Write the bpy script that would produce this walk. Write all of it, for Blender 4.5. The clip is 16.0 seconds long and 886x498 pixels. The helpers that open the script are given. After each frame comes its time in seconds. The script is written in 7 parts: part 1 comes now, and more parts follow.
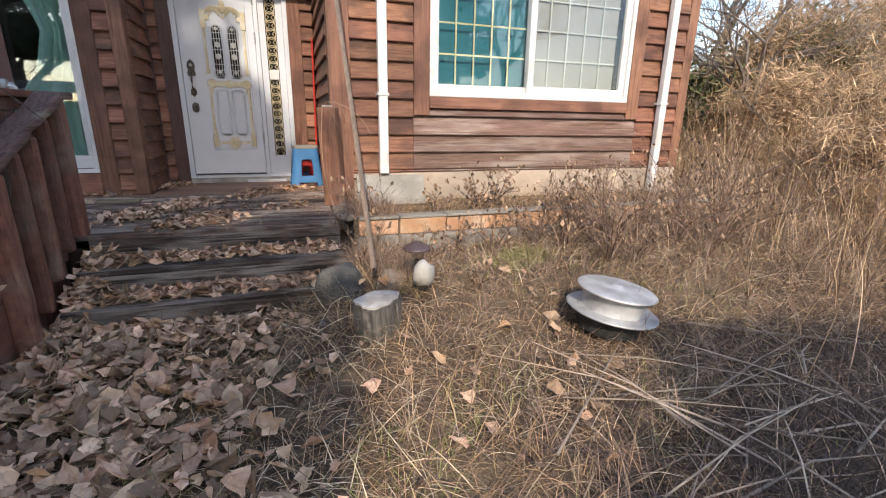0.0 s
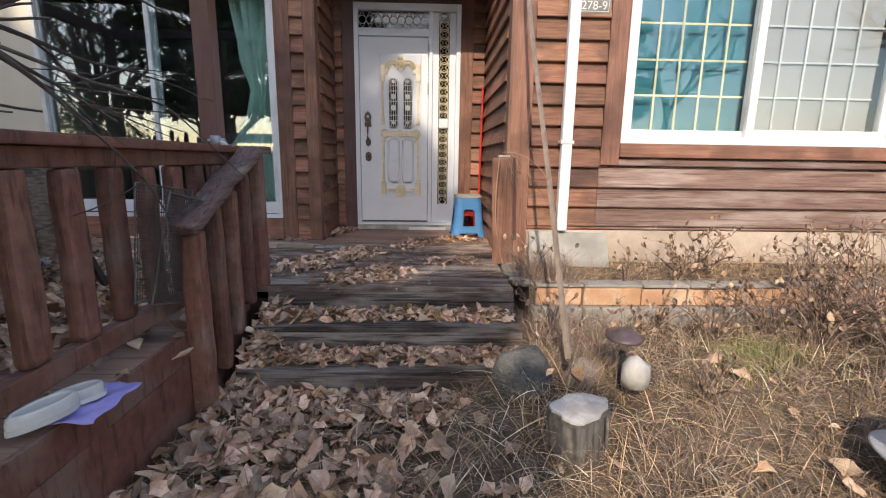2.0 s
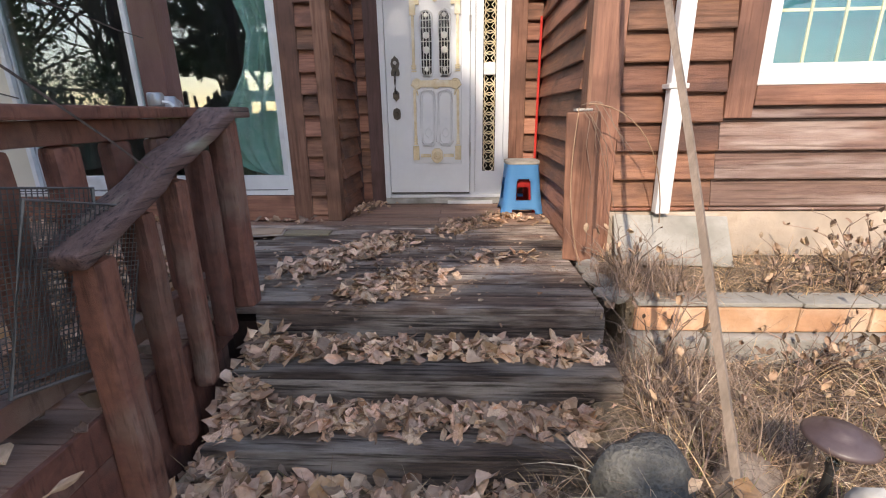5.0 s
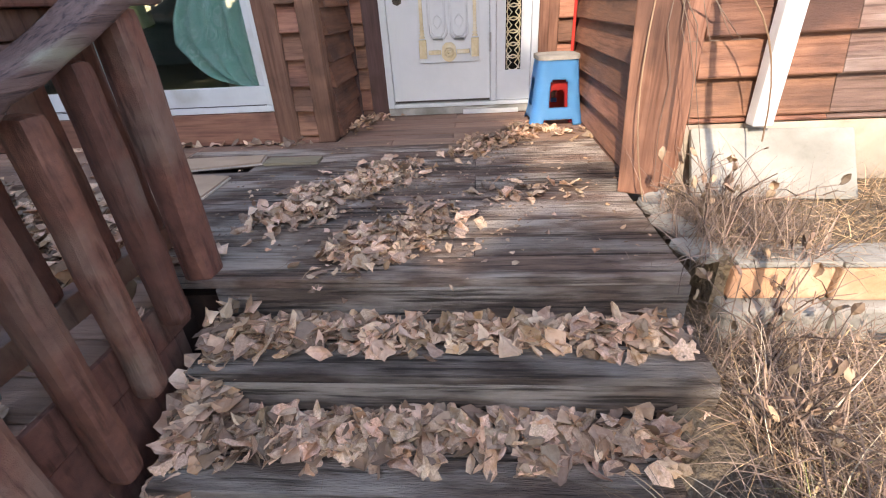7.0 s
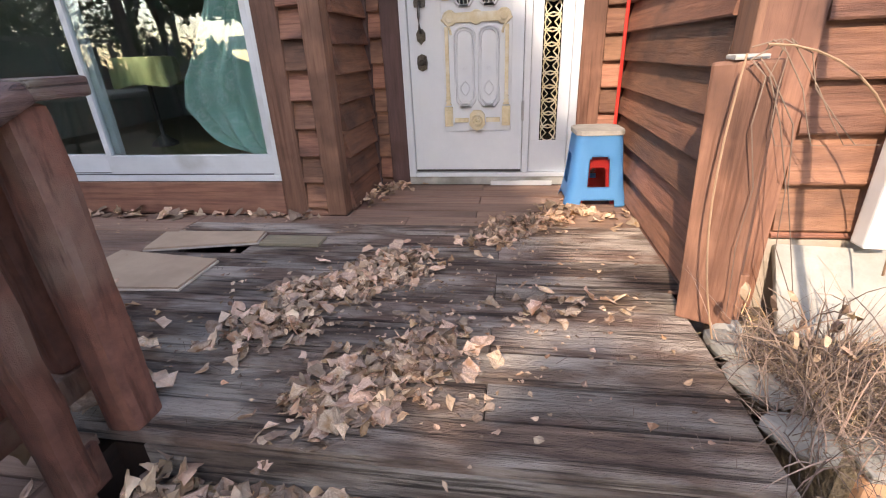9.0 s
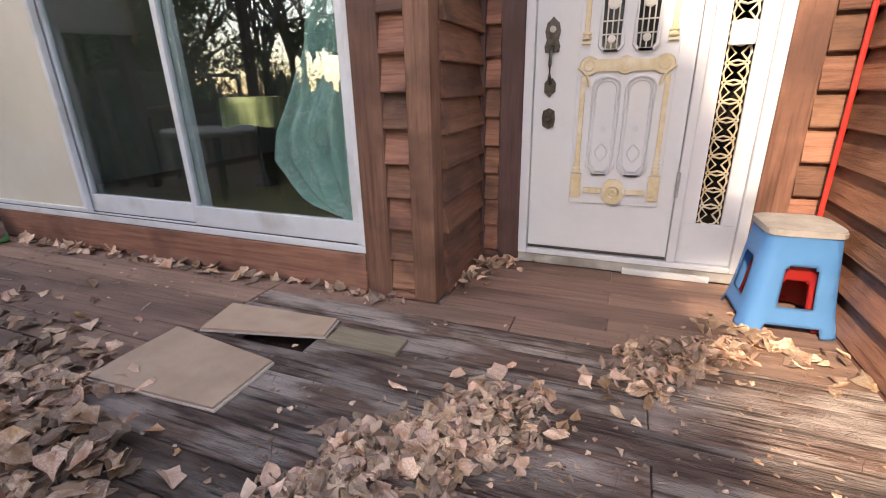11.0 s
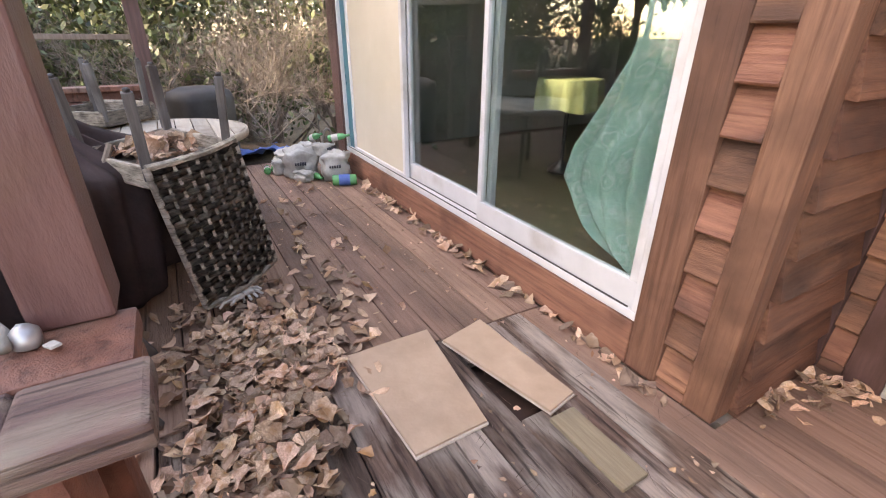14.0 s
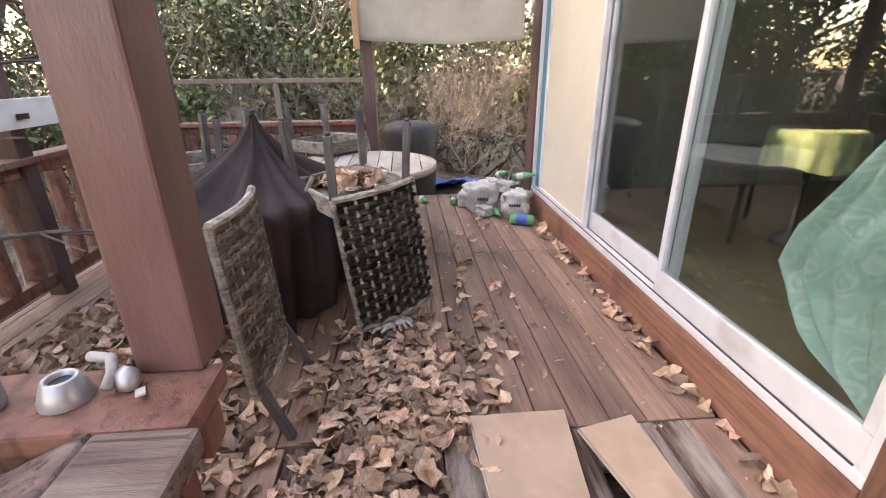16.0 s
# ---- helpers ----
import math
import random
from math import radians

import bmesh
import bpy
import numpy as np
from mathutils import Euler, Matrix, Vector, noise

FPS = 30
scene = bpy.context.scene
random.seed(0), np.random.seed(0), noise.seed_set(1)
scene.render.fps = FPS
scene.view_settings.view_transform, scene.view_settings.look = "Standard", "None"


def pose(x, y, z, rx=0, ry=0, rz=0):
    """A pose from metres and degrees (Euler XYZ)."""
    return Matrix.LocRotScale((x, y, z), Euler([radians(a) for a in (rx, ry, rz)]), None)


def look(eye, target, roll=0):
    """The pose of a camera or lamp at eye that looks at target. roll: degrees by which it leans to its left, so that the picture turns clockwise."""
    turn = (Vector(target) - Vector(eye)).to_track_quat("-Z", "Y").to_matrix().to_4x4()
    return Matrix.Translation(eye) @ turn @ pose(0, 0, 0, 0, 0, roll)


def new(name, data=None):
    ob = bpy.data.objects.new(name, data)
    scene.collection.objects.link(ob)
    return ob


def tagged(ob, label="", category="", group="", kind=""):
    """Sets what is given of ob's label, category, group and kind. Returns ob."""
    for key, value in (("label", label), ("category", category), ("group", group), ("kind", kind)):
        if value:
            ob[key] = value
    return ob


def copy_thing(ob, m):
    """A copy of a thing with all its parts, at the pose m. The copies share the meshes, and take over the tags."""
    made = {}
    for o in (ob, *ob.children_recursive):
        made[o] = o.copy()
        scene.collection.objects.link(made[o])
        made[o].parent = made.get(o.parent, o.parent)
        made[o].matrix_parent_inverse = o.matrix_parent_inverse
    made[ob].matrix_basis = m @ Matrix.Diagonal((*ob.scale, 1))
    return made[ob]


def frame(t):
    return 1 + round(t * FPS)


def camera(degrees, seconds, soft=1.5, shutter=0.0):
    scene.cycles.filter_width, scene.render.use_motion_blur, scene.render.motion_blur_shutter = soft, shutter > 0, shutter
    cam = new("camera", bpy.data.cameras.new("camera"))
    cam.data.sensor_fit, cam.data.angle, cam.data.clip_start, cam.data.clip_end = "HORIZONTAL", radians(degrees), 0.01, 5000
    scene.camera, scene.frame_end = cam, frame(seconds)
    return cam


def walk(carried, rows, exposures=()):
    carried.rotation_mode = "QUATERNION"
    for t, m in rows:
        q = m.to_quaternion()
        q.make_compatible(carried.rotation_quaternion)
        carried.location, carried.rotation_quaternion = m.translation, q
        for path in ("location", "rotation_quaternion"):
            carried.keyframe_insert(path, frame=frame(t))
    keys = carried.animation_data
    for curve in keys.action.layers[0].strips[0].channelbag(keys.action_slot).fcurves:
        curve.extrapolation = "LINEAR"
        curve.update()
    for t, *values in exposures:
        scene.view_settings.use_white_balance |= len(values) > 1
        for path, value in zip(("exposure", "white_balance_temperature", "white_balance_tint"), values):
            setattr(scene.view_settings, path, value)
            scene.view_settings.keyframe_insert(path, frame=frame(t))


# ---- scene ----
cam = camera(89.2, 16.0, soft=1.1)
METRES, EYE, TILT, LEAN, TURN = 4.32, 0.759, 0.0, 0.0, -19.1
ROWS = [
    (0.0, 0.0, 0.0, 0.0, 0.28, -16.09, -0.97),
    (0.5, -0.0265, 0.0163, 0.0003, 6.59, -15.12, -1.24),
    (1.0, -0.0584, 0.0422, 0.0055, 11.44, -14.13, -1.1),
    (1.5, -0.0759, 0.0587, 0.0118, 14.82, -12.89, -1.06),
    (2.0, -0.0925, 0.1075, 0.0126, 17.3, -11.2, -0.85),
    (2.5, -0.0991, 0.1552, 0.028, 19.96, -9.1, -0.51),
    (3.0, -0.1077, 0.1806, 0.0314, 21.38, -7.96, -0.34),
    (3.5, -0.1342, 0.2218, 0.0281, 21.95, -8.18, -0.57),
    (4.0, -0.1599, 0.257, 0.0327, 22.0, -10.18, -0.44),
    (4.5, -0.1681, 0.2745, 0.0286, 21.52, -13.48, -0.16),
    (5.0, -0.1775, 0.3111, 0.0194, 21.76, -16.83, 0.81),
    (7.5, -0.2402, 0.4586, 0.0093, 23.01, -29.68, 3.31),
    (8.0, -0.2452, 0.4766, 0.012, 23.31, -29.26, 3.49),
    (8.5, -0.2539, 0.5241, 0.0184, 25.06, -26.82, 3.0),
    (9.0, -0.2607, 0.5506, 0.0306, 27.63, -23.5, 2.32),
    (11.5, -0.3759, 0.7023, 0.0674, 45.51, -19.54, 0.51),
    (12.0, -0.3808, 0.7197, 0.082, 52.03, -20.95, 0.08),
    (12.5, -0.3914, 0.7224, 0.0947, 59.76, -21.43, -0.05),
    (13.0, -0.4202, 0.7372, 0.0967, 67.51, -22.7, -0.15),
    (13.5, -0.4371, 0.7441, 0.1081, 73.78, -24.74, -0.3),
    (14.0, -0.4421, 0.7445, 0.1192, 78.92, -25.43, -0.34),
    (14.5, -0.4538, 0.7578, 0.1238, 85.12, -25.1, -0.37),
    (15.0, -0.4672, 0.7737, 0.1226, 92.05, -24.83, -0.05),
    (15.5, -0.4754, 0.7781, 0.1264, 98.88, -23.7, 0.22),
    (16.0, -0.4811, 0.7809, 0.1342, 104.13, -21.77, 0.5),
]
walk(cam, [(t, pose(0, 0, EYE, TILT, LEAN, TURN) @ pose(METRES * x, METRES * y, METRES * z, 90 + pitch, roll, yaw)) for t, x, y, z, yaw, pitch, roll in ROWS],
     exposures=[(0.0, 1.34, 6900, 12), (3.0, 1.5, 7000, 12), (5.0, 1.65, 7000, 13), (7.5, 2.25, 7000, 13), (9.0, 2.15, 7300, 15), (11.5, 2.3, 8100, 19), (13, 2.8, 8700, 21), (16.0, 3.1, 9200, 23)])

# ---- light ----
SUN_EL, SUN_AZ = 38.0, -14.0          # degrees; the sun stands behind the start of the walk, to the left
world = bpy.data.worlds.new("world")
scene.world = world
world.use_nodes = True
wn = world.node_tree.nodes
sky = wn.new("ShaderNodeTexSky")
sky.sky_type = "NISHITA"
sky.sun_disc = False
sky.sun_elevation = radians(SUN_EL)
sky.sun_rotation = radians(180.0 - SUN_AZ)
world.node_tree.links.new(sky.outputs[0], wn["Background"].inputs[0])
wn["Background"].inputs[1].default_value = 0.15
sun = new("sun", bpy.data.lights.new("sun", "SUN"))
sun.data.energy, sun.data.angle, sun.data.color = 1.7, radians(0.6), (1.0, 0.91, 0.79)
sun_from = Vector((math.sin(radians(SUN_AZ)) * math.cos(radians(SUN_EL)), -math.cos(radians(SUN_AZ)) * math.cos(radians(SUN_EL)), math.sin(radians(SUN_EL))))
sun.matrix_world = look(sun_from * 30, (0, 0, 0))

# ---- helpers of this scene ----
RNG = np.random.default_rng(7)


def smooth01(v):
    v = min(1.0, max(0.0, v))
    return v * v * (3 - 2 * v)


def ground_z(x, y):
    """Height of the soil; the deck's top is 0."""
    z = -0.46 + 0.2 * smooth01((y - 1.7) / 1.0) * smooth01((x + 0.15) / 0.5)
    z += 0.12 * smooth01((x - 1.2) / 2.0) * smooth01((y - 0.5) / 2.5)
    z += 1.5 * smooth01((x - 4.4) / 6.0) + 0.25 * smooth01((-x - 6.5) / 8.0)
    z += 0.03 * noise.noise((x * 1.3, y * 1.3, 0.0))
    return z


def finish(bm, name, material, parent=None, label="", smooth=False, kind=""):
    mesh = bpy.data.meshes.new(name)
    bmesh.ops.recalc_face_normals(bm, faces=bm.faces)
    bm.to_mesh(mesh)
    bm.free()
    if smooth:
        mesh.polygons.foreach_set("use_smooth", [True] * len(mesh.polygons))
    mesh.materials.append(material)
    ob = new(name, mesh)
    if parent is not None:
        ob.parent = parent
    if label or kind:
        tagged(ob, label=label, kind=kind)
    return ob


def part(name, bm, material, parent=None, label="", smooth=False):
    return finish(bm, name, material, parent, label, smooth)


def thing(name, label, category, m=None, group=""):
    ob = new(name)
    ob.empty_display_size = 0.1
    if m is not None:
        ob.matrix_basis = m
    return tagged(ob, label=label, category=category, group=group)


def cube(bm, x0, x1, y0, y1, z0, z1, bevel=0.0):
    m = Matrix.LocRotScale(((x0 + x1) / 2, (y0 + y1) / 2, (z0 + z1) / 2), None, (abs(x1 - x0), abs(y1 - y0), abs(z1 - z0)))
    vs = bmesh.ops.create_cube(bm, size=1.0, matrix=m)["verts"]
    if bevel:
        es = list({e for v in vs for e in v.link_edges})
        bmesh.ops.bevel(bm, geom=es, offset=bevel, segments=2, affect="EDGES", profile=0.6)
    return bm


def boxes(*dims, bevel=0.0):
    bm = bmesh.new()
    for d in dims:
        cube(bm, *d, bevel=bevel)
    return bm


def beam(p, q, w, h, bevel=0.006, bm=None):
    """A squared timber from p to q, w wide sideways and h high."""
    bm = bm or bmesh.new()
    p, q = Vector(p), Vector(q)
    d = (q - p)
    rot = d.to_track_quat("X", "Z").to_matrix().to_4x4()
    m = Matrix.Translation((p + q) / 2) @ rot
    vs = bmesh.ops.create_cube(bm, size=1.0, matrix=m @ Matrix.Diagonal((d.length, w, h, 1)))["verts"]
    if bevel:
        bmesh.ops.bevel(bm, geom=list({e for v in vs for e in v.link_edges}), offset=bevel, segments=2, affect="EDGES", profile=0.6)
    return bm


def worn(bm, amount=0.006, cuts=5, scale=9.0):
    """Cuts a timber along its length and pushes its faces in and out."""
    long_edges = [e for e in bm.edges if e.calc_length() > 0.15]
    bmesh.ops.subdivide_edges(bm, edges=long_edges, cuts=cuts)
    for v in bm.verts:
        v.co += noise.noise_vector(v.co * scale) * amount
    return bm


def lathe(profile, steps=24, bm=None, m=None):
    """A turned body round z from (radius, height) pairs."""
    bm = bm or bmesh.new()
    m = m or Matrix()
    rings = []
    for r, z in profile:
        if r < 1e-5:
            rings.append([bm.verts.new(m @ Vector((0, 0, z)))])
        else:
            rings.append([bm.verts.new(m @ Vector((r * math.cos(2 * math.pi * i / steps), r * math.sin(2 * math.pi * i / steps), z))) for i in range(steps)])
    for a, b in zip(rings, rings[1:]):
        for i in range(steps):
            j = (i + 1) % steps
            if len(a) == 1 and len(b) == 1:
                continue
            if len(a) == 1:
                bm.faces.new((a[0], b[j], b[i]))
            elif len(b) == 1:
                bm.faces.new((a[i], a[j], b[0]))
            else:
                bm.faces.new((a[i], a[j], b[j], b[i]))
    return bm


def tube(points, radius, sides=6, bm=None, end=None):
    """A round bar along points; radius tapers to end."""
    bm = bm or bmesh.new()
    pts = [Vector(p) for p in points]
    end = radius if end is None else end
    rings = []
    for i, p in enumerate(pts):
        d = (pts[min(i + 1, len(pts) - 1)] - pts[max(i - 1, 0)])
        if d.length < 1e-9:
            d = Vector((0, 0, 1))
        q = d.to_track_quat("Z", "Y")
        r = radius + (end - radius) * i / max(1, len(pts) - 1)
        rings.append([bm.verts.new(p + q @ Vector((r * math.cos(2 * math.pi * k / sides), r * math.sin(2 * math.pi * k / sides), 0))) for k in range(sides)])
    for a, b in zip(rings, rings[1:]):
        for k in range(sides):
            bm.faces.new((a[k], a[(k + 1) % sides], b[(k + 1) % sides], b[k]))
    bm.faces.new(rings[0][::-1])
    bm.faces.new(rings[-1])
    return bm


def prism(outline, z0, z1, bm=None, m=None):
    """An outline in x, y raised from z0 to z1."""
    bm = bm or bmesh.new()
    m = m or Matrix()
    a = [bm.verts.new(m @ Vector((x, y, z0))) for x, y in outline]
    b = [bm.verts.new(m @ Vector((x, y, z1))) for x, y in outline]
    bm.faces.new(a[::-1])
    bm.faces.new(b)
    for i in range(len(a)):
        j = (i + 1) % len(a)
        bm.faces.new((a[i], a[j], b[j], b[i]))
    return bm


def stuff(name, verts, faces, material, label, category, smooth=False, parent=None):
    mesh = bpy.data.meshes.new(name)
    mesh.from_pydata(verts, [], faces)
    mesh.materials.append(material)
    if smooth:
        mesh.polygons.foreach_set("use_smooth", [True] * len(mesh.polygons))
    ob = new(name, mesh)
    if parent is not None:
        ob.parent = parent
        return ob
    return tagged(ob, label=label, category=category, kind="stuff")


# ---- materials ----
def surface(name, c1, c2, stretch=(1, 1, 1), scale=6.0, rough=0.7, bump=0.25, c3=None, blotch=1.2, amount=0.5, vary=0.12, metallic=0.0, fine=60.0, detail=6.0, depth=0.01, spec=0.5, per_island=False, streak=(1, 1, 1), crack=None, crack_dark=0.3):
    """Two tones in a stretched grain, a third in large blotches, a change from piece to piece, and a fine relief."""
    m = bpy.data.materials.new(name)
    m.use_nodes = True
    nt = m.node_tree
    n, li = nt.nodes, nt.links
    b = n["Principled BSDF"]
    tc = n.new("ShaderNodeTexCoord")
    if per_island:
        rnd = n.new("ShaderNodeNewGeometry").outputs["Random Per Island"]
    else:
        rnd = n.new("ShaderNodeObjectInfo").outputs["Random"]
    off = n.new("ShaderNodeMath")
    off.operation = "MULTIPLY"
    off.inputs[1].default_value = 37.0
    li.new(rnd, off.inputs[0])
    add = n.new("ShaderNodeVectorMath")
    add.operation = "ADD"
    li.new(tc.outputs["Object"], add.inputs[0])
    li.new(off.outputs[0], add.inputs[1])
    mp = n.new("ShaderNodeMapping")
    mp.inputs["Scale"].default_value = stretch
    li.new(add.outputs[0], mp.inputs["Vector"])
    nz = n.new("ShaderNodeTexNoise")
    nz.inputs["Scale"].default_value = scale
    nz.inputs["Detail"].default_value = detail
    nz.inputs["Roughness"].default_value = 0.65
    li.new(mp.outputs[0], nz.inputs["Vector"])
    ramp = n.new("ShaderNodeValToRGB")
    ramp.color_ramp.elements[0].position, ramp.color_ramp.elements[1].position = 0.32, 0.68
    ramp.color_ramp.elements[0].color, ramp.color_ramp.elements[1].color = (*c1, 1), (*c2, 1)
    li.new(nz.outputs["Fac"], ramp.inputs["Fac"])
    col = ramp.outputs["Color"]
    nb = n.new("ShaderNodeTexNoise")
    nb.inputs["Scale"].default_value = blotch
    nb.inputs["Detail"].default_value = 5.0
    ms = n.new("ShaderNodeMapping")
    ms.inputs["Scale"].default_value = streak
    li.new(add.outputs[0], ms.inputs["Vector"])
    li.new(ms.outputs[0], nb.inputs["Vector"])
    if c3 is not None:
        mask = n.new("ShaderNodeValToRGB")
        mask.color_ramp.elements[0].position, mask.color_ramp.elements[1].position = 0.62 - 0.3 * amount, 0.78 - 0.3 * amount
        li.new(nb.outputs["Fac"], mask.inputs["Fac"])
        mul = n.new("ShaderNodeMath")
        mul.operation = "MULTIPLY"
        li.new(mask.outputs["Color"], mul.inputs[0])
        li.new(nz.outputs["Fac"], mul.inputs[1])
        mul2 = n.new("ShaderNodeMath")
        mul2.operation = "MULTIPLY"
        mul2.use_clamp = True
        mul2.inputs[1].default_value = 1.7
        li.new(mul.outputs[0], mul2.inputs[0])
        mix = n.new("ShaderNodeMixRGB")
        li.new(mul2.outputs[0], mix.inputs["Fac"])
        li.new(col, mix.inputs["Color1"])
        mix.inputs["Color2"].default_value = (*c3, 1)
        col = mix.outputs["Color"]
    split = None
    if crack is not None:
        mc, nc, rc, mk = n.new("ShaderNodeMapping"), n.new("ShaderNodeTexNoise"), n.new("ShaderNodeValToRGB"), n.new("ShaderNodeMixRGB")
        mc.inputs["Scale"].default_value = crack
        nc.inputs["Scale"].default_value, nc.inputs["Detail"].default_value, nc.inputs["Roughness"].default_value = 4.0, 5.0, 0.6
        rc.color_ramp.elements[0].position, rc.color_ramp.elements[1].position = 0.36, 0.47
        rc.color_ramp.elements[0].color = (crack_dark, crack_dark * 0.92, crack_dark * 0.86, 1)
        mk.blend_type = "MULTIPLY"
        mk.inputs["Fac"].default_value = 1.0
        li.new(add.outputs[0], mc.inputs["Vector"])
        li.new(mc.outputs[0], nc.inputs["Vector"])
        li.new(nc.outputs["Fac"], rc.inputs["Fac"])
        li.new(col, mk.inputs["Color1"])
        li.new(rc.outputs["Color"], mk.inputs["Color2"])
        col = mk.outputs["Color"]
        split = rc.outputs["Color"]
    hsv = n.new("ShaderNodeHueSaturation")
    span = n.new("ShaderNodeMapRange")
    span.inputs["To Min"].default_value, span.inputs["To Max"].default_value = 1 - vary * 1.6, 1 + vary * 1.6
    li.new(rnd, span.inputs["Value"])
    li.new(span.outputs[0], hsv.inputs["Value"])
    turn_hue = n.new("ShaderNodeMath")
    turn_hue.operation = "MULTIPLY"
    turn_hue.inputs[1].default_value = 7.31
    part_of = n.new("ShaderNodeMath")
    part_of.operation = "FRACT"
    hue = n.new("ShaderNodeMapRange")
    hue.inputs["To Min"].default_value, hue.inputs["To Max"].default_value = 0.5 - vary * 0.02, 0.5 + vary * 0.034
    li.new(rnd, turn_hue.inputs[0])
    li.new(turn_hue.outputs[0], part_of.inputs[0])
    li.new(part_of.outputs[0], hue.inputs["Value"])
    li.new(hue.outputs[0], hsv.inputs["Hue"])
    li.new(col, hsv.inputs["Color"])
    li.new(hsv.outputs[0], b.inputs["Base Color"])
    rr = n.new("ShaderNodeMapRange")
    rr.inputs["To Min"].default_value, rr.inputs["To Max"].default_value = max(0.03, rough - 0.12), min(1.0, rough + 0.12)
    li.new(nz.outputs["Fac"], rr.inputs["Value"])
    li.new(rr.outputs[0], b.inputs["Roughness"])
    b.inputs["Metallic"].default_value = metallic
    b.inputs["Specular IOR Level"].default_value = spec
    if bump:
        nf = n.new("ShaderNodeTexNoise")
        nf.inputs["Scale"].default_value = fine
        nf.inputs["Detail"].default_value = 4.0
        li.new(mp.outputs[0], nf.inputs["Vector"])
        both = n.new("ShaderNodeMath")
        both.operation = "ADD"
        li.new(nf.outputs["Fac"], both.inputs[0])
        li.new(nz.outputs["Fac"], both.inputs[1])
        if split is not None:
            cut = n.new("ShaderNodeMath")
            cut.operation = "ADD"
            li.new(both.outputs[0], cut.inputs[0])
            li.new(split, cut.inputs[1])
            both = cut
        bp = n.new("ShaderNodeBump")
        bp.inputs["Strength"].default_value = bump
        bp.inputs["Distance"].default_value = depth
        li.new(both.outputs[0], bp.inputs["Height"])
        li.new(bp.outputs[0], b.inputs["Normal"])
    return m


def glass(name, tint=(1, 1, 1), rough=0.0, low=0.05):
    """Clear pane: gloss by Fresnel over plain transparency."""
    m = bpy.data.materials.new(name)
    m.use_nodes = True
    n, li = m.node_tree.nodes, m.node_tree.links
    n.remove(n["Principled BSDF"])
    tr, gl, mx, fr = n.new("ShaderNodeBsdfTransparent"), n.new("ShaderNodeBsdfGlossy"), n.new("ShaderNodeMixShader"), n.new("ShaderNodeLayerWeight")
    pw, rg = n.new("ShaderNodeMath"), n.new("ShaderNodeMapRange")
    pw.operation = "POWER"
    pw.inputs[1].default_value = 4.0
    rg.inputs["To Min"].default_value, rg.inputs["To Max"].default_value = low, 0.75
    tr.inputs[0].default_value = (*tint, 1)
    gl.inputs["Roughness"].default_value = rough
    fr.inputs["Blend"].default_value = 0.5
    li.new(fr.outputs["Facing"], pw.inputs[0])
    li.new(pw.outputs[0], rg.inputs["Value"])
    li.new(rg.outputs[0], mx.inputs[0])
    li.new(tr.outputs[0], mx.inputs[1])
    li.new(gl.outputs[0], mx.inputs[2])
    li.new(mx.outputs[0], n["Material Output"].inputs["Surface"])
    return m


def thin_leaf(m, share=0.3):
    """Lets light through leaf and cloth."""
    n, li = m.node_tree.nodes, m.node_tree.links
    b = n["Principled BSDF"]
    src = b.inputs["Base Color"].links[0].from_socket
    tl, mx = n.new("ShaderNodeBsdfTranslucent"), n.new("ShaderNodeMixShader")
    mx.inputs[0].default_value = share
    li.new(src, tl.inputs["Color"])
    li.new(b.outputs[0], mx.inputs[1])
    li.new(tl.outputs[0], mx.inputs[2])
    li.new(mx.outputs[0], n["Material Output"].inputs["Surface"])
    return m


GRAIN_X, GRAIN_Y, GRAIN_Z = (0.7, 9, 9), (9, 0.7, 9), (9, 9, 0.7)
M = {}
M["siding"] = surface("stained siding", (0.17, 0.070, 0.041), (0.345, 0.162, 0.098), (0.8, 8, 8), 5.0, 0.6, 0.5, (0.105, 0.048, 0.032), 2.2, 0.46, 0.24, streak=(1.2, 3, 3), detail=8.0, crack=(0.5, 16, 16), crack_dark=0.72)
M["siding_old"] = surface("weathered siding", (0.125, 0.068, 0.052), (0.25, 0.148, 0.115), (0.7, 9, 9), 5.0, 0.7, 0.45, (0.35, 0.26, 0.22), 2.4, 0.46, 0.2, streak=(0.6, 3, 3), crack=(0.4, 18, 18), crack_dark=0.6)
M["trim_z"] = surface("stained trim", (0.17, 0.076, 0.048), (0.32, 0.155, 0.098), (9, 9, 0.8), 4.0, 0.66, 0.3, (0.11, 0.05, 0.032), 2.4, 0.44, 0.16, crack=(14, 14, 0.4), crack_dark=0.72)
M["trim_x"] = surface("stained trim across", (0.17, 0.076, 0.048), (0.32, 0.155, 0.098), (0.8, 9, 9), 4.0, 0.66, 0.3, (0.11, 0.05, 0.032), 2.4, 0.44, 0.16, crack=(0.4, 14, 14), crack_dark=0.72)
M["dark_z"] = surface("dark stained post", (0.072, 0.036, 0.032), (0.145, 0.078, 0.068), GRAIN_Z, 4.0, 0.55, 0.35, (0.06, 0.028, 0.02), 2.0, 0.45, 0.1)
M["post_paint"] = surface("red brown post paint", (0.115, 0.056, 0.050), (0.185, 0.098, 0.086), (3, 3, 0.8), 4.0, 0.42, 0.2, (0.15, 0.085, 0.05), 3.0, 0.4, 0.08)
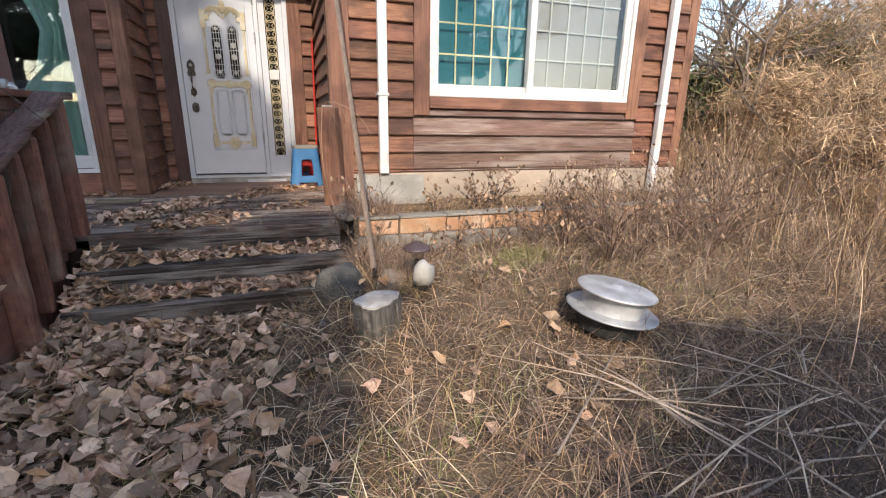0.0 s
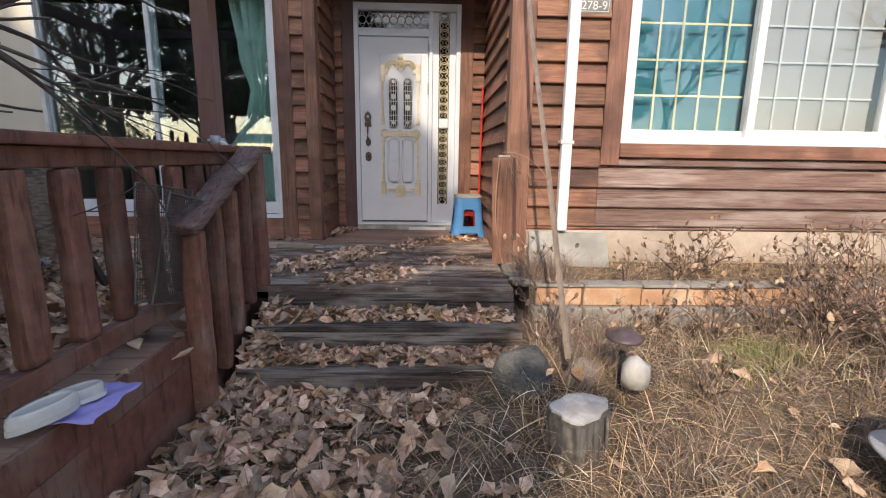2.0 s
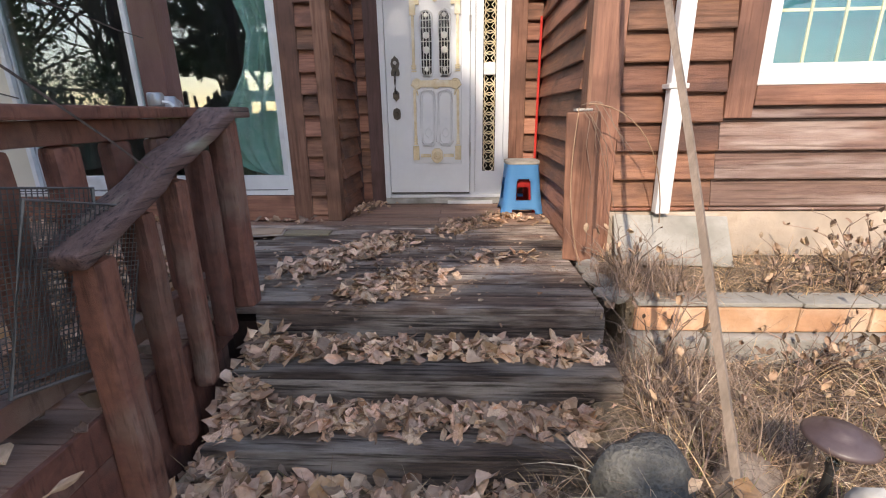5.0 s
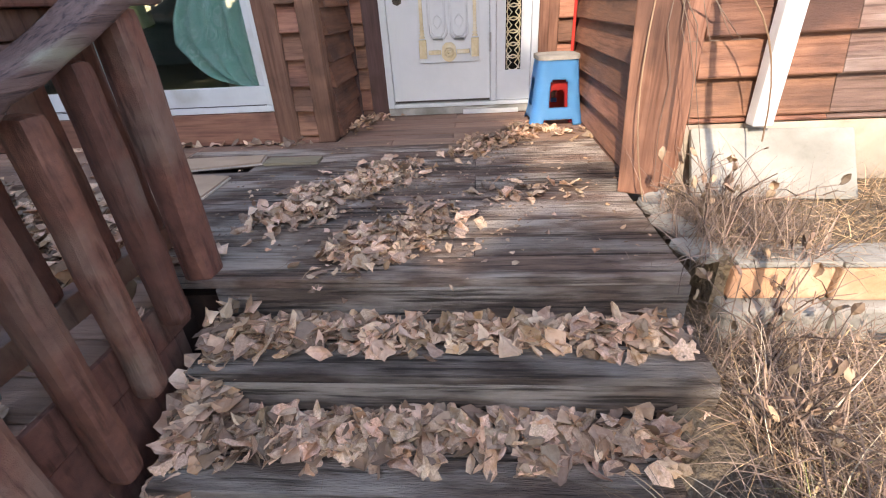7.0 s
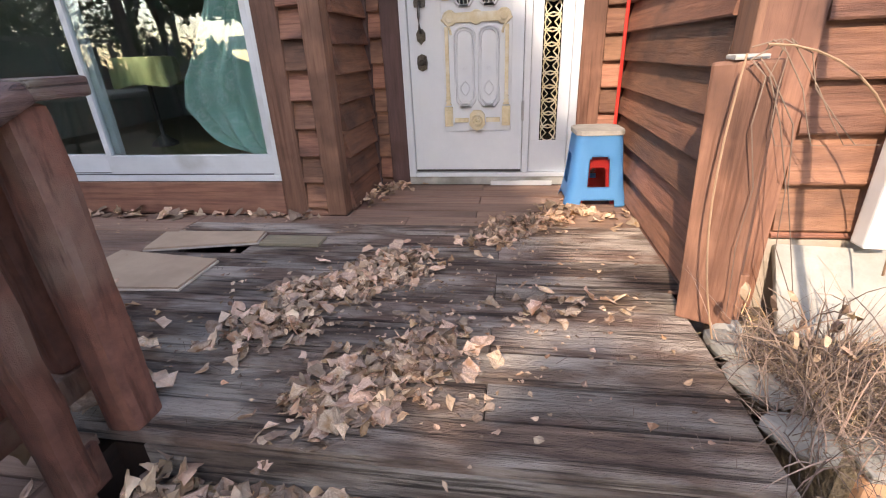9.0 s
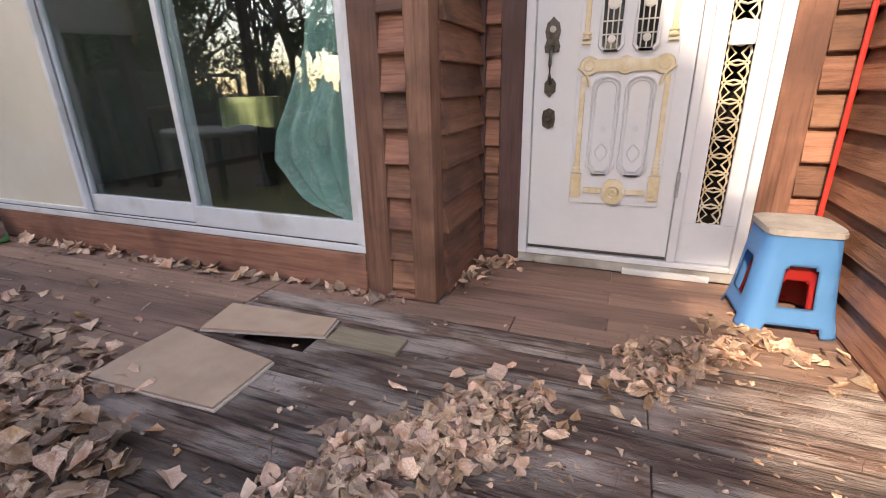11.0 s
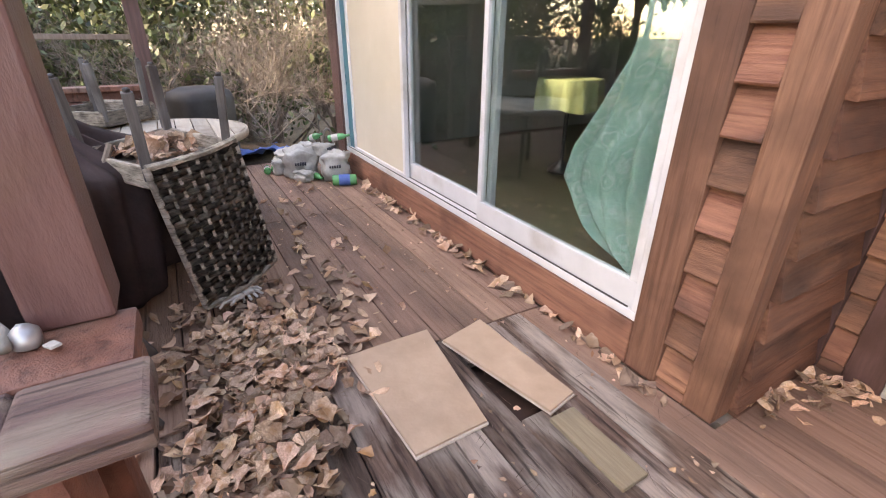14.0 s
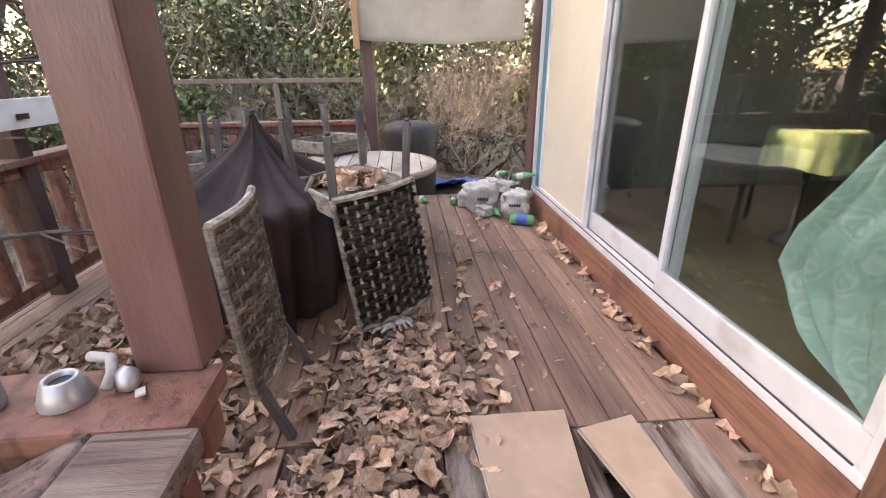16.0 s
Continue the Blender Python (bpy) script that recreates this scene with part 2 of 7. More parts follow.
M["rail"] = surface("dark stained rail", (0.13, 0.050, 0.034), (0.26, 0.108, 0.072), (6, 6, 6), 3.0, 0.55, 0.35, (0.24, 0.155, 0.115), 3.0, 0.36, 0.16, crack=(9, 9, 1.2), crack_dark=0.55)
M["cap"] = surface("worn rail cap", (0.10, 0.055, 0.045), (0.27, 0.165, 0.14), (11, 0.8, 11), 3.5, 0.65, 0.6, (0.33, 0.30, 0.22), 3.0, 0.36, 0.1, streak=(3, 0.8, 3), crack=(26, 0.4, 26), crack_dark=0.3)
M["plank"] = surface("brown deck plank", (0.25, 0.142, 0.099), (0.39, 0.240, 0.172), (0.5, 8, 8), 5.0, 0.6, 0.6, (0.17, 0.10, 0.072), 1.4, 0.46, 0.14, streak=(0.8, 3, 1), crack=(0.4, 16, 16), crack_dark=0.78)
M["plank_old"] = surface("weathered deck plank", (0.105, 0.062, 0.046), (0.34, 0.222, 0.165), (0.7, 6, 6), 7.0, 0.78, 0.9, (0.60, 0.50, 0.42), 2.8, 0.58, 0.24, depth=0.03, streak=(0.9, 2.4, 1), detail=10.0, crack=(0.5, 11, 11), crack_dark=0.3)
M["tread"] = surface("rotten step board", (0.075, 0.050, 0.040), (0.26, 0.182, 0.142), (0.6, 7, 7), 7.0, 0.82, 0.9, (0.55, 0.47, 0.41), 2.6, 0.56, 0.24, depth=0.03, streak=(0.8, 3, 3), detail=10.0, crack=(0.5, 12, 12), crack_dark=0.25)
M["white"] = surface("white painted steel", (0.62, 0.65, 0.68), (0.70, 0.72, 0.75), (1, 1, 1), 3.0, 0.38, 0.04, (0.66, 0.68, 0.68), 1.5, 0.3, 0.02)
M["pvc"] = surface("white plastic profile", (0.64, 0.64, 0.63), (0.72, 0.72, 0.71), (1, 1, 1), 5.0, 0.4, 0.05, (0.52, 0.50, 0.46), 4.0, 0.3, 0.03)
M["gold"] = surface("cream gold relief", (0.60, 0.50, 0.30), (0.72, 0.63, 0.44), (1, 1, 1), 30.0, 0.45, 0.1, (0.74, 0.70, 0.58), 8.0, 0.4, 0.03)
M["bronze"] = surface("dark bronze", (0.05, 0.045, 0.04), (0.13, 0.12, 0.11), (1, 1, 1), 40.0, 0.35, 0.2, None, metallic=0.9)
M["pattern"] = surface("lead pattern", (0.55, 0.55, 0.52), (0.7, 0.69, 0.64), (1, 1, 1), 20.0, 0.4, 0.05, None)
M["concrete"] = surface("plastered plinth", (0.38, 0.295, 0.22), (0.52, 0.42, 0.335), (1, 1, 1), 5.0, 0.9, 0.3, (0.30, 0.25, 0.20), 1.8, 0.4, 0.05)
M["sill"] = surface("rough cement", (0.34, 0.33, 0.30), (0.50, 0.48, 0.44), (1, 1, 1), 9.0, 0.9, 0.4, (0.22, 0.21, 0.18), 5.0, 0.4, 0.05)
M["clay"] = surface("fired clay block", (0.42, 0.22, 0.12), (0.58, 0.33, 0.19), (1, 1, 1), 8.0, 0.9, 0.4, (0.62, 0.47, 0.34), 3.0, 0.4, 0.12)
M["slab"] = surface("pale stone slab", (0.23, 0.21, 0.18), (0.35, 0.325, 0.285), (1, 1, 1), 7.0, 0.85, 0.4, (0.20, 0.185, 0.155), 3.0, 0.4, 0.1)
M["rock"] = surface("dark grey rock", (0.04, 0.042, 0.044), (0.10, 0.10, 0.098), (1, 1, 1), 7.0, 0.85, 0.8, (0.17, 0.16, 0.14), 4.0, 0.35, 0.1, depth=0.03)
# soil tone darkened: shade in gaps between leaves and straw is put into it
M["soil"] = surface("dry soil", (0.055, 0.038, 0.026), (0.15, 0.105, 0.07), (1, 1, 1), 9.0, 0.95, 0.8, (0.22, 0.165, 0.105), 0.9, 0.5, 0.0, depth=0.03)
M["straw"] = surface("dry grass", (0.26, 0.155, 0.083), (0.54, 0.365, 0.22), (1, 1, 1), 0.9, 0.8, 0.0, (0.20, 0.125, 0.07), 0.7, 0.45, 0.45, per_island=True)
M["straw_pale"] = surface("bleached straw", (0.52, 0.40, 0.27), (0.72, 0.60, 0.44), (1, 1, 1), 0.9, 0.8, 0.0, None, vary=0.3, per_island=True)
M["weed_leaf"] = surface("curled dead weed leaf", (0.15, 0.092, 0.062), (0.36, 0.235, 0.16), (1, 1, 1), 14.0, 0.85, 0.2, (0.45, 0.32, 0.22), 6.0, 0.4, 0.45, per_island=True)
M["muntin_pale"] = surface("pale glazing bar", (0.50, 0.50, 0.45), (0.60, 0.60, 0.55), (1, 1, 1), 8.0, 0.4, 0.0, None)
M["straw_grey"] = surface("grey dry stems", (0.15, 0.10, 0.075), (0.34, 0.235, 0.175), (1, 1, 1), 0.9, 0.85, 0.0, (0.11, 0.07, 0.055), 0.7, 0.45, 0.3, per_island=True)
M["green"] = surface("green grass", (0.20, 0.22, 0.06), (0.36, 0.36, 0.12), (1, 1, 1), 2.0, 0.75, 0.0, None, vary=0.25, per_island=True)
M["litter"] = surface("fallen leaf", (0.33, 0.198, 0.130), (0.62, 0.435, 0.312), (1, 1, 1), 14.0, 0.75, 0.25, (0.30, 0.15, 0.07), 4.0, 0.42, 0.38, per_island=True)
M["litter_one"] = surface("single fallen leaf", (0.34, 0.207, 0.138), (0.64, 0.450, 0.322), (1, 1, 1), 14.0, 0.75, 0.25, (0.32, 0.16, 0.075), 2.0, 0.42, 0.38)
M["bark"] = surface("bark", (0.12, 0.095, 0.08), (0.26, 0.215, 0.18), (6, 6, 1), 5.0, 0.9, 0.6, (0.32, 0.28, 0.24), 3.0, 0.3, 0.1, depth=0.02)
M["twig_pale"] = surface("pale dead twig", (0.24, 0.20, 0.16), (0.46, 0.40, 0.33), (6, 6, 1), 5.0, 0.9, 0.3, (0.18, 0.14, 0.11), 3.0, 0.3, 0.1)
M["evergreen"] = surface("evergreen leaf", (0.045, 0.068, 0.024), (0.13, 0.16, 0.06), (1, 1, 1), 0.6, 0.42, 0.0, (0.16, 0.16, 0.08), 0.5, 0.4, 0.45, per_island=True)
M["pine"] = surface("pine needles", (0.03, 0.055, 0.025), (0.06, 0.10, 0.04), (1, 1, 1), 1.0, 0.6, 0.0, None, vary=0.25, per_island=True)
M["room"] = surface("room wallpaper", (0.34, 0.33, 0.29), (0.40, 0.39, 0.34), (1, 1, 1), 3.0, 0.9, 0.1, None)
M["lino"] = surface("olive floor sheet", (0.12, 0.105, 0.055), (0.185, 0.157, 0.083), (1, 1, 1), 2.0, 0.5, 0.05, None)
M["tile_board"] = surface("tan floor tile", (0.40, 0.275, 0.185), (0.50, 0.355, 0.25), (1, 1, 1), 5.0, 0.6, 0.15, (0.34, 0.235, 0.16), 3.0, 0.35, 0.05)
M["tile_edge"] = surface("pale adhesive edge", (0.50, 0.40, 0.33), (0.66, 0.55, 0.47), (1, 1, 1), 18.0, 0.85, 0.3, None)
M["blue"] = surface("blue plastic", (0.11, 0.36, 0.72), (0.15, 0.42, 0.78), (1, 1, 1), 3.0, 0.38, 0.05, None, vary=0.03)
M["red"] = surface("red plastic", (0.45, 0.025, 0.02), (0.58, 0.04, 0.03), (1, 1, 1), 3.0, 0.4, 0.05, None, vary=0.03)
M["grey_top"] = surface("worn grey seat", (0.20, 0.185, 0.17), (0.34, 0.32, 0.29), (1, 1, 1), 9.0, 0.75, 0.2, None)
M["mint"] = thin_leaf(surface("mint lace cloth", (0.44, 0.68, 0.58), (0.58, 0.79, 0.70), (1, 1, 1), 26.0, 0.9, 0.4, (0.62, 0.81, 0.73), 16.0, 0.5, 0.02), 0.3)
mn, ml = M["mint"].node_tree.nodes, M["mint"].node_tree.links
lace_co, lace_cell, lace_ring, lace_mix = mn.new("ShaderNodeTexCoord"), mn.new("ShaderNodeTexVoronoi"), mn.new("ShaderNodeValToRGB"), mn.new("ShaderNodeMixRGB")
lace_warp = mn.new("ShaderNodeTexNoise")
lace_add = mn.new("ShaderNodeVectorMath")
lace_scale = mn.new("ShaderNodeVectorMath")
lace_scale.operation = "SCALE"
lace_scale.inputs["Scale"].default_value = 0.05
lace_warp.inputs["Scale"].default_value = 18.0
lace_cell.inputs["Scale"].default_value = 9.0
ring = lace_ring.color_ramp
ring.elements[0].position, ring.elements[0].color = 0.10, (1, 1, 1, 1)
ring.elements[1].position, ring.elements[1].color = 0.16, (0, 0, 0, 1)
for place, tone in ((0.26, 0.0), (0.30, 1.0), (0.36, 1.0), (0.40, 0.0), (0.50, 0.0), (0.54, 0.9), (0.58, 0.0)):
    stop = ring.elements.new(place)
    stop.color = (tone, tone, tone, 1)
mint_out = mn["Principled BSDF"].inputs["Base Color"].links[0].from_socket
lace_mix.inputs["Color2"].default_value = (0.90, 0.96, 0.93, 1)
lace_fac = mn.new("ShaderNodeMath")
lace_fac.operation = "MULTIPLY"
lace_fac.inputs[1].default_value = 0.6
ml.new(lace_co.outputs["Object"], lace_warp.inputs["Vector"])
ml.new(lace_warp.outputs["Color"], lace_scale.inputs[0])
ml.new(lace_co.outputs["Object"], lace_add.inputs[0])
ml.new(lace_scale.outputs[0], lace_add.inputs[1])
ml.new(lace_add.outputs[0], lace_cell.inputs["Vector"])
ml.new(lace_cell.outputs["Distance"], lace_ring.inputs["Fac"])
ml.new(lace_ring.outputs["Color"], lace_fac.inputs[0])
ml.new(lace_fac.outputs[0], lace_mix.inputs["Fac"])
ml.new(mint_out, lace_mix.inputs["Color1"])
for node in [x for x in mn if x.type in ("BSDF_PRINCIPLED", "BSDF_TRANSLUCENT")]:
    ml.new(lace_mix.outputs["Color"], node.inputs[0])
M["yellow_cloth"] = surface("yellow green cloth", (0.36, 0.40, 0.18), (0.46, 0.49, 0.25), (1, 1, 1), 6.0, 0.85, 0.1, None)
M["beige"] = surface("beige roller blind", (0.60, 0.545, 0.43), (0.66, 0.60, 0.49), (1, 1, 1), 2.0, 0.85, 0.08, None)
M["teal"] = surface("teal pane film", (0.02, 0.15, 0.19), (0.035, 0.20, 0.245), (1, 1, 1), 1.5, 0.3, 0.0, None)
M["screen"] = surface("grey insect screen", (0.24, 0.235, 0.215), (0.30, 0.295, 0.27), (1, 1, 1), 2.0, 0.7, 0.05, None)
M["muntin"] = surface("brass glazing bar", (0.62, 0.58, 0.30), (0.70, 0.66, 0.40), (1, 1, 1), 8.0, 0.4, 0.0, None)
M["brown_cloth"] = surface("brown canvas cover", (0.055, 0.036, 0.034), (0.12, 0.080, 0.075), (1, 1, 1), 5.0, 0.8, 0.2, (0.13, 0.095, 0.088), 2.0, 0.35, 0.03)
M["dark_metal"] = surface("dark metal", (0.045, 0.04, 0.038), (0.10, 0.09, 0.085), (1, 1, 1), 20.0, 0.55, 0.2, None, metallic=0.4)
M["steel"] = surface("dull galvanised steel", (0.40, 0.40, 0.40), (0.56, 0.56, 0.56), (1, 1, 1), 9.0, 0.55, 0.1, (0.30, 0.29, 0.28), 5.0, 0.35, metallic=0.45)
M["alu"] = surface("silver plastic", (0.32, 0.32, 0.32), (0.46, 0.46, 0.46), (1, 1, 1), 9.0, 0.35, 0.05, None, metallic=0.5)
M["black"] = surface("black rubber", (0.015, 0.015, 0.015), (0.035, 0.034, 0.033), (1, 1, 1), 9.0, 0.6, 0.1, None)
M["chair_leg"] = surface("grey painted chair leg", (0.085, 0.075, 0.07), (0.17, 0.155, 0.145), GRAIN_Z, 6.0, 0.6, 0.2, (0.06, 0.05, 0.045), 4.0, 0.4, 0.1)
M["table_slat"] = surface("pale table slat", (0.36, 0.31, 0.25), (0.50, 0.44, 0.36), GRAIN_X, 4.0, 0.7, 0.2, (0.28, 0.23, 0.18), 3.0, 0.35, 0.1)
M["awning"] = thin_leaf(surface("pale canvas", (0.55, 0.50, 0.42), (0.66, 0.61, 0.53), (1, 1, 1), 4.0, 0.9, 0.15, (0.45, 0.40, 0.33), 2.0, 0.35, 0.02), 0.3)
M["glove"] = surface("worn white cotton", (0.46, 0.43, 0.38), (0.60, 0.57, 0.52), (1, 1, 1), 40.0, 0.9, 0.3, (0.36, 0.32, 0.27), 9.0, 0.4, 0.05)
M["stick"] = surface("bare grey timber", (0.20, 0.15, 0.115), (0.35, 0.27, 0.21), GRAIN_Z, 5.0, 0.8, 0.3, (0.22, 0.17, 0.13), 4.0, 0.4, 0.1)
M["stump"] = surface("grey stump bark", (0.07, 0.062, 0.054), (0.21, 0.188, 0.165), (8, 8, 1), 6.0, 0.9, 0.7, (0.42, 0.38, 0.33), 6.0, 0.35, 0.1, depth=0.03)
M["stump_top"] = surface("stump top", (0.30, 0.28, 0.255), (0.52, 0.49, 0.45), (1, 1, 1), 14.0, 0.9, 0.3, (0.26, 0.23, 0.2), 9.0, 0.4)
M["bottle_green"] = surface("green bottle", (0.05, 0.26, 0.09), (0.10, 0.36, 0.14), (1, 1, 1), 4.0, 0.2, 0.0, None, vary=0.15)
M["bag"] = surface("white plastic sack", (0.36, 0.355, 0.32), (0.58, 0.57, 0.53), (1, 1, 1), 10.0, 0.5, 0.4, (0.42, 0.40, 0.34), 6.0, 0.35, 0.06, depth=0.02)
M["tarp"] = surface("blue tarpaulin", (0.05, 0.13, 0.42), (0.09, 0.20, 0.55), (1, 1, 1), 12.0, 0.5, 0.3, None)
M["label_dark"] = surface("dark print", (0.03, 0.03, 0.04), (0.06, 0.06, 0.07), (1, 1, 1), 9.0, 0.6, 0.0, None)
M["plate"] = surface("number plate enamel", (0.14, 0.13, 0.115), (0.20, 0.19, 0.17), (1, 1, 1), 9.0, 0.45, 0.1, None)
M["plate_print"] = surface("plate print", (0.72, 0.70, 0.66), (0.8, 0.78, 0.74), (1, 1, 1), 9.0, 0.5, 0.0, None)
M["wire"] = surface("thin steel wire", (0.09, 0.085, 0.08), (0.19, 0.18, 0.17), (1, 1, 1), 9.0, 0.5, 0.0, None, metallic=0.5)
M["shoe"] = surface("pale rubber shoe", (0.50, 0.48, 0.43), (0.62, 0.60, 0.55), (1, 1, 1), 9.0, 0.6, 0.1, None)
M["lilac"] = surface("lilac cloth", (0.24, 0.21, 0.50), (0.36, 0.32, 0.62), (1, 1, 1), 12.0, 0.85, 0.2, None)
M["roof"] = surface("brown roof sheet", (0.10, 0.06, 0.045), (0.16, 0.10, 0.075), (1, 6, 1), 3.0, 0.7, 0.2, None)
M["soffit"] = surface("dark soffit and underdeck", (0.05, 0.026, 0.018), (0.09, 0.045, 0.032), GRAIN_Y, 3.0, 0.7, 0.2, None)
M["pane"] = glass("clear pane", (0.87, 0.935, 0.925), 0.0, 0.12)
M["pane_win"] = glass("window pane", (0.95, 0.97, 0.97), 0.0, 0.06)
M["pane_dark"] = glass("smoked pane", (0.30, 0.36, 0.34), 0.02, 0.05)
M["pane_black"] = surface("black glass", (0.012, 0.014, 0.015), (0.02, 0.022, 0.024), (1, 1, 1), 4.0, 0.08, 0.0, None)
M["lamp_brown"] = surface("brown lamp plastic", (0.07, 0.045, 0.045), (0.11, 0.075, 0.075), (1, 1, 1), 12.0, 0.4, 0.1, None)
M["lens"] = glass("lamp lens", (0.9, 0.9, 0.88), 0.1, 0.08)
M["pale_stone"] = surface("pale smooth stone", (0.36, 0.335, 0.295), (0.48, 0.45, 0.41), (1, 1, 1), 9.0, 0.7, 0.3, (0.26, 0.235, 0.2), 8.0, 0.4)
M["stalk"] = surface("pale dead stalk", (0.34, 0.26, 0.20), (0.52, 0.43, 0.34), (1, 1, 1), 6.0, 0.8, 0.1, (0.24, 0.18, 0.14), 4.0, 0.35, 0.25)
M["twig_dark"] = surface("dark dead twigs", (0.075, 0.05, 0.045), (0.19, 0.13, 0.115), (1, 1, 1), 0.9, 0.85, 0.0, (0.05, 0.035, 0.03), 0.7, 0.45, 0.3, per_island=True)
M["russet"] = surface("russet dry brush", (0.40, 0.26, 0.15), (0.68, 0.49, 0.31), (1, 1, 1), 0.9, 0.85, 0.0, (0.26, 0.16, 0.10), 0.5, 0.45, 0.36, per_island=True)
M["bark_dark"] = surface("dark bark", (0.055, 0.042, 0.036), (0.13, 0.10, 0.085), (6, 6, 1), 5.0, 0.9, 0.6, (0.18, 0.15, 0.13), 3.0, 0.3, 0.1, depth=0.02)
M["wicker_band"] = surface("wicker band", (0.15, 0.125, 0.098), (0.42, 0.36, 0.29), (1, 1, 3), 18.0, 0.7, 0.12, (0.09, 0.075, 0.06), 9.0, 0.36, 0.3, depth=0.002, crack=(3, 3, 40), crack_dark=0.45)
M["patch"] = surface("pale green new board", (0.19, 0.145, 0.09), (0.34, 0.27, 0.175), GRAIN_X, 4.0, 0.75, 0.4, (0.2, 0.17, 0.12), 3.0, 0.35, 0.05)

# ---- the large structure ----
WX, WY = 0.42, 4.21          # corner of the window wing
DY = 5.86                    # door wall
SY = 5.157                   # sliding-door wall
PX = -1.31                   # return wall between the two
TOP = 2.9


def wall_panel(name, label, x0, x1, y0, y1, z0, z1, hole=None, along="x"):
    """A thick wall with one opening (a0, a1, b0, b1) along its length and height."""
    bm = bmesh.new()
    lo, hi = (x0, x1) if along == "x" else (y0, y1)
    cells = [(lo, hi, z0, z1)] if hole is None else [(lo, hole[0], z0, z1), (hole[1], hi, z0, z1), (hole[0], hole[1], z0, hole[2]), (hole[0], hole[1], hole[3], z1)]
    for a0, a1, b0, b1 in cells:
        if a1 - a0 > 0.001 and b1 - b0 > 0.001:
            if along == "x":
                cube(bm, a0, a1, y0, y1, b0, b1)
            else:
                cube(bm, x0, x1, a0, a1, b0, b1)
    ob = finish(bm, name, M["dark_z"])
    return tagged(ob, label=label, category="wall", kind="structure")


# soil, one sheet to the horizon, finer near the walk
def ground_sheet():
    xs = np.concatenate([np.linspace(-400, -16, 14), np.linspace(-14, 10, 97), np.linspace(12, 400, 14)])
    ys = np.concatenate([np.linspace(-400, -10, 12), np.linspace(-8, 10, 73), np.linspace(12, 400, 12)])
    verts = [(x, y, ground_z(x, y)) for y in ys for x in xs]
    w = len(xs)
    faces = [(j * w + i, j * w + i + 1, (j + 1) * w + i + 1, (j + 1) * w + i) for j in range(len(ys) - 1) for i in range(w - 1)]
    ob = stuff("ground", verts, faces, M["soil"], "dry brown soil under dead grass and leaves", "ground", True)
    return tagged(ob, kind="structure")


ground_sheet()
WIN = (1.288, 3.505, 0.963, 2.35)
wall_wing = wall_panel("wall_wing", "red-brown stained timber wall of the window wing", WX, 4.30, WY, WY + 0.2, 0.27, TOP, (WIN[0], WIN[1], WIN[2], WIN[3]))
wall_wing_side = wall_panel("wall_wing_side", "red-brown lap siding wall beside the front door", WX, WX + 0.2, WY + 0.2, DY + 0.2, -0.02, TOP, None, "y")
DOOR = (-1.05, 0.118, 0.0, 2.462)
wall_door = wall_panel("wall_door", "dark stained timber wall round the front door", PX - 0.2, WX, DY, DY + 0.2, -0.5, TOP, (DOOR[0], DOOR[1], DOOR[2], DOOR[3]))
wall_return = wall_panel("wall_return", "short lap siding wall between glass doors and entrance", PX - 0.2, PX, SY, DY, -0.02, TOP, None, "y")
SLIDE = (-5.20, -1.685, 0.215, 2.42)
wall_slide = wall_panel("wall_slide", "brown timber wall with wide sliding glass doors", -5.42, PX - 0.2, SY, SY + 0.18, -0.02, TOP, (SLIDE[0], SLIDE[1], SLIDE[2], SLIDE[3]))
wall_west = wall_panel("wall_west", "plain end wall of the house", -5.42, -5.24, SY + 0.18, 9.0, -0.5, TOP, None, "y")
wall_back = wall_panel("wall_back", "plain back wall of the house", -5.42, 4.3, 9.0, 9.2, -0.5, TOP)
wall_east = wall_panel("wall_east", "plain side wall of the window wing", 4.1, 4.3, WY + 0.2, 9.0, -0.5, TOP, None, "y")
room_floor = tagged(finish(boxes((-5.24, PX - 0.2, SY + 0.18, 9.0, 0.12, 0.2), (PX - 0.2, 4.1, DY + 0.2, 9.0, 0.12, 0.2), (WX + 0.2, 4.1, WY + 0.2, DY + 0.2, 0.12, 0.2)), "room_floor", M["lino"]), label="olive yellow sheet floor inside the house", category="floor", kind="structure")
room_wall = tagged(finish(boxes((PX - 0.19, PX - 0.11, DY + 0.2, 9.0, 0.2, TOP), (-5.24, -5.2, SY + 0.2, 9.0, 0.2, TOP), (-5.2, PX - 0.2, 8.94, 9.0, 0.2, TOP)), "room_wall", M["room"]), label="plain pale wallpaper inside the house", category="wall", kind="structure")
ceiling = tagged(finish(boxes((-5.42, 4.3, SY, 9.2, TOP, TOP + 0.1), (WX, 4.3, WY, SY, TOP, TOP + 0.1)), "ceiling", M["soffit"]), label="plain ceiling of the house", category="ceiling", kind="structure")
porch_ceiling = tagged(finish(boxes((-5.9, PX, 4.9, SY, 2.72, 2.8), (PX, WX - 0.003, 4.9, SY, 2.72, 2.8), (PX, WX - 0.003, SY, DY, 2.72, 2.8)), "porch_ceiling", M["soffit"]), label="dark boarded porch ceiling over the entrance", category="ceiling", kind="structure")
bm = bmesh.new()
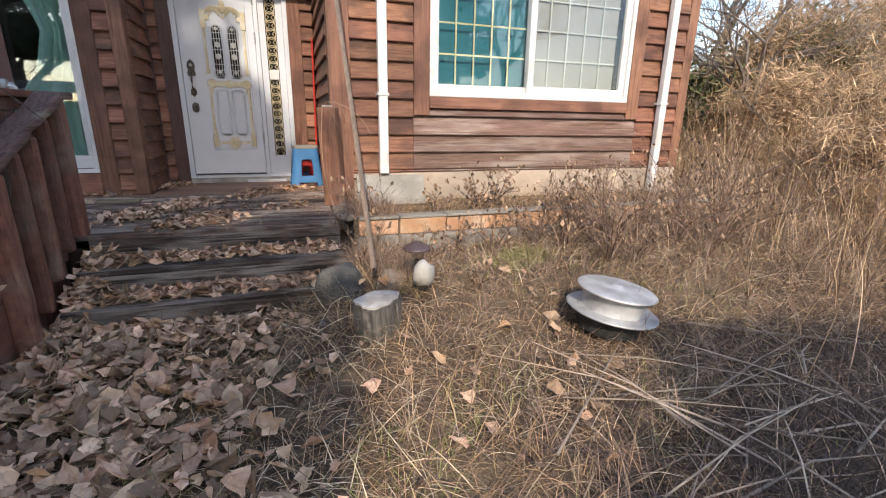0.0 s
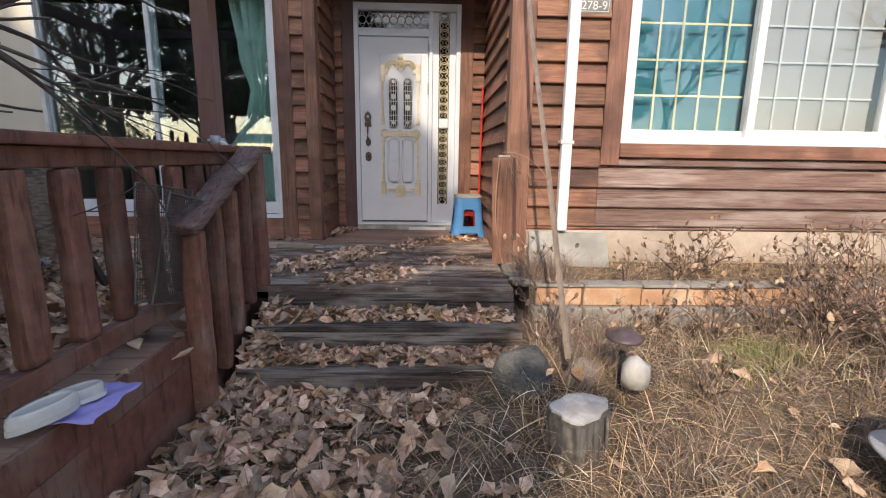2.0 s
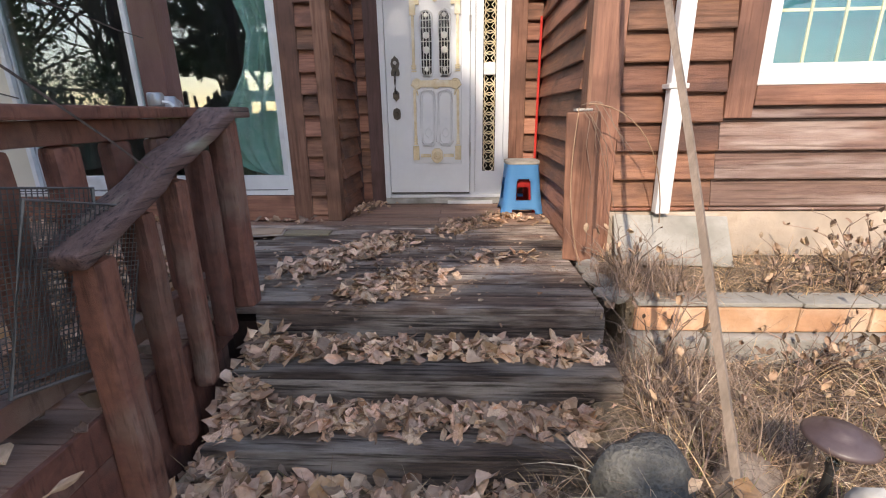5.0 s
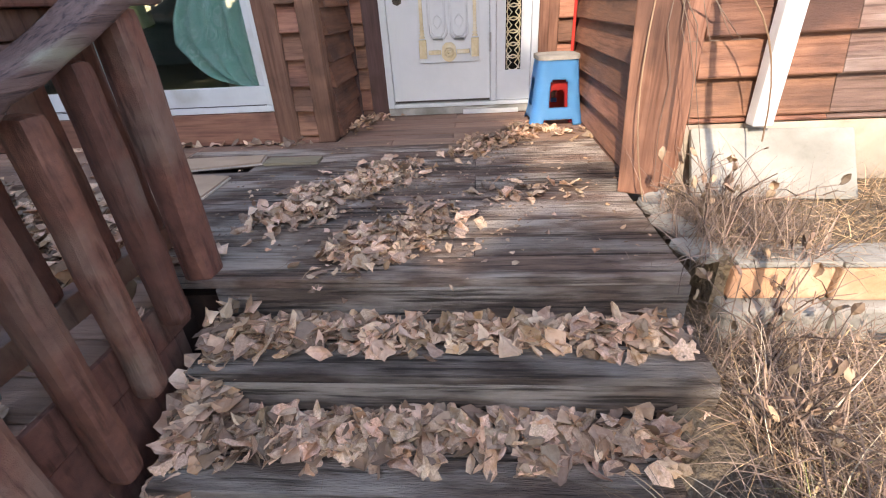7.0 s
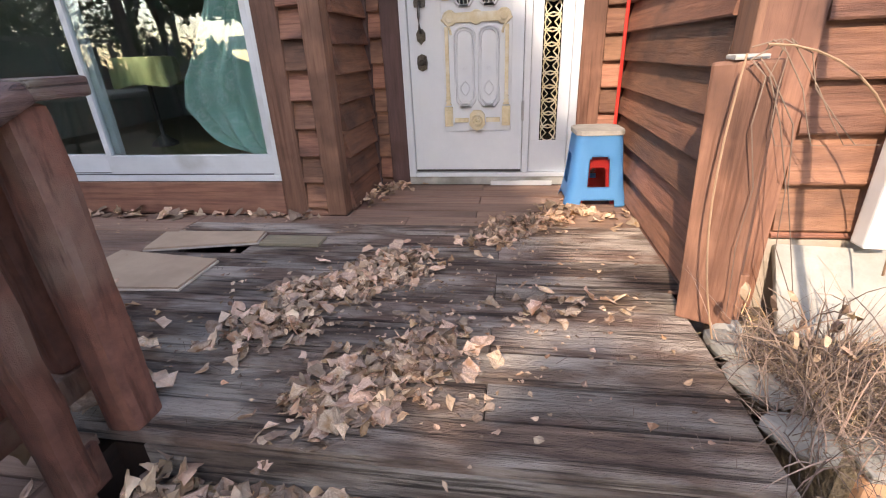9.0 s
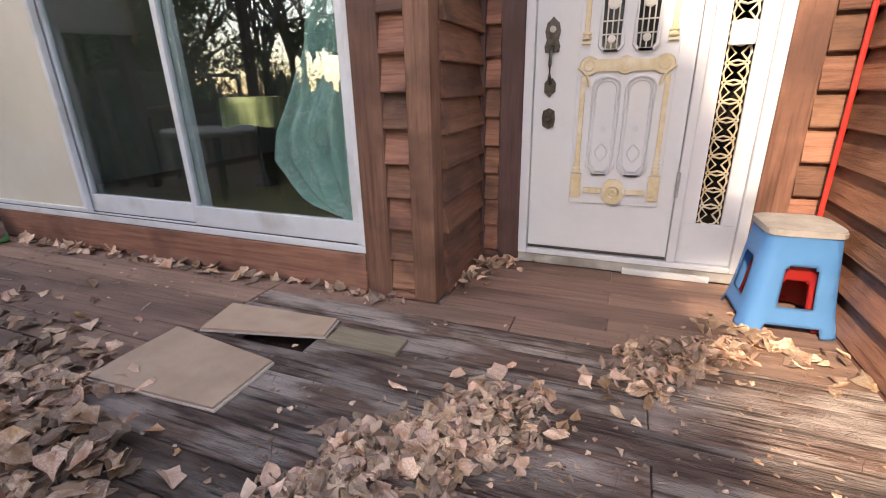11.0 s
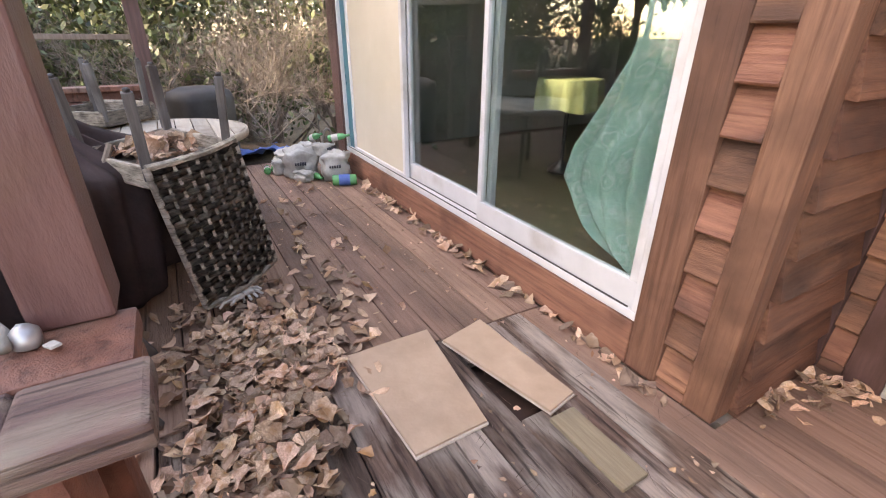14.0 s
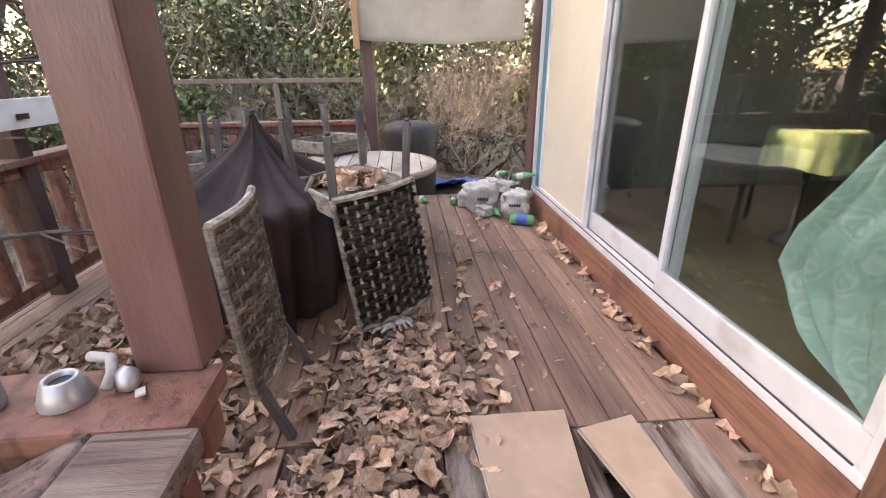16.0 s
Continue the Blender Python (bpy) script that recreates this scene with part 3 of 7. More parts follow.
for (x0, x1, y0, y1) in ((-6.1, WX, 4.85, 9.6), (WX + 0.004, 4.7, 4.2, 9.6)):
    a = [bm.verts.new(p) for p in ((x0, y0, TOP + 0.12), (x1, y0, TOP + 0.12), (x1, (y0 + y1) / 2, TOP + 1.5), (x0, (y0 + y1) / 2, TOP + 1.5), (x1, y1, TOP + 0.12), (x0, y1, TOP + 0.12))]
    bm.faces.new((a[0], a[1], a[2], a[3]))
    bm.faces.new((a[3], a[2], a[4], a[5]))
    bm.faces.new((a[0], a[3], a[5]))
    bm.faces.new((a[1], a[4], a[2]))
    bm.faces.new((a[0], a[5], a[4], a[1]))
tagged(finish(bm, "roof", M["roof"]), label="brown pitched roof of the timber house", category="roof", kind="structure")
plinth = tagged(finish(boxes((WX + 0.012, 4.31, WY - 0.03, WY + 0.19, -0.5, 0.268), bevel=0.004), "plinth", M["concrete"]), label="pale plastered plinth with stains and cracks", category="plinth", kind="structure")
plinth_left = tagged(finish(boxes((-5.42, WX - 0.01, SY + 0.02, 9.0, -0.5, -0.022)), "plinth_left", M["concrete"]), label="plain plinth under the house", category="plinth", kind="structure")


def board(name, dims, key, label, bevel=0.006):
    return tagged(finish(boxes(dims, bevel=bevel), name, M[key]), label=label, category="trim", kind="structure")


# corner and door trim
board("trim", (WX - 0.02, WX + 0.155, WY - 0.035, WY, 0.0, TOP), "trim_z", "wide stained corner board of the wing")
board("trim", (WX - 0.03, WX - 0.002, WY - 0.035, WY + 0.10, 0.0, TOP), "trim_z", "stained corner board beside the porch")
board("trim", (4.2, 4.32, WY - 0.035, WY, 0.27, TOP), "trim_z", "stained corner board at the far end of the wing")
board("trim", (WIN[0] - 0.15, WIN[0] - 0.001, WY - 0.045, WY, WIN[2] - 0.17, TOP), "trim_z", "stained upright board beside the window")
board("trim", (WIN[1] + 0.001, WIN[1] + 0.15, WY - 0.045, WY, WIN[2] - 0.17, TOP), "trim_z", "stained upright board beside the window")
board("trim", (WIN[0], WIN[1], WY - 0.05, WY, WIN[2] - 0.105, WIN[2] - 0.002), "trim_x", "stained sill board under the window")
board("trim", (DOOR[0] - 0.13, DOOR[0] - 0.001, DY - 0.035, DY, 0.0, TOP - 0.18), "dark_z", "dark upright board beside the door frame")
board("trim", (DOOR[1] + 0.001, DOOR[1] + 0.14, DY - 0.035, DY, 0.0, TOP - 0.18), "trim_z", "brown upright board beside the door frame")
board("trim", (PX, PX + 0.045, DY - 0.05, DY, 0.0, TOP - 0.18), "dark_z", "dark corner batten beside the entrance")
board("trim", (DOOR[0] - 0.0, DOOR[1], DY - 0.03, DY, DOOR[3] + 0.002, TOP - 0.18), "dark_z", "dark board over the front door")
board("trim", (PX - 0.105, PX + 0.012, SY - 0.045, SY + 0.07, 0.0, TOP - 0.18), "trim_z", "square stained corner post beside the glass doors", 0.008)
board("trim", (SLIDE[1] + 0.001, SLIDE[1] + 0.145, SY - 0.04, SY, 0.0, TOP - 0.18), "trim_z", "stained upright board beside the glass doors")
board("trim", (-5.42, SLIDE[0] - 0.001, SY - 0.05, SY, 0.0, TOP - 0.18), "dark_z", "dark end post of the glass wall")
board("trim", (SLIDE[0], SLIDE[1], SY - 0.045, SY, 0.003, SLIDE[2] - 0.004), "trim_x", "scuffed brown board under the glass doors")
# deck and steps: bearer bodies with under-plank shade in their near-black colour, fascias, risers
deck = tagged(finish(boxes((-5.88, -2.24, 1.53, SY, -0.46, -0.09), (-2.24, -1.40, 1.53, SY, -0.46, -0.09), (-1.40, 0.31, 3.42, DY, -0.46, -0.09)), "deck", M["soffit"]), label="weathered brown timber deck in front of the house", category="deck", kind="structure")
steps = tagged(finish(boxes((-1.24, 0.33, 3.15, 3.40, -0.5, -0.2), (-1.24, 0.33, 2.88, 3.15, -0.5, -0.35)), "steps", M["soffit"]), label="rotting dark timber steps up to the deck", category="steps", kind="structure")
part("fascia", boxes((-1.25, 0.34, 3.375, 3.40, -0.165, -0.036), bevel=0.004), M["tread"], deck)
part("riser", boxes((-1.25, 0.35, 3.105, 3.13, -0.315, -0.202), bevel=0.004), M["tread"], steps)
part("riser", boxes((-1.25, 0.36, 2.825, 2.85, -0.47, -0.352), bevel=0.004), M["tread"], steps)
part("fascia", boxes((-1.385, -1.355, 1.49, 3.35, -0.14, -0.004), bevel=0.005), M["rail"], deck)
part("fascia", boxes((-1.38, -1.36, 1.49, 3.3, -0.5, -0.145), bevel=0.004), M["rail"], deck)
part("fascia", boxes((-5.9, -1.36, 1.46, 1.488, -0.3, -0.002), bevel=0.004), M["rail"], deck)

# window
def sash(root, x0, x1, z0, z1, y0, y1, w, pane_key, pane_name="pane"):
    f = part("sash_frame", boxes((x0, x1, y0, y1, z0, z0 + w), (x0, x1, y0, y1, z1 - w, z1), (x0, x0 + w, y0, y1, z0 + w, z1 - w), (x1 - w, x1, y0, y1, z0 + w, z1 - w), bevel=0.004), M["pvc"], root)
    ym = (y0 + y1) / 2
    p = part(pane_name, boxes((x0 + w, x1 - w, ym - 0.003, ym + 0.003, z0 + w, z1 - w)), M[pane_key], f)
    p.visible_shadow = False
    return p


win = tagged(new("window_1"), label="white plastic sliding window with brass glazing bars", category="window", kind="structure")
x0, x1, z0, z1 = WIN
part("window_frame", boxes((x0, x1, WY - 0.04, WY + 0.1, z0, z0 + 0.06), (x0, x1, WY - 0.04, WY + 0.1, z1 - 0.06, z1), (x0, x0 + 0.05, WY - 0.04, WY + 0.1, z0 + 0.06, z1 - 0.06), (x1 - 0.05, x1, WY - 0.04, WY + 0.1, z0 + 0.06, z1 - 0.06), bevel=0.005), M["pvc"], win)
xm = 2.33
sash(win, x0 + 0.05, xm + 0.03, z0 + 0.06, z1 - 0.06, WY + 0.03, WY + 0.07, 0.055, "pane_win")
sash(win, xm - 0.03, x1 - 0.05, z0 + 0.06, z1 - 0.06, WY - 0.02, WY + 0.02, 0.065, "pane_win")
for px0, px1, yy, n_x, bar in ((x0 + 0.105, xm - 0.025, WY + 0.075, 5, "muntin"), (xm + 0.035, x1 - 0.115, WY + 0.075, 5, "muntin_pale")):
    for i in range(1, n_x):
        xx = px0 + (px1 - px0) * i / n_x
        part("glazing_bar", boxes((xx - 0.007, xx + 0.007, yy, yy + 0.008, z0 + 0.115, z1 - 0.115)), M[bar], win)
    for i in range(1, 5):
        zz = z0 + 0.115 + 0.27 * i
        if zz < z1 - 0.15:
            part("glazing_bar", boxes((px0, px1, yy + 0.009, yy + 0.017, zz - 0.007, zz + 0.007)), M[bar], win)
part("insect_screen", boxes((xm + 0.05, x1 - 0.115, WY + 0.1, WY + 0.103, z0 + 0.12, z1 - 0.12)), M["screen"], win, "grey insect screen behind the glass")
part("blind", boxes((x0 + 0.1, xm + 0.04, WY + 0.16, WY + 0.165, z0 + 0.06, z1 - 0.06)), M["teal"], win, "teal blue film behind the glass")

# front door
door = tagged(new("door_1"), label="closed white ornate steel front door with side light", category="door", kind="structure")
dx0, dx1, dz0, dz1 = DOOR[0], DOOR[1], 0.06, DOOR[3]
part("door_sill", boxes((dx0, dx1, DY - 0.03, DY + 0.15, 0.0, 0.058), bevel=0.006), M["sill"], door, "rough cement threshold")
part("door_frame", boxes((dx0, dx0 + 0.05, DY - 0.04, DY + 0.1, dz0, dz1), (dx1 - 0.05, dx1, DY - 0.04, DY + 0.1, dz0, dz1), (dx0 + 0.05, dx1 - 0.05, DY - 0.04, DY + 0.1, dz1 - 0.075, dz1), (dx0 + 0.05, dx1 - 0.05, DY - 0.04, DY + 0.1, dz0, dz0 + 0.03), (-0.235, -0.19, DY - 0.035, DY + 0.1, dz0 + 0.03, dz1 - 0.075), (dx0 + 0.05, -0.235, DY - 0.035, DY + 0.1, 2.13, 2.21), bevel=0.006), M["white"], door)
leaf_door = part("door_leaf", boxes((dx0 + 0.053, -0.238, DY - 0.012, DY + 0.03, dz0 + 0.035, 2.127), bevel=0.004), M["white"], door)
part("transom_pane", boxes((dx0 + 0.05, -0.235, DY + 0.02, DY + 0.026, 2.21, dz1 - 0.075)), M["pane_dark"], door)
part("side_pane", boxes((-0.19, dx1 - 0.05, DY + 0.02, DY + 0.026, dz0 + 0.03, dz1 - 0.075)), M["pane_dark"], door)

# sliding glass doors
slide = tagged(new("door_2"), label="white framed sliding glass doors, closed, with mint curtain behind", category="door", kind="structure")
sx0, sx1, sz0, sz1 = SLIDE
part("door_frame", boxes((sx0, sx1, SY - 0.035, SY + 0.12, sz0, sz0 + 0.04), (sx0, sx1, SY - 0.03, SY + 0.12, sz1 - 0.06, sz1), (sx0, sx0 + 0.03, SY - 0.03, SY + 0.12, sz0 + 0.04, sz1 - 0.06), (sx1 - 0.03, sx1, SY - 0.03, SY + 0.12, sz0 + 0.04, sz1 - 0.06), bevel=0.005), M["pvc"], slide)


def slide_leaf(a, b, y0, y1, foot=0.12, side=0.055, key="pane", label=""):
    f = part("leaf_frame", boxes((a, b, y0, y1, sz0 + 0.042, sz0 + 0.042 + foot), (a, b, y0, y1, sz1 - 0.13, sz1 - 0.062), (a, a + side, y0, y1, sz0 + 0.042 + foot, sz1 - 0.13), (b - side, b, y0, y1, sz0 + 0.042 + foot, sz1 - 0.13), bevel=0.005), M["pvc"], slide)
    p = part("pane", boxes((a + side, b - side, (y0 + y1) / 2 - 0.003, (y0 + y1) / 2 + 0.003, sz0 + 0.042 + foot, sz1 - 0.13)), M[key], f, label)
    p.visible_shadow = key != "pane"


slide_leaf(-2.87, sx1 - 0.032, SY - 0.02, SY + 0.018, 0.12, 0.04)
slide_leaf(-3.90, -2.80, SY + 0.03, SY + 0.068, 0.12, 0.045)
slide_leaf(-5.0, -3.86, SY - 0.02, SY + 0.018, 0.03, 0.04, "beige", "beige closed panel")
part("side_film", boxes((sx0 + 0.031, -5.0, SY + 0.0, SY + 0.006, sz0 + 0.042, sz1 - 0.062)), M["teal"], slide, "narrow teal fixed pane")

# terrace in front of the plinth
terrace = tagged(finish(boxes((0.46, 4.6, 3.47, WY - 0.031, -0.5, 0.0)), "terrace", M["soil"]), label="narrow raised planting bed along the plinth", category="bed", kind="structure")

# ---- rails of the deck ----
def rail_run(name, label, a, b, top=0.88, low=0.12, post=0.1, n=6, both=True, slat=0.095):
    root = thing(name, label, "railing")
    a, b = Vector(a), Vector(b)
    d = (b - a).normalized()
    part("cap_rail", beam(a + Vector((0, 0, top - 0.02)), b + Vector((0, 0, top - 0.02)), 0.15, 0.04, 0.008), M["rail"], root)
    part("top_rail", beam(a + Vector((0, 0, top - 0.075)), b + Vector((0, 0, top - 0.075)), 0.06, 0.068), M["rail"], root)
    part("bottom_rail", beam(a + Vector((0, 0, low)), b + Vector((0, 0, low)), 0.06, 0.08), M["rail"], root)
    for i in range(n):
        p = a.lerp(b, (i + 0.5) / n)
        part("baluster", worn(beam(p + Vector((0, 0, low + 0.04)), p + Vector((0, 0, top - 0.11)), slat, 0.06, 0.022), 0.005, 4), M["rail"], root)
    return root


rail_run("deck_railing", "dark stained timber railing along the deck edge", (-1.455, 1.6, 0), (-1.455, 3.55, 0), n=9)
rail_run("deck_railing", "dark stained timber railing along the deck front", (-5.45, 1.6, 0), (-1.46, 1.6, 0), n=20)
rail_run("deck_railing", "dark stained timber railing at the far deck end", (-5.55, 1.7, 0), (-5.55, 3.5, 0), n=9)
stair_rail = thing("stair_railing", "sloping dark timber handrail beside the steps", "railing")
part("newel_post", worn(boxes((-1.355, -1.255, 3.38, 3.48, -0.02, 0.835), bevel=0.026), 0.007), M["rail"], stair_rail)
part("newel_post", worn(boxes((-1.36, -1.265, 2.60, 2.69, -0.46, 0.475), bevel=0.02), 0.006), M["rail"], stair_rail)
part("handrail", worn(beam((-1.31, 3.43, 0.857), (-1.31, 2.55, 0.49), 0.14, 0.05, 0.013), 0.014, 9, 7.0), M["cap"], stair_rail, smooth=True)
part("handrail_head", beam((-1.31, 3.57, 0.858), (-1.31, 3.425, 0.858), 0.14, 0.045, 0.01), M["cap"], stair_rail)
for k in range(3):
    yy = 2.82 + 0.19 * k
    part("baluster", worn(boxes((-1.35, -1.27, yy, yy + 0.075, -0.3 + 0.12 * k, 0.56 + 0.08 * k), bevel=0.026), 0.007), M["rail"], stair_rail)
roof_post = thing("deck_post", "square red-brown roof post standing on the railing", "post")
part("post", boxes((-1.61, -1.505, 3.42, 3.525, 0.882, 2.72), bevel=0.006), M["post_paint"], roof_post)
part("track", boxes((sx0 + 0.05, sx1 - 0.05, SY - 0.028, SY - 0.022, sz0 + 0.0402, sz0 + 0.046), (sx0 + 0.05, -2.9, SY + 0.021, SY + 0.026, sz0 + 0.0402, sz0 + 0.046)), M["dark_metal"], slide)

# ---- growing things and litter ----
def ribbons(base, heading, rise, length, width, droop, segs=4, rng=RNG):
    """Many bent blades at once: from base points, leaning along heading (angle) at rise (angle), sagging by droop."""
    n = len(base)
    s = np.linspace(0, 1, segs + 1)[None, :, None]
    flat = np.stack([np.cos(heading), np.sin(heading), np.zeros(n)], 1)[:, None, :]
    up = np.array([0, 0, 1.0])[None, None, :]
    L = length[:, None, None]
    mid = base[:, None, :] + L * (s * np.cos(rise)[:, None, None] * flat + (s * np.sin(rise)[:, None, None] - droop[:, None, None] * s ** 2) * up)
    bend = rng.normal(0, 0.12, (n, 1, 1)) * L * s ** 2
    side_dir = np.stack([-np.sin(heading), np.cos(heading), np.zeros(n)], 1)[:, None, :]
    mid = mid + bend * side_dir
    spin = rng.uniform(0, math.pi, n)[:, None, None]
    across = np.cos(spin) * side_dir + np.sin(spin) * (0.6 * flat + 0.6 * up)
    w = width[:, None, None] * (1 - 0.85 * s)
    verts = np.concatenate([mid - across * w / 2, mid + across * w / 2], 1).reshape(-1, 3)
    k = 2 * (segs + 1)
    quad = np.array([(i, i + 1, segs + 2 + i, segs + 1 + i) for i in range(segs)])
    faces = (np.arange(n)[:, None, None] * k + quad[None]).reshape(-1, 4)
    return verts, faces


def soil_points(n, x0, x1, y0, y1, keep=None, rng=RNG):
    out = []
    while len(out) < n:
        x, y = rng.uniform(x0, x1), rng.uniform(y0, y1)
        if keep is None or rng.random() < keep(x, y):
            out.append((x, y, ground_z(x, y) - 0.01))
    return np.array(out)


def off_deck(x, y):
    """1 where soil lies open, 0 under deck, steps and house."""
    if x < -1.33 and y > 1.45 and x > -5.95:
        return 0.0
    if -1.4 < x < 0.36 and y > 2.8:
        return 0.0
    if x > -6.0 and y > 3.38:
        return 0.0 if x < 4.35 else 1.0
    return 1.0


def blades(name, label, material, n, area, length, width, rise, droop, keep=None, category="grass", segs=4):
    p = soil_points(n, *area, keep=keep)
    v, f = ribbons(p, RNG.uniform(0, 2 * math.pi, n), np.radians(RNG.uniform(*rise, n)), RNG.uniform(*length, n), RNG.uniform(*width, n), RNG.uniform(*droop, n), segs)
    return stuff(name, v.tolist(), f.tolist(), M[material], label, category)


def mat_keep(x, y):
    """Thick grass to the right, leaves before the steps."""
    return off_deck(x, y) * (0.25 + 0.75 * smooth01((x + 1.1) / 1.3)) * (1 - 0.75 * smooth01((x - 0.8) / 0.8) * smooth01((1.6 - y) / 1.0))


blades("dry_grass", "matted dry straw grass lying over the yard", "straw", 30000, (-2.2, 4.2, -0.6, 3.44), (0.10, 0.34), (0.003, 0.007), (5, 60), (0.1, 0.7), mat_keep)
blades("dead_twigs", "low tangle of dark dead twigs in the yard", "twig_dark", 15000, (0.5, 4.6, -0.6, 3.3), (0.12, 0.42), (0.003, 0.006), (5, 75), (0.0, 0.5), lambda x, y: off_deck(x, y) * (smooth01((x - 0.6) / 0.8) * (0.12 + 0.88 * smooth01((1.7 - y) / 1.2))), category="twigs")
blades("dry_stems", "tangled grey brown dead stems in the yard", "straw_grey", 14000, (-0.4, 4.6, -0.6, 3.44), (0.18, 0.5), (0.003, 0.006), (5, 70), (0.05, 0.6), lambda x, y: off_deck(x, y) * smooth01((x + 0.3) / 1.2))
blades("pale_straw", "bleached pale straw strewn over the yard", "straw_pale", 7000, (-1.4, 4.2, -0.6, 3.42), (0.10, 0.4), (0.003, 0.007), (3, 50), (0.1, 0.6), mat_keep)
blades("moss_grass", "fresh green grass tuft in the straw", "green", 1600, (1.1, 2.1, 2.55, 3.2), (0.06, 0.16), (0.003, 0.005), (25, 85), (0.1, 0.5), lambda x, y: math.exp(-((x - 1.58) / 0.22) ** 2 - ((y - 2.87) / 0.14) ** 2))
blades("green_grass", "thin green grass showing through the straw", "green", 2400, (-1.6, 3.0, 0.2, 3.3), (0.08, 0.2), (0.003, 0.005), (25, 80), (0.1, 0.5), lambda x, y: off_deck(x, y) * (1.0 if noise.noise((x * 1.7, y * 1.7, 3.0)) > 0.15 else 0.05))
blades("tall_straw", "tall russet straw standing on the slope", "russet", 24000, (2.2, 9.5, 0.2, 9.0), (0.4, 1.2), (0.004, 0.008), (40, 85), (0.2, 0.8), lambda x, y: off_deck(x, y) * (0.03 + 0.97 * smooth01((x - 2.9) / 1.8)), segs=5)
blades("tall_weeds", "brown dead weeds leaning over the straw", "straw_grey", 9000, (1.6, 9.0, 0.4, 8.0), (0.3, 1.0), (0.004, 0.008), (30, 85), (0.1, 0.7), lambda x, y: off_deck(x, y) * (0.03 + 0.97 * smooth01((x - 2.3) / 1.6)), segs=5)
blades("dry_brush", "tall russet brush on the slope beside the house", "russet", 17000, (4.6, 11.5, 1.0, 9.0), (0.7, 1.8), (0.005, 0.011), (50, 88), (0.1, 0.6), off_deck, segs=5)
blades("far_grass", "dry grass round the yard", "straw", 16000, (-16, 14, -13, 1.3), (0.25, 0.8), (0.012, 0.03), (30, 85), (0.1, 0.7), lambda x, y: off_deck(x, y) * (0.0 if -2.2 < x < 3 and y > -0.6 else 1.0))


# bed along the plinth
def bed_plants():
    n = 5200
    p = np.stack([RNG.uniform(0.5, 4.5, n), RNG.uniform(3.5, 4.15, n), np.zeros(n)], 1)
    v, f = ribbons(p, RNG.uniform(0, 6.28, n), np.radians(RNG.uniform(5, 65, n)), RNG.uniform(0.06, 0.26, n), RNG.uniform(0.003, 0.006, n), RNG.uniform(0.1, 0.6, n))
    stuff("bed_grass", v.tolist(), f.tolist(), M["straw"], "short dry grass on the bed along the plinth", "grass")
    n = 2600
    p = np.stack([RNG.uniform(0.37, 0.8, n), RNG.uniform(2.6, 3.9, n), np.zeros(n)], 1)
    p[:, 2] = np.where(p[:, 1] > 3.44, 0.0, -0.26)
    v, f = ribbons(p, RNG.uniform(0, 6.28, n), np.radians(RNG.uniform(20, 80, n)), RNG.uniform(0.12, 0.42, n), RNG.uniform(0.003, 0.006, n), RNG.uniform(0.1, 0.7, n))
    stuff("dead_vines", v.tolist(), f.tolist(), M["straw_grey"], "dry tangled vine stems beside the steps", "vines")


bed_plants()


def dead_weed(m, tall=0.5, stems=7, leaves=26, seed=1, label="dead brown weed with curled hanging leaves"):
    rr = random.Random(seed)
    root = thing("dead_weed", label, "weed", m, "dead weeds in the yard")
    bm = bmesh.new()
    tips = []
    for _ in range(stems):
        a, lean = rr.uniform(0, 6.28), rr.uniform(0.2, 0.95)
        h = tall * rr.uniform(0.6, 1.0)
        pts = [(lean * h * s * math.cos(a) + rr.uniform(-0.012, 0.012), lean * h * s * math.sin(a) + rr.uniform(-0.012, 0.012), h * s * (1.0 - 0.6 * lean * s)) for s in (0, 0.25, 0.5, 0.75, 1)]
        pts[0] = (0.02 * math.cos(a), 0.02 * math.sin(a), -0.02)
        tube(pts, 0.004, 4, bm, 0.0015)
        tips += [Vector(p) for p in pts[1:]]
        for _ in range(3):
            p = Vector(pts[rr.randint(1, 4)])
            q = p + Vector((rr.uniform(-0.1, 0.1), rr.uniform(-0.1, 0.1), rr.uniform(0, 0.1)))
            tube([p, (p + q) / 2 + Vector((0, 0, 0.01)), q], 0.0022, 3, bm, 0.001)
            tips.append(q)
    part("stem", bm, M["straw_grey"], root)
    bm = bmesh.new()
    for _ in range(leaves):
        p = rr.choice(tips)
        q = Euler((rr.uniform(0.8, 2.2), rr.uniform(-0.6, 0.6), rr.uniform(0, 6.28))).to_matrix().to_4x4()
        s = rr.uniform(0.014, 0.038)
        m2 = Matrix.Translation(p) @ q
        row = []
        for i, w in enumerate((0.1, 0.4, 0.42, 0.05)):
            row.append([bm.verts.new(m2 @ Vector((sx * w * s, i * s * 0.4, abs(sx) * 0.3 * s + 0.1 * s * i * i * 0.4))) for sx in (-1, 0, 1)])
        for a, b in zip(row, row[1:]):
            bm.faces.new((a[0], a[1], b[1], b[0]))
            bm.faces.new((a[1], a[2], b[2], b[1]))
    part("dead_leaves", bm, M["weed_leaf"], root)
    return root


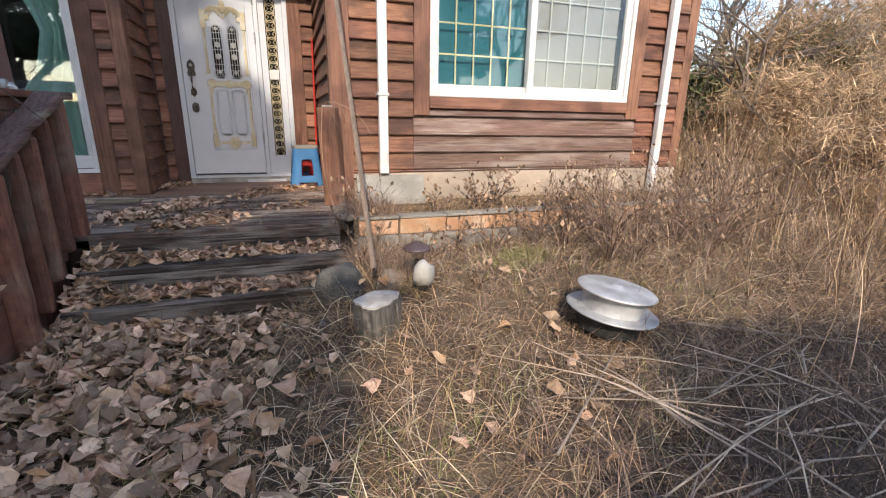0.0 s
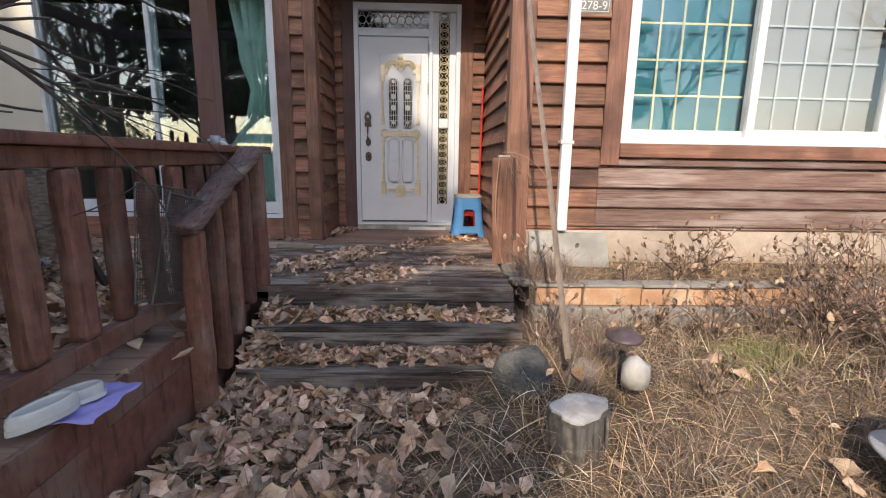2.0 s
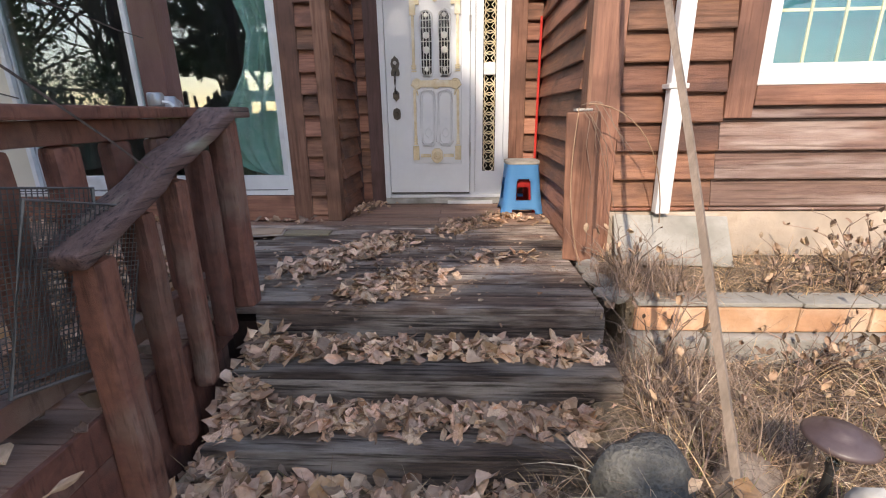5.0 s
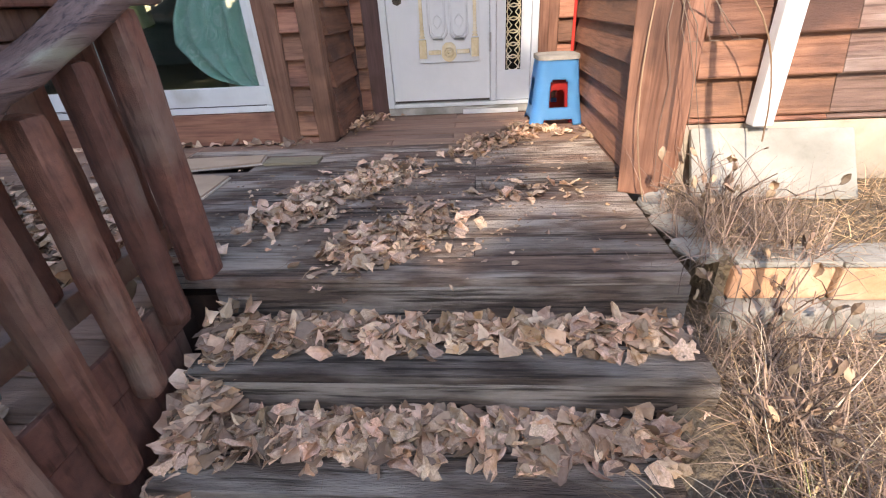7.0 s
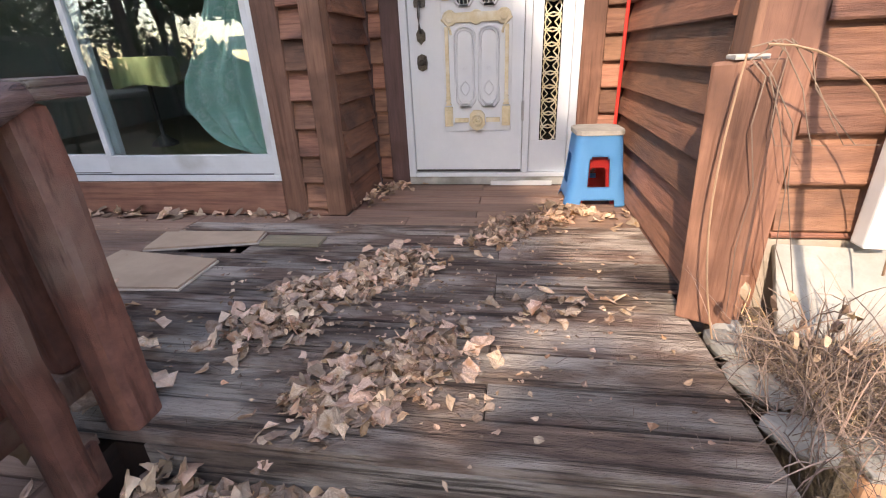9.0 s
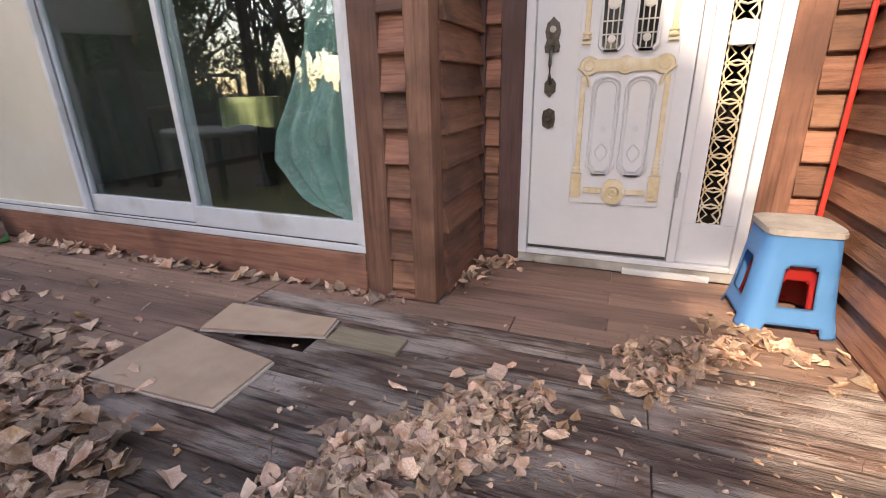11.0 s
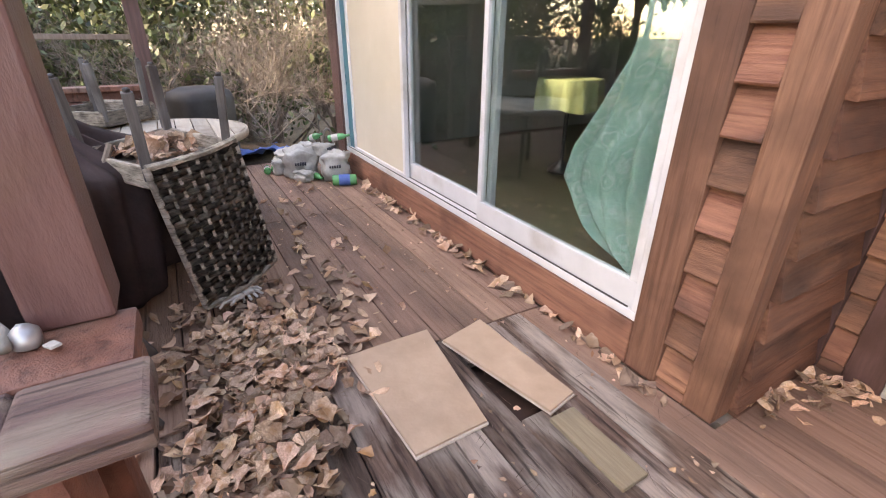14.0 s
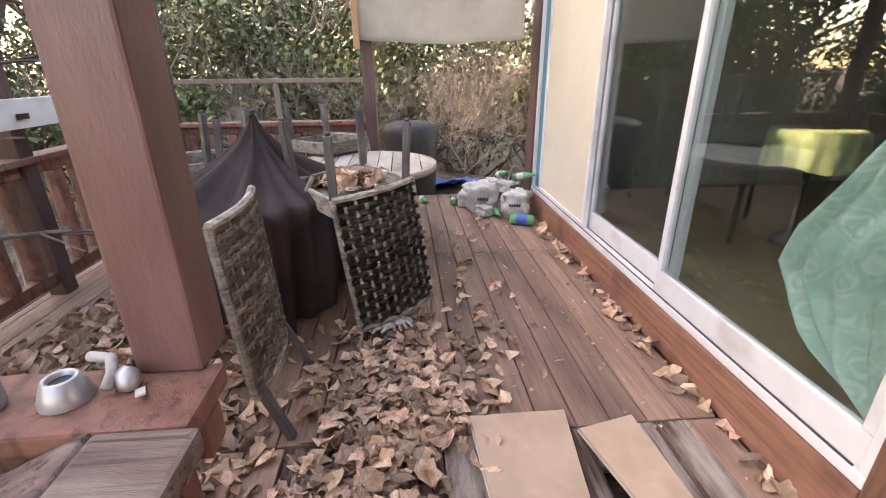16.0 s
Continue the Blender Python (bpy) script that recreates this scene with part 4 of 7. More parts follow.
for i, (x, y, h, st, lf) in enumerate(((1.55, 3.6, 0.42, 8, 40), (1.8, 3.75, 0.5, 8, 44), (1.25, 3.3, 0.4, 7, 24), (1.5, 3.1, 0.45, 8, 26), (2.3, 3.2, 0.62, 10, 30), (2.0, 2.9, 0.6, 9, 20), (2.7, 2.9, 0.8, 10, 26), (0.95, 3.05, 0.35, 6, 16), (3.1, 3.2, 0.85, 10, 24), (1.15, 3.55, 0.25, 6, 16), (0.6, 3.35, 0.45, 7, 12), (0.55, 3.75, 0.4, 7, 12), (2.6, 3.7, 0.45, 8, 24), (3.3, 2.6, 0.9, 9, 18), (2.35, 2.5, 0.55, 9, 14), (1.1, 2.5, 0.3, 6, 10), (0.45, 3.0, 0.4, 7, 10), (3.0, 3.8, 0.6, 9, 20), (3.5, 3.3, 1.2, 13, 30), (3.9, 3.2, 1.3, 13, 26), (4.2, 2.8, 1.2, 12, 20), (3.6, 2.9, 1.1, 12, 24), (4.6, 3.6, 1.4, 13, 20), (2.9, 2.4, 0.8, 10, 18), (4.5, 2.2, 1.2, 12, 16), (2.15, 3.05, 0.7, 22, 30), (2.4, 2.85, 0.75, 22, 24), (1.9, 3.15, 0.6, 18, 26), (2.6, 3.2, 0.8, 22, 24), (2.2, 2.6, 0.55, 20, 14), (2.9, 2.7, 0.8, 22, 20))):
    zz = 0.0 if y > 3.45 else ground_z(x, y)
    dead_weed(pose(x, y, zz, 0, 0, i * 47), h, int(st * 1.6), int(lf * 2.6), i + 3)


# heavy pale stalks lying in the yard
def stalk_heap():
    root = thing("stalk_heap", "heap of long pale dead stalks on the grass", "stalks")
    rr = random.Random(4)
    for i in range(34):
        a = rr.uniform(-0.9, 2.4)
        cx, cy = rr.uniform(1.1, 2.6), rr.uniform(0.6, 1.5)
        ln = rr.uniform(0.35, 1.1)
        z = ground_z(cx, cy) + rr.uniform(0.02, 0.10)
        p = Vector((cx - math.cos(a) * ln / 2, cy - math.sin(a) * ln / 2, z))
        q = Vector((cx + math.cos(a) * ln / 2, cy + math.sin(a) * ln / 2, z + rr.uniform(-0.02, 0.16)))
        mid = (p + q) / 2 + Vector((rr.uniform(-0.04, 0.04), rr.uniform(-0.04, 0.04), rr.uniform(0, 0.05)))
        part("stalk", tube([p, mid, q], rr.uniform(0.003, 0.007), 5, None, 0.002), M["stalk"], root)


stalk_heap()


# ---- fallen leaves ----
def leaf_form(seed):
    """A dry leaf: folded along its rib, rolled up, or a torn curled piece."""
    rr = random.Random(seed)
    kind = rr.choice(("fold", "fold", "roll", "torn"))
    W = rr.uniform(0.6, 1.0)
    fold, curl, twist = rr.uniform(0.1, 0.75), rr.uniform(-0.6, 0.6), rr.uniform(-0.6, 0.6)
    prof = [0.03, rr.uniform(0.22, 0.55), rr.uniform(0.34, 0.62), rr.uniform(0.12, 0.5), 0.02]
    if kind == "torn":
        prof = [rr.uniform(0.15, 0.5), rr.uniform(0.35, 0.6), rr.uniform(0.3, 0.6), rr.uniform(0.2, 0.5), rr.uniform(0.02, 0.3)]
        fold *= 0.3
    turn = rr.uniform(1.0, 2.3)
    skew = rr.uniform(-0.25, 0.25)
    v = []
    for i, w in enumerate(prof):
        s = i / 4 - 0.5
        for sx in (-1, -0.5, 0, 0.5, 1):
            edge = rr.uniform(0.55, 1.25) if abs(sx) == 1 else rr.uniform(0.9, 1.1)
            y = sx * w * W * edge
            if kind == "roll":
                rad = 0.42 * W / turn
                y, z = rad * math.sin(turn * y / 0.42), rad * (1 - math.cos(turn * y / 0.42))
            else:
                z = fold * abs(y) ** 1.05
            z += curl * s * s + twist * s * y + rr.uniform(-0.05, 0.05)
            v.append((s * (1 - 0.15 * abs(curl)) + rr.uniform(-0.05, 0.05), y + skew * s, z))
    f = [(r * 5 + c, r * 5 + c + 1, r * 5 + c + 6, r * 5 + c + 5) for r in range(4) for c in range(4)]
    v = np.array(v)
    v[:, 2] -= v[:, 2].min()
    return v, f


FORMS = [leaf_form(i + 11) for i in range(26)]


def leaf_meshes():
    out = []
    for i, (v, f) in enumerate(FORMS):
        mesh = bpy.data.meshes.new("leaf")
        mesh.from_pydata(v.tolist(), [], f)
        mesh.materials.append(M["litter_one"])
        out.append(mesh)
    return out


LEAVES = leaf_meshes()


def spread_stuff(name, label, points, size, tilt, material="litter", seed=1):
    """Many leaves joined, at points (x, y, z)."""
    rng = np.random.default_rng(seed)
    vs, fs, k = [], [], 0
    for p in points:
        v, f = FORMS[rng.integers(len(FORMS))]
        e = Euler((rng.normal(0, tilt), rng.normal(0, tilt), rng.uniform(0, 6.28))).to_matrix()
        if rng.random() < 0.35:
            e = e @ Euler((math.pi, 0, 0)).to_matrix()
        s = rng.uniform(*size)
        w = (v * s) @ np.array(e).T
        w[:, 2] -= w[:, 2].min() * 0.9
        vs.append(w + np.array(p))
        fs += [tuple(i + k for i in q) for q in f]
        k += len(v)
    return stuff(name, np.concatenate(vs).tolist(), fs, M[material], label, "fallen leaves")


def leaf_pile(label, spots, seed, size=(0.035, 0.085), tilt=0.42):
    """A drift of single leaves, each an object."""
    root = thing("leaf_pile", label, "fallen leaves", None, "drifts of fallen leaves")
    rr = random.Random(seed)
    for x, y, z in spots:
        ob = new("leaf", LEAVES[rr.randrange(len(LEAVES))])
        ob.parent = root
        s = rr.uniform(*size)
        flip = 180 if rr.random() < 0.3 else 0
        ob.matrix_basis = pose(x, y, z + (0.3 * s if flip else 0.0), math.degrees(rr.gauss(0, tilt)) + flip, math.degrees(rr.gauss(0, tilt)), rr.uniform(0, 360)) @ Matrix.Diagonal((s, s, s, 1))
    return root


def drift(n, path, spread, base, height, seed):
    """Spots scattered round a line of (x, y), heaped in its middle."""
    rr = random.Random(seed)
    out = []
    for _ in range(n):
        t = rr.uniform(0, len(path) - 1)
        i = min(int(t), len(path) - 2)
        f = t - i
        x = path[i][0] * (1 - f) + path[i + 1][0] * f
        y = path[i][1] * (1 - f) + path[i + 1][1] * f
        dx, dy = rr.gauss(0, spread), rr.gauss(0, spread)
        d = min(1.0, math.hypot(dx, dy) / (2 * spread))
        out.append((x + dx, y + dy, base + rr.random() * height * (1 - d) + 0.003))
    return out


leaf_pile("drift of curled tan leaves on the weathered deck", drift(240, ((-0.82, 3.50), (-0.66, 3.68), (-0.50, 3.82)), 0.075, 0.0, 0.06, 1), 1)
leaf_pile("long drift of curled tan leaves beside the newel post", drift(270, ((-1.18, 3.85), (-1.12, 4.05), (-0.9, 4.3), (-0.74, 4.48)), 0.085, 0.0, 0.06, 2), 2)
leaf_pile("small drift of tan leaves before the front door", drift(160, ((-0.42, 4.72), (-0.3, 4.95), (-0.02, 5.1)), 0.06, 0.0, 0.04, 3), 3)
leaf_pile("few thin leaves on the weathered deck", drift(32, ((-0.28, 4.02), (-0.12, 4.1), (0.1, 4.15)), 0.06, 0.0, 0.02, 4), 4)
leaf_pile("tan leaves gathered under the blue stool", drift(60, ((-0.1, 5.3), (0.12, 5.25), (0.34, 5.0)), 0.06, 0.0, 0.02, 5), 5)
leaf_pile("dry leaves blown into the corner beside the door", drift(60, ((-1.24, 5.35), (-1.22, 5.7), (-1.0, 5.78)), 0.05, 0.0, 0.04, 6), 6, (0.04, 0.08))
leaf_pile("thick row of fallen leaves on the upper step", [(x, y, -0.165 + z) for x, y, z in drift(330, ((-1.2, 3.27), (-0.6, 3.28), (0.28, 3.28)), 0.05, 0.0, 0.045, 7) if 3.16 < y < 3.365 and -1.24 < x < 0.34], 7, (0.04, 0.105), 0.4)
leaf_pile("thick row of fallen leaves on the lower step", [(x, y, -0.315 + z) for x, y, z in drift(340, ((-1.2, 3.0), (-0.6, 3.01), (0.3, 3.01)), 0.05, 0.0, 0.045, 8) if 2.89 < y < 3.095 and -1.24 < x < 0.36], 8, (0.04, 0.105), 0.4)
leaf_pile("deep drift of brown leaves beside the railing", drift(330, ((-1.75, 3.55), (-2.0, 3.75), (-2.45, 3.85), (-2.6, 3.6)), 0.13, 0.03, 0.06, 9), 9, (0.04, 0.105), 0.35)
spread_stuff("fallen_leaves", "broken leaves bedded into the corners of the steps", [(x, y, -0.165 + z) for x, y, z in drift(330, ((-1.2, 3.29), (0.28, 3.30)), 0.05, 0.0, 0.02, 41) if 3.16 < y < 3.37 and -1.25 < x < 0.34] + [(x, y, -0.315 + z) for x, y, z in drift(360, ((-1.2, 3.02), (0.3, 3.03)), 0.055, 0.0, 0.02, 42) if 2.89 < y < 3.1 and -1.25 < x < 0.36] + [(x, y, z + max(-0.47, -0.36 + 0.55 * (y - 2.9))) for x, y, z in drift(360, ((-1.2, 2.72), (-1.19, 3.0), (-1.18, 3.3)), 0.06, 0.0, 0.06, 43) if x > -1.26] + drift(420, ((-1.15, 2.72), (-0.3, 2.72), (0.2, 2.76)), 0.07, -0.46, 0.06, 44), (0.04, 0.1), 0.4, seed=45)
spread_stuff("fallen_leaves", "small curled leaves packed under the drifts on the deck", drift(420, ((-0.82, 3.50), (-0.66, 3.68), (-0.50, 3.82)), 0.075, 0.0, 0.025, 51) + drift(560, ((-1.18, 3.85), (-1.12, 4.05), (-0.9, 4.3), (-0.74, 4.48)), 0.09, 0.0, 0.025, 52) + drift(240, ((-0.42, 4.72), (-0.3, 4.95), (-0.02, 5.1)), 0.065, 0.0, 0.02, 53), (0.025, 0.065), 0.4, seed=54)
spread_stuff("fallen_leaves", "small brown leaves bedded under the drift", drift(620, ((-1.7, 3.5), (-2.0, 3.7), (-2.5, 3.8), (-2.9, 3.6)), 0.16, 0.0, 0.03, 19), (0.04, 0.09), 0.35, seed=13)
spread_stuff("fallen_leaves", "dry brown leaves spread under the covered furniture", drift(800, ((-1.8, 3.1), (-2.3, 2.9), (-2.9, 2.8), (-2.3, 2.2), (-3.5, 2.3), (-2.0, 2.4)), 0.26, 0.0, 0.05, 10), (0.05, 0.11), 0.5, seed=3)
spread_stuff("fallen_leaves", "brown leaves heaped behind the railing", drift(700, ((-1.75, 2.2), (-2.2, 2.6), (-2.7, 2.3), (-3.2, 2.7), (-2.3, 1.9)), 0.2, 0.0, 0.06, 61), (0.04, 0.1), 0.4, seed=62)
spread_stuff("fallen_leaves", "dry leaves strewn along the foot of the glass doors", drift(130, ((-4.6, 5.05), (-3.6, 5.08), (-2.6, 5.07), (-1.5, 5.06)), 0.03, 0.0, 0.015, 11) + drift(110, ((-4.8, 4.4), (-3.4, 4.3), (-2.6, 4.1), (-2.2, 3.7)), 0.24, 0.0, 0.01, 12) + drift(60, ((-3.2, 4.1), (-2.7, 4.1), (-2.25, 4.05)), 0.13, 0.0, 0.01, 14), (0.04, 0.10), 0.35, seed=4)


def yard_leaves():
    rng = np.random.default_rng(5)
    pts = []
    while len(pts) < 3400:
        x, y = rng.uniform(-3.2, 1.6), rng.uniform(-1.3, 2.84)
        dense = smooth01((0.15 - x) / 0.9) * smooth01((x + 3.2) / 1.2) * smooth01((y + 1.3) / 1.1) * (0.35 + 0.65 * smooth01((y + 0.1) / 1.2)) + 0.03
        if rng.random() < dense and off_deck(x, y) > 0:
            pts.append((x, y, ground_z(x, y) + 0.015 + rng.uniform(0, 0.04)))
    spread_stuff("fallen_leaves", "pale fallen leaves lying thick before the steps", pts, (0.04, 0.115), 0.4, seed=6)


yard_leaves()


# ---- trees and hedges ----
def grow(bm, p, d, length, radius, depth, rr, tips, spread=0.6, lift=0.15, kids=(2, 4)):
    pts = [p.copy()]
    q = p.copy()
    dd = d.copy()
    for _ in range(4):
        dd = (dd + Vector((rr.gauss(0, 0.13), rr.gauss(0, 0.13), rr.gauss(0, 0.1) + lift * 0.15))).normalized()
        q = q + dd * length / 4
        pts.append(q.copy())
    tube(pts, radius, 6 if radius > 0.012 else (4 if radius > 0.004 else 3), bm, radius * 0.62)
    tips.append((q.copy(), dd.copy()))
    if depth == 0:
        return
    for i in range(rr.randint(*kids)):
        at = pts[rr.randint(2, 4)]
        nd = (dd + Vector((rr.gauss(0, spread), rr.gauss(0, spread), rr.gauss(0, spread * 0.7) + lift))).normalized()
        grow(bm, at, nd, length * rr.uniform(0.55, 0.82), radius * rr.uniform(0.45, 0.66), depth - 1, rr, tips, spread, lift, kids)


def bare_tree(label, m, height, radius, seed, depth=5, lean=(0, 0), kids=(2, 4), bark="bark"):
    rr = random.Random(seed)
    root = thing("bare_tree", label, "tree", m, "bare trees round the yard")
    bm, tips = bmesh.new(), []
    base = Vector((0, 0, -0.1))
    top = Vector((lean[0], lean[1], height * 0.35))
    tube([base, base.lerp(top, 0.5) + Vector((0.04, 0, 0)), top], radius, 9, bm, radius * 0.75)
    part("trunk", bm, M[bark], root, smooth=True)
    bm = bmesh.new()
    for _ in range(4):
        d = Vector((lean[0] * 0.5 + rr.gauss(0, 0.5), lean[1] * 0.5 + rr.gauss(0, 0.5), 0.8)).normalized()
        grow(bm, top.lerp(base, rr.uniform(0, 0.35)), d, height * 0.3, radius * 0.6, depth - 1, rr, tips, kids=kids)
    part("limb", bm, M[bark], root)
    return root


def leaf_cloud(n, centre, radii, size, rng, lumps=14, slim=0.45):
    """Small leaf faces gathered in clumps inside an uneven body."""
    cl = rng.normal(0, 1, (lumps, 3))
    cl = cl / np.linalg.norm(cl, axis=1)[:, None] * rng.uniform(0.45, 0.95, (lumps, 1))
    pick = cl[rng.integers(lumps, size=n)]
    p = pick + rng.normal(0, 0.2, (n, 3))
    p = p * np.array(radii) + np.array(centre)
    s = rng.uniform(*size, n)[:, None]
    a = rng.normal(0, 1, (n, 3))
    a /= np.linalg.norm(a, axis=1)[:, None]
    b = np.cross(a, rng.normal(0, 1, (n, 3)))
    b /= np.linalg.norm(b, axis=1)[:, None]
    v = np.stack([p - a * s, p + b * s * slim, p + a * s, p - b * s * slim], 1).reshape(-1, 3)
    f = np.arange(4 * n).reshape(-1, 4)
    return v, f


def shrub(label, m, radii, n, size, seed, material="evergreen", name="shrub", stems=9, slim=0.45):
    rng, rr = np.random.default_rng(seed), random.Random(seed)
    root = thing(name, label, "shrub", m, "shrubs round the house")
    bm, tips = bmesh.new(), []
    for i in range(stems):
        d = Vector((rr.gauss(0, 0.5) * radii[0], rr.gauss(0, 0.5) * radii[1], radii[2])).normalized()
        grow(bm, Vector((rr.gauss(0, 0.15) * radii[0], rr.gauss(0, 0.15) * radii[1], -0.1)), d, radii[2] * 0.9, 0.022, 3, rr, tips, 0.5, 0.2, (2, 3))
    part("limb", bm, M["bark"], root)
    v, f = leaf_cloud(n, (0, 0, radii[2]), radii, size, rng, slim=slim)
    stuff("crown", v.tolist(), f.tolist(), M[material], "", "", parent=root)
    return root


def pine_tree(label, m, height, spread, seed, n=26000):
    rng, rr = np.random.default_rng(seed), random.Random(seed)
    root = thing("pine_tree", label, "tree", m, "pines behind the yard")
    part("trunk", tube([(0, 0, -0.2), (0.05, 0, height * 0.5), (0, 0.05, height)], 0.17, 8, None, 0.03), M["bark"], root, smooth=True)
    bm = bmesh.new()
    centres = []
    for i in range(70):
        h = height * rr.uniform(0.22, 1.0)
        r = spread * (1.05 - h / height) ** 0.75 * rr.uniform(0.55, 1.0) + 0.15
        a = rr.uniform(0, 6.28)
        tip = Vector((r * math.cos(a), r * math.sin(a), h + 0.1 * r))
        tube([(0, 0, h), (tip.x * 0.5, tip.y * 0.5, h - 0.05), tip], 0.03, 4, bm, 0.008)
        for s in (0.35, 0.6, 0.8, 1.0):
            centres.append(((tip.x * s, tip.y * s, h + 0.1 * r * s), 0.16 * spread * (0.5 + 0.5 * s)))
    part("limb", bm, M["bark"], root)
    k = n // len(centres)
    vs = []
    for c, rad in centres:
        v, f = leaf_cloud(k, c, (rad * 1.5, rad * 1.5, rad * 0.8), (0.10, 0.22), rng, lumps=6)
        vs.append(v)
    v = np.concatenate(vs)
    stuff("crown", v.tolist(), np.arange(len(v)).reshape(-1, 4).tolist(), M["pine"], "", "", parent=root)
    return root


def at(x, y, turn=0):
    return pose(x, y, ground_z(x, y), 0, 0, turn)


# the pines behind the yard shade the steps and the deck
pine_tree("tall dense pine on open ground behind the yard", at(-4.75, -5.6), 11.5, 3.35, 3, 27000)
pine_tree("tall dense pine beside another pine", at(-7.6, -5.9), 11.5, 3.2, 5, 19000)
# added out of view, only to shade the near right of the yard
pine_tree("low spreading pine added unseen to shade the yard corner", at(0.7, -6.0), 5.9, 2.6, 6, 14000)
# two more added out of view to widen the shade on door, deck, steps
pine_tree("tall narrow pine added unseen to shade door and deck", at(-3.75, -5.6), 10.5, 2.5, 15, 14000)
pine_tree("young pine added unseen to shade the steps", at(-2.75, -6.6), 8.5, 1.9, 16, 9000)
pine_tree("slim pine on open ground", at(7.6, -12.0), 9.0, 2.2, 8, 9000)
for i, (x, y, h, r) in enumerate(((2.6, -12, 7, 0.12), (8.5, -9, 7, 0.12), (-10.5, -5.5, 7.5, 0.13), (-0.8, -13.5, 8, 0.13), (-5.0, -12.5, 8, 0.14), (12.5, -4.5, 7, 0.12), (-9.0, -2.6, 6.5, 0.1), (-8.2, -9.5, 8, 0.13), (-12.0, -8.0, 8, 0.13), (-10.0, -12.0, 8, 0.13), (-14.0, -4.5, 7.5, 0.12), (-6.4, -3.2, 5.5, 0.09))):
    bare_tree("leafless grey tree at the edge of the yard", at(x, y, i * 70), h, r, 20 + i, 5)
# bare tree whose branches hang in front of the deck railing
front_tree = bare_tree("leafless fruit tree leaning over the deck railing", at(-2.75, 0.75), 3.0, 0.07, 41, 4, (0.35, 0.3))
bm, tips = bmesh.new(), []
rr = random.Random(9)
for p, d, ln, r in (((-2.3, 1.3, 0.96), (0.62, 0.74, 0.10), 0.75, 0.03), ((-2.3, 1.3, 1.05), (0.60, 0.74, 0.22), 0.85, 0.034), ((-2.3, 1.3, 1.3), (0.58, 0.76, 0.16), 0.85, 0.024), ((-2.3, 1.3, 1.12), (0.70, 0.66, 0.12), 0.75, 0.018), ((-2.25, 1.35, 1.5), (0.6, 0.75, 0.0), 0.8, 0.018), ((-2.3, 1.3, 1.2), (0.72, 0.62, 0.25), 0.75, 0.018), ((-2.3, 1.3, 1.4), (0.5, 0.8, 0.3), 0.85, 0.02)):
    grow(bm, Vector(p), Vector(d).normalized(), ln * 1.1, r * 1.1, 3, rr, tips, 0.5, 0.08, (2, 4))
ob = part("low_limb", bm, M["bark_dark"], front_tree)
ob.matrix_parent_inverse = front_tree.matrix_basis.inverted()

# hedge beyond the far end of the deck
for i, (x, y, rx, ry, rz, n) in enumerate(((-8.2, 3.2, 1.2, 1.3, 1.25, 5200), (-8.6, 5.0, 1.3, 1.3, 1.35, 2600), (-8.4, 1.2, 1.2, 1.3, 1.4, 6500), (-9.8, 3.9, 1.5, 2.0, 1.9, 9000), (-10.2, 1.0, 1.6, 2.0, 1.8, 8000), (-8.8, 7.0, 1.4, 1.4, 1.3, 7000), (-8.0, -1.2, 1.3, 1.4, 1.2, 7000), (-12.5, 2.5, 2.2, 2.6, 2.6, 15000), (-12.5, 7.5, 2.2, 2.6, 2.6, 14000), (-13, -2.0, 2.4, 2.6, 2.6, 14000))):
    shrub("dense evergreen hedge shrub beyond the deck", at(x, y, i * 50), (rx, ry, rz), n, (0.03, 0.075) if x > -11 else (0.06, 0.13), 60 + i)
for i, (x, y, h) in enumerate(((-8.0, 4.6, 2.4), (-7.6, 2.6, 2.2), (-7.9, 5.9, 2.6), (-9.5, 2.4, 4.5), (-11.5, 4.0, 5.5), (-12.5, 0.5, 6.0), (-7.8, 0.2, 3.0), (-10.6, 6.5, 5.0), (-7.2, 3.4, 1.8), (-7.3, 4.9, 2.0), (-7.4, 1.6, 2.0), (-7.1, 5.6, 1.9), (-14, 3.0, 7.0), (-14.5, 6.0, 7.5), (-15, -1.0, 7.5), (-13.5, 8.5, 7.0), (-12, -3.0, 6.5))):
    bare_tree("tangle of leafless grey twigs in the hedge", at(x, y, i * 33), h, 0.03 + 0.006 * h, 80 + i, 5)
for i, (x, y, h) in enumerate(((-7.0, 4.7, 1.7), (-7.25, 5.4, 2.1), (-6.9, 3.6, 1.5), (-7.3, 4.2, 2.0), (-7.6, 5.0, 2.5), (-7.1, 2.4, 1.7), (-7.5, 3.3, 2.1))):
    bare_tree("pale dead shrub of tangled twigs past the deck", at(x, y, i * 51), h, 0.016, 180 + i, 6, kids=(3, 4), bark="twig_pale")
